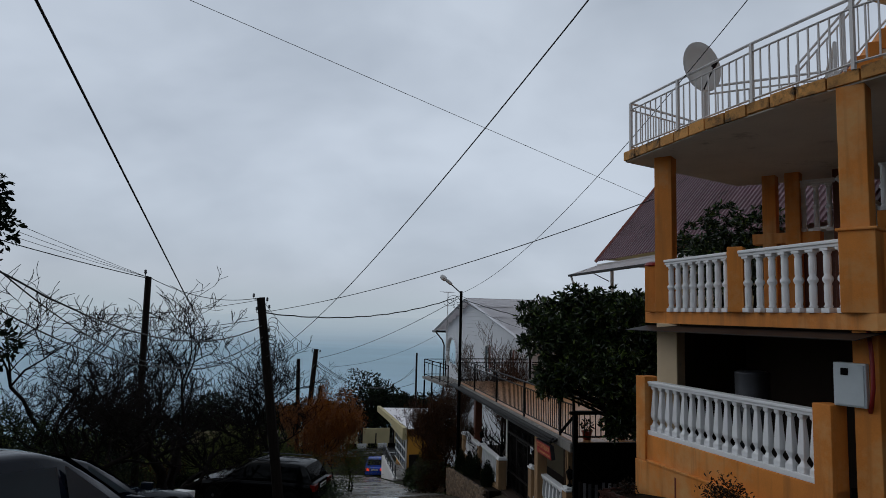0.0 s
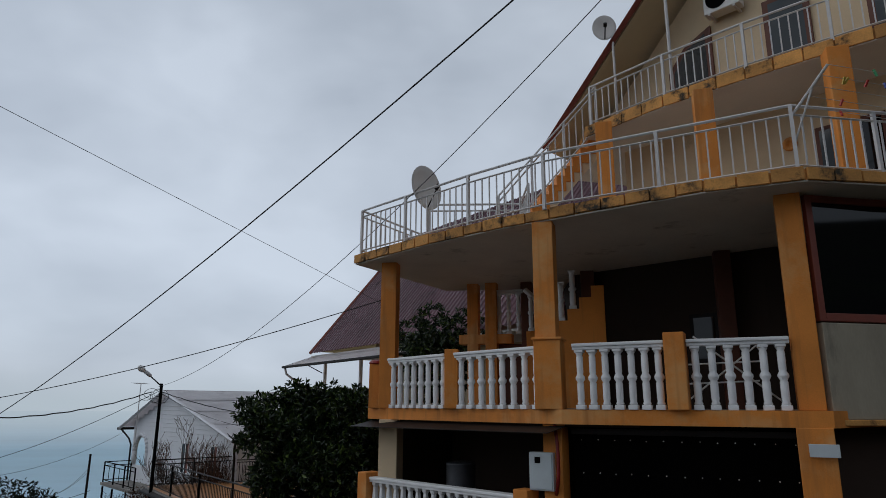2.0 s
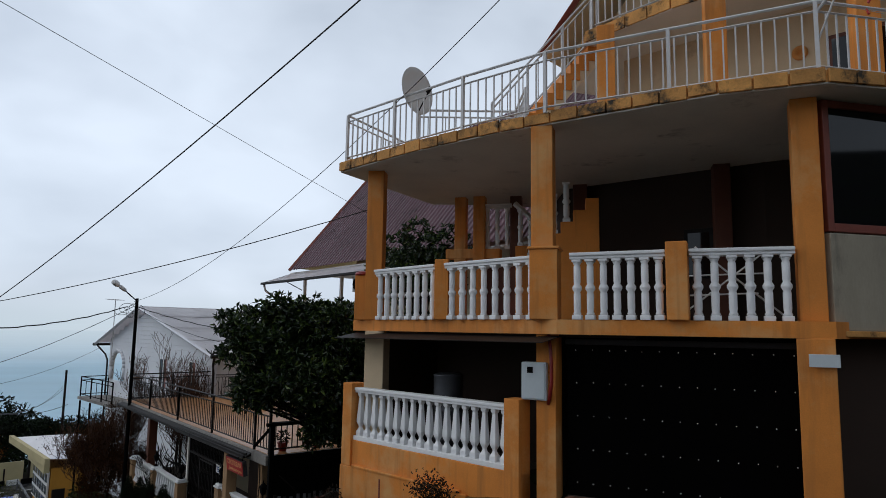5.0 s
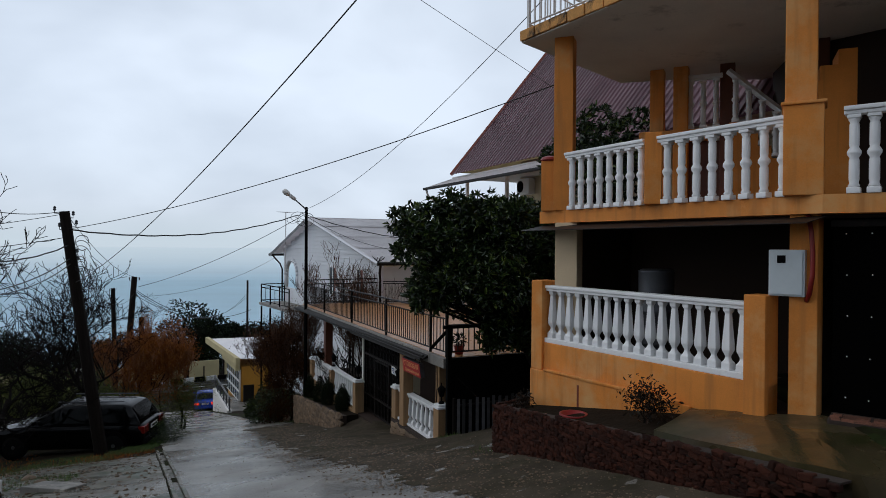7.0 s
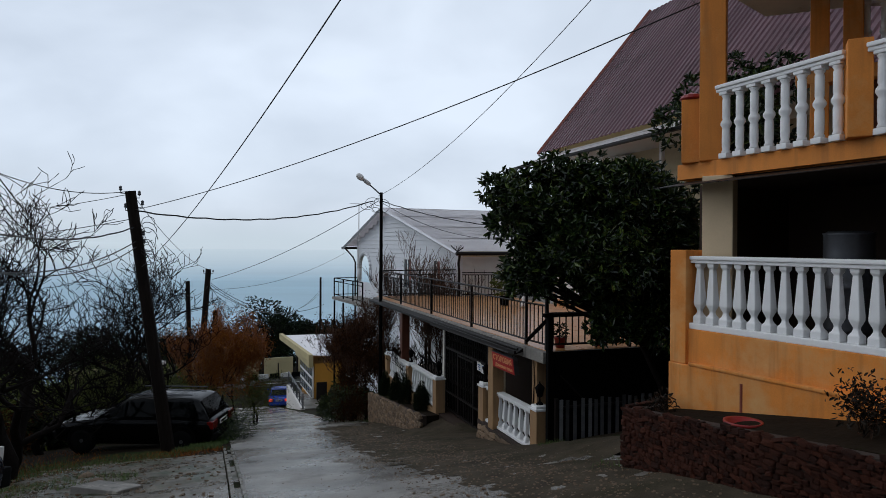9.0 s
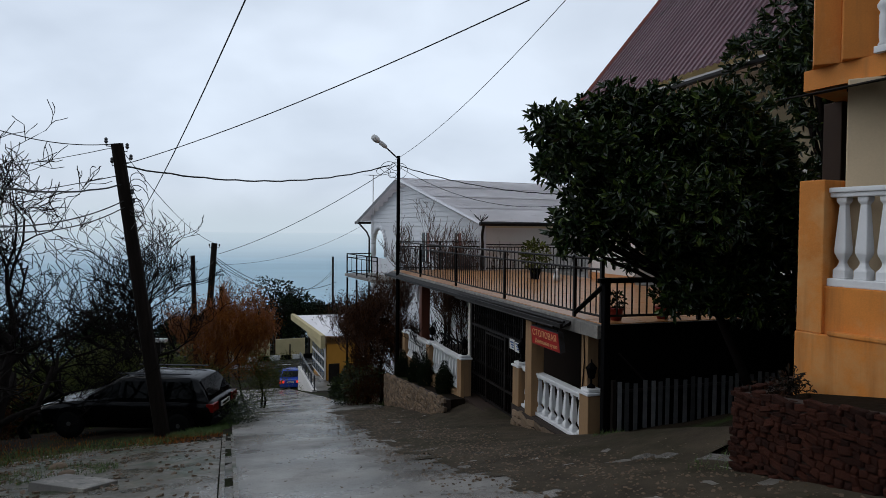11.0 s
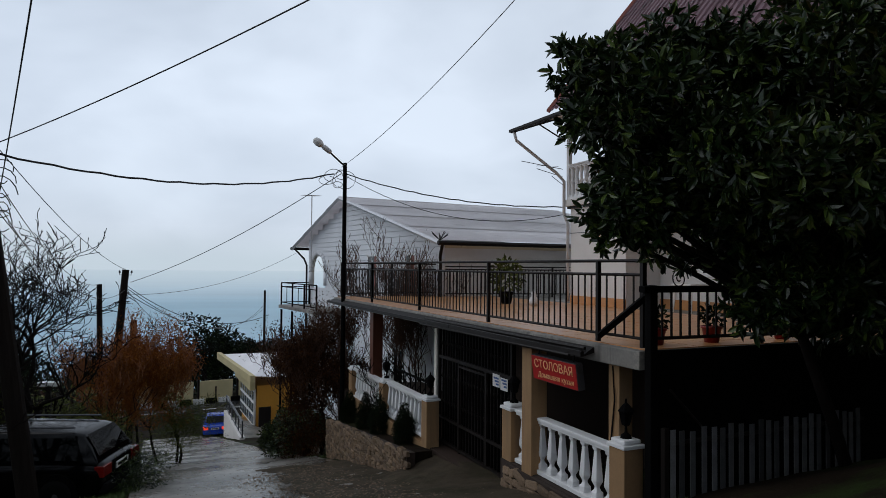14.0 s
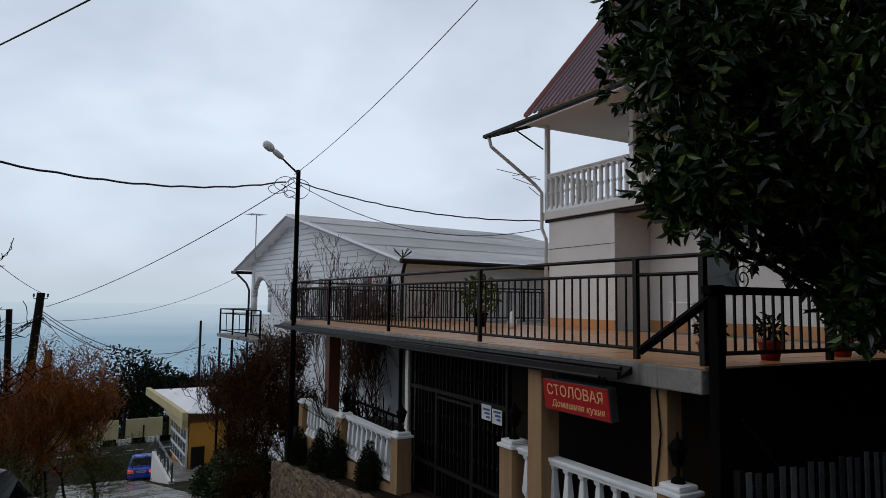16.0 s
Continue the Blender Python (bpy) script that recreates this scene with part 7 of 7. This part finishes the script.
alone("parking_pad", sheet("parking_pad", steps(5.0, 13.2, 30), steps(-6.5, -1.22, 16), 0.02, 0.05), "pad", "cracked concrete parking pad with moss", "pavement", kind="structure", smooth=True)
bm = BM()
c_ = (-5.85, 6.9)
box(bm, -0.42, 0.42, -0.3, 0.3, -0.06, 0.075, pose(c_[0], c_[1], ground_z(*c_) + 0.02, -10, 0, -12), 0.012)
alone("concrete_cover", bm, "slab_edge", "pale concrete drain cover lying on the pad", "cover")
rng = random.Random(9)


def tufts(name, spots, n, size, material, label):
    bm = BM()
    for _ in range(n):
        x, y, r = rng.choice(spots)
        a, q = rng.uniform(0, 6.28), r * math.sqrt(rng.random())
        px, py = x + q * math.cos(a), y + q * math.sin(a)
        z = ground_z(px, py) + 0.0
        d = Vector((rng.gauss(0, 0.5), rng.gauss(0, 0.5), 1)).normalized() * size * rng.uniform(0.5, 1.4)
        sd = Vector((d.y, -d.x, 0.001)).normalized() * size * 0.06
        b = Vector((px, py, z))
        bm.faces.new([bm.verts.new(p) for p in (b - sd, b + sd, b + d * 0.6 + Vector((d.x, d.y, 0)) * 0.1, )])
        bm.faces.new([bm.verts.new(p) for p in (b + sd * 1.2, b + sd * 2.4, b + d)])
    return alone(name, bm, material, label, "grass", kind="stuff")


tufts("grass", [(-7.0, 13.2, 0.6), (-7.0, 14.0, 0.5), (-7.1, 14.8, 0.5), (-7.8, 11.6, 1.0), (-8.8, 10.6, 1.0), (-9.9, 9.4, 1.2), (-7.0, 8.2, 0.9), (-8.2, 7.4, 0.9), (-7.4, 16.0, 0.5), (-10.5, 11, 1.4)], 9000, 0.11, "grass", "tufts of wet green grass on the verge")
tufts("dry_litter", [(-8.5, 11.2, 1.6), (-10.5, 10.4, 1.8), (-7.0, 12.4, 1.0), (-9, 8.2, 1.4), (-12, 13, 2.5)], 5000, 0.08, "leaf_rust", "fallen brown leaves and stalks")
tufts("weeds", [(2.2, 5.3, 0.4), (1.6, 5.0, 0.3), (1.25, 8.3, 0.25), (0.2, 11.4, 0.15), (-3.9, 20.0, 0.5), (-4.2, 22.0, 0.7), (-4.9, 25.0, 0.8)], 1500, 0.10, "grass", "weeds along the foot of walls")
for i, (x, y, r) in enumerate(((-4.3, 22.2, 0.3), (-4.8, 24.3, 0.38), (-5.6, 26.0, 0.32), (-4.1, 20.9, 0.22), (-6.3, 27.6, 0.3), (-7.2, 8.6, 0.14), (-6.6, 7.9, 0.12))):
    bm = BM()
    bmesh.ops.create_icosphere(bm, subdivisions=2, radius=r)
    for v in bm.verts:
        v.co *= 1 + 0.35 * noise.noise(v.co * 4 + Vector((i, 0, 0)))
        v.co.z *= 0.6
    bmesh.ops.transform(bm, matrix=Matrix.Translation((x, y, ground_z(x, y) + r * 0.2)), verts=bm.verts[:])
    alone("boulder", bm, "stone_tan", "rough pale stone at the edge of the lane", "stone", "verge stones")


def rough_stone(seed):
    """A squared rubble stone about one unit long, half high."""
    rg = random.Random(seed)
    bm = BM()
    box(bm, -0.5, 0.5, -0.5, 0.5, -0.5, 0.5)
    for v in bm.verts:
        v.co += Vector((rg.uniform(-0.1, 0.1), rg.uniform(-0.12, 0.12), rg.uniform(-0.1, 0.1)))
    bmesh.ops.bevel(bm, geom=bm.edges[:], offset=0.12, segments=1, affect="EDGES")
    return bm


def stone_wall(parent, a, b, low, top, depth, size, material, outward=-1):
    """Rubble stones in uneven courses on a mortar core, along a-b; low and top are heights as functions of the share along."""
    L, m = span(a, b), along(a, b)
    meshes = [mesh_of("stone", rough_stone(400 + i), material) for i in range(6)]
    n = max(4, int(L / 0.3))
    bm = BM()
    xs = steps(0, L, n)
    rings = [[bm.verts.new(m @ Vector(p)) for p in ((x, outward * depth * 0.8, low(x / L)), (x, outward * depth * 0.8, top(x / L) - 0.02), (x, -outward * depth * 0.4, top(x / L) - 0.02), (x, -outward * depth * 0.4, low(x / L)))] for x in xs]
    for r0, r1 in zip(rings, rings[1:]):
        for k in range(4):
            bm.faces.new((r0[k], r0[(k + 1) % 4], r1[(k + 1) % 4], r1[k]))
    bm.faces.new(rings[0])
    bm.faces.new(rings[-1][::-1])
    bmesh.ops.recalc_face_normals(bm, faces=bm.faces[:])
    core = part("core", bm, "mortar", parent, "mortar core")
    rg, row, z = random.Random(int(L * 100)), 0, min(low(0), low(1))
    zmax = max(top(0), top(1))
    while z < zmax:
        h = size * rg.uniform(0.45, 0.85)
        x = -rg.uniform(0, size * 0.5)
        while x < L:
            w = size * rg.uniform(0.5, 1.7)
            k = min(1, max(0, (x + w / 2) / L))
            if low(k) - 0.05 < z + h / 2 < top(k) and x + w / 2 < L:
                link("stone", rg.choice(meshes), core, m=m @ pose(x + w / 2, outward * depth * 0.72, z + h / 2, rg.uniform(-10, 10), rg.uniform(-20, 20), rg.choice((0, 180))) @ Matrix.Diagonal((w * 0.98, depth * rg.uniform(0.5, 0.8), h * 0.97, 1)))
            x += w
        z += h
        row += 1


planter = thing("stone_planter", (2.2, 2.8, 0.1), "red-brown rubble stone planter in front of the orange wall", "planter")
PLN = [(1.72, 4.72), (3.62, -0.28)]
stone_wall(planter, PLN[0], PLN[1], lambda k: -0.55 + 0.5 * k + 0.9 * k * k, lambda k: 0.27 + 0.68 * k - 0.06 * k * k, 0.12, 0.085, "stone_red")
stone_wall(planter, (2.35, 5.1), PLN[0], lambda k: -0.6, lambda k: 0.25, 0.12, 0.085, "stone_red")
bm = BM()
prism(bm, [(1.85, 4.6), (2.92, 1.78), (3.55, 2.3), (2.3, 4.72)], -0.5, [0.22, 0.64, 0.72, 0.26])
part("soil", bm, "soil", planter, "damp soil and leaf litter")
bm = BM()
prism(bm, [(2.9, 1.75), (3.68, -0.25), (5.0, -2.2), (6.4, -3.2), (7.2, -1.0), (4.5, 1.3), (4.1, 1.6), (3.6, 2.36)], -0.2, [0.70, 0.92, 1.01, 1.03, 1.0, 0.95, 0.91, 0.77])
bmesh.ops.triangulate(bm, faces=bm.faces[:])
bmesh.ops.subdivide_edges(bm, edges=bm.edges[:], cuts=7, use_grid_fill=True)
for v in bm.verts:
    if v.co.z > 0.5:
        v.co.z += 0.018 * noise.noise(v.co * 2.1) + 0.008 * noise.noise(v.co * 7.0)
alone("gate_apron", bm, "moss", "mossy wet concrete apron in front of the gate", "pavement", kind="structure")
stone_pl = thing("stone_planter", tp(-0.3, 9, -3), "tan rubble stone planter wall below the white fence", "planter")
stone_wall(stone_pl, t2(-0.4, 11.75), t2(-0.42, 5.7), lambda k: -4.6 + 1.9 * k, lambda k: -2.95 + 0.68 * k, 0.14, 0.13, "stone_tan")
bm = BM()
prism(bm, [(-0.32, 5.8), (0.02, 5.8), (0.02, 11.7), (-0.32, 11.7)], -4.5, [-2.32, -2.32, -3.0, -3.0], T)
part("soil", bm, "soil", stone_pl)
stone_wall(fence, t2(0.02, 2.85), t2(0.02, 0.5), lambda k: -2.35 + 0.5 * k, lambda k: -1.72, 0.1, 0.2, "stone_tan")
# concrete hump before the gate
bm = BM()
rows_ = []
for i in range(25):
    row = []
    for j in range(15):
        v, u = -1.25 + 1.7 * j / 14, 2.9 + 3.3 * i / 24
        p = tp(v, u)
        k = max(0.0, min(1.0, (v + 1.15) / 1.35)) ** 1.2 * max(0.0, min(1.0, (6.25 - u) / 0.35, (u - 2.85) / 0.9))
        g = ground_z(p.x, p.y) + 0.035
        row.append(bm.verts.new((p.x, p.y, g + k * max(0.0, -2.27 - 0.04 * (u - 3) - g) + 0.03 * noise.noise((v * 3, u * 3, 2)) - (0.06 if k == 0 else 0))))
    rows_.append(row)
for r0, r1 in zip(rows_, rows_[1:]):
    for j in range(14):
        bm.faces.new((r0[j], r0[j + 1], r1[j + 1], r1[j]))
bmesh.ops.recalc_face_normals(bm, faces=bm.faces[:])
alone("gate_ramp", bm, GRAVEL, "lump of concrete ramp before the iron gate", "ramp", kind="structure")
# rose bush and bowls in the planter
for x, y, z, h, n, lab in ((2.98, 2.3, 0.5, 0.9, 800, "dark leafed rose bush in the planter"), (2.0, 4.55, 0.15, 0.5, 260, "small rose bush in the planter corner")):
    bare_tree((x, y, z - 0.03), h * 0.95, int(x * 100), lab, 0.75, 4, 0.013, "twig", ("leaf_rose", n, 0.05), name="rose_bush", up=0.45, thin=0.003)
bowl = thing("flower_bowl", (2.45, 3.35, 0.38), "round terracotta bowl in the stone planter", "bowl")
bm = BM()
lathe(bm, [(0.11, 0), (0.17, 0.09), (0.185, 0.10), (0.185, 0.125), (0.16, 0.12), (0.11, 0.04)], 20, Matrix.Translation((2.47, 3.35, 0.35)))
part("bowl", bm, "red_pipe", bowl, smooth=True)
bm = BM()
lathe(bm, [(0.15, 0), (0.16, 0.02), (0.01, 0.02)], 20, Matrix.Translation((2.3, 3.72, 0.33)))
alone("saucer", bm, "terracotta", "brown terracotta saucer in the planter", "saucer")
# red cloth on the balcony end post
bm = BM()
lathe(bm, [(0.13, 0), (0.15, 0.02), (0.12, 0.06), (0.05, 0.085)], 14, Matrix.Translation((2.53, 5.03, FLOOR + 0.78)))
alone("post_cap", bm, "red_pipe", "red domed cap on the balcony end post", "cap")
# drying rack on the balcony
rack = thing("drying_rack", (6.3, 0.9, FLOOR), "white folding laundry rack on the balcony", "drying rack")
for i, (a, b) in enumerate((((5.9, 0.75, 3.25), (7.0, 0.35, 4.15)), ((5.9, 0.35, 4.15), (7.0, 0.0, 3.25)), ((5.8, 0.9, 4.1), (6.9, 0.5, 4.1)), ((5.8, 0.6, 4.12), (6.9, 0.2, 4.12)), ((5.9, 0.75, 3.55), (6.9, 0.4, 3.6)), ((5.9, 0.6, 3.8), (6.9, 0.25, 3.85)))):
    bm = BM()
    tube(bm, [a, b], 0.012, 6)
    part("tube", bm, "plastic_white", rack)
# litter on the lane
bm = BM()
rng = random.Random(31)
for _ in range(3600):
    s, w = rng.uniform(-5, 18), rng.triangular(-1.0, 4.2, 3.2)
    x, y = to_xy(s, w)
    q, t_ = rng.uniform(0.008, 0.03), rng.uniform(0, 6.28)
    z = ground_z(x, y) + 0.03 + 0.035 * noise.noise((x * 0.9, y * 0.9, 3.1)) + 0.0175 * noise.noise((x * 2.7, y * 2.7, 8.1)) + 0.006
    d, e = Vector((math.cos(t_), math.sin(t_), rng.uniform(-0.2, 0.3))) * q, Vector((-math.sin(t_), math.cos(t_), rng.uniform(-0.2, 0.3))) * q * 0.5
    c = Vector((x, y, z))
    bm.faces.new([bm.verts.new(p) for p in (c - d, c - e, c + d, c + e)])
alone("leaf_litter", bm, "litter", "wet leaves and grit scattered on the lane", "litter", kind="stuff")
bm = BM()
for _ in range(4200):
    s, w = rng.uniform(-4, 17), rng.triangular(0.7, 3.4, 2.6)
    x, y = to_xy(s, w)
    r = rng.uniform(0.005, 0.02)
    z = ground_z(x, y) + 0.034 + 0.035 * noise.noise((x * 0.9, y * 0.9, 3.1)) + 0.0175 * noise.noise((x * 2.7, y * 2.7, 8.1))
    box(bm, -r, r, -r * 0.7, r * 0.7, -r * 0.4, r * 0.5, pose(x, y, z, rng.uniform(-20, 20), rng.uniform(-20, 20), rng.uniform(0, 180)))
alone("pebbles", bm, "stone_tan", "loose gravel washed down the lane", "gravel", kind="stuff")
bm = BM()
for _ in range(900):
    s, w = rng.uniform(5, 13.5), rng.uniform(-6.3, -1.3)
    x, y = to_xy(s, w)
    r = rng.uniform(0.008, 0.035)
    z = ground_z(x, y) + 0.02 + 0.05 * noise.noise((x * 0.9, y * 0.9, 3.1)) + 0.025 * noise.noise((x * 2.7, y * 2.7, 8.1))
    box(bm, -r, r, -r * 0.7, r * 0.7, -r * 0.4, r * 0.5, pose(x, y, z, rng.uniform(-20, 20), rng.uniform(-20, 20), rng.uniform(0, 180)))
alone("rubble", bm, "stone_tan", "small stones scattered on the parking pad", "stones", kind="stuff")
# small signboard on the slope
board = thing("signboard", (-12.4, 22.5, -6), "small pale-topped signboard on a dark post", "signboard")
bm = BM()
box(bm, -12.47, -12.33, 22.45, 22.55, -6.2, -2.6)
part("post", bm, "metal_dark", board)
bm = BM()
box(bm, -12.7, -12.1, 22.4, 22.6, -2.6, -2.48)
part("top", bm, "plastic_white", board)
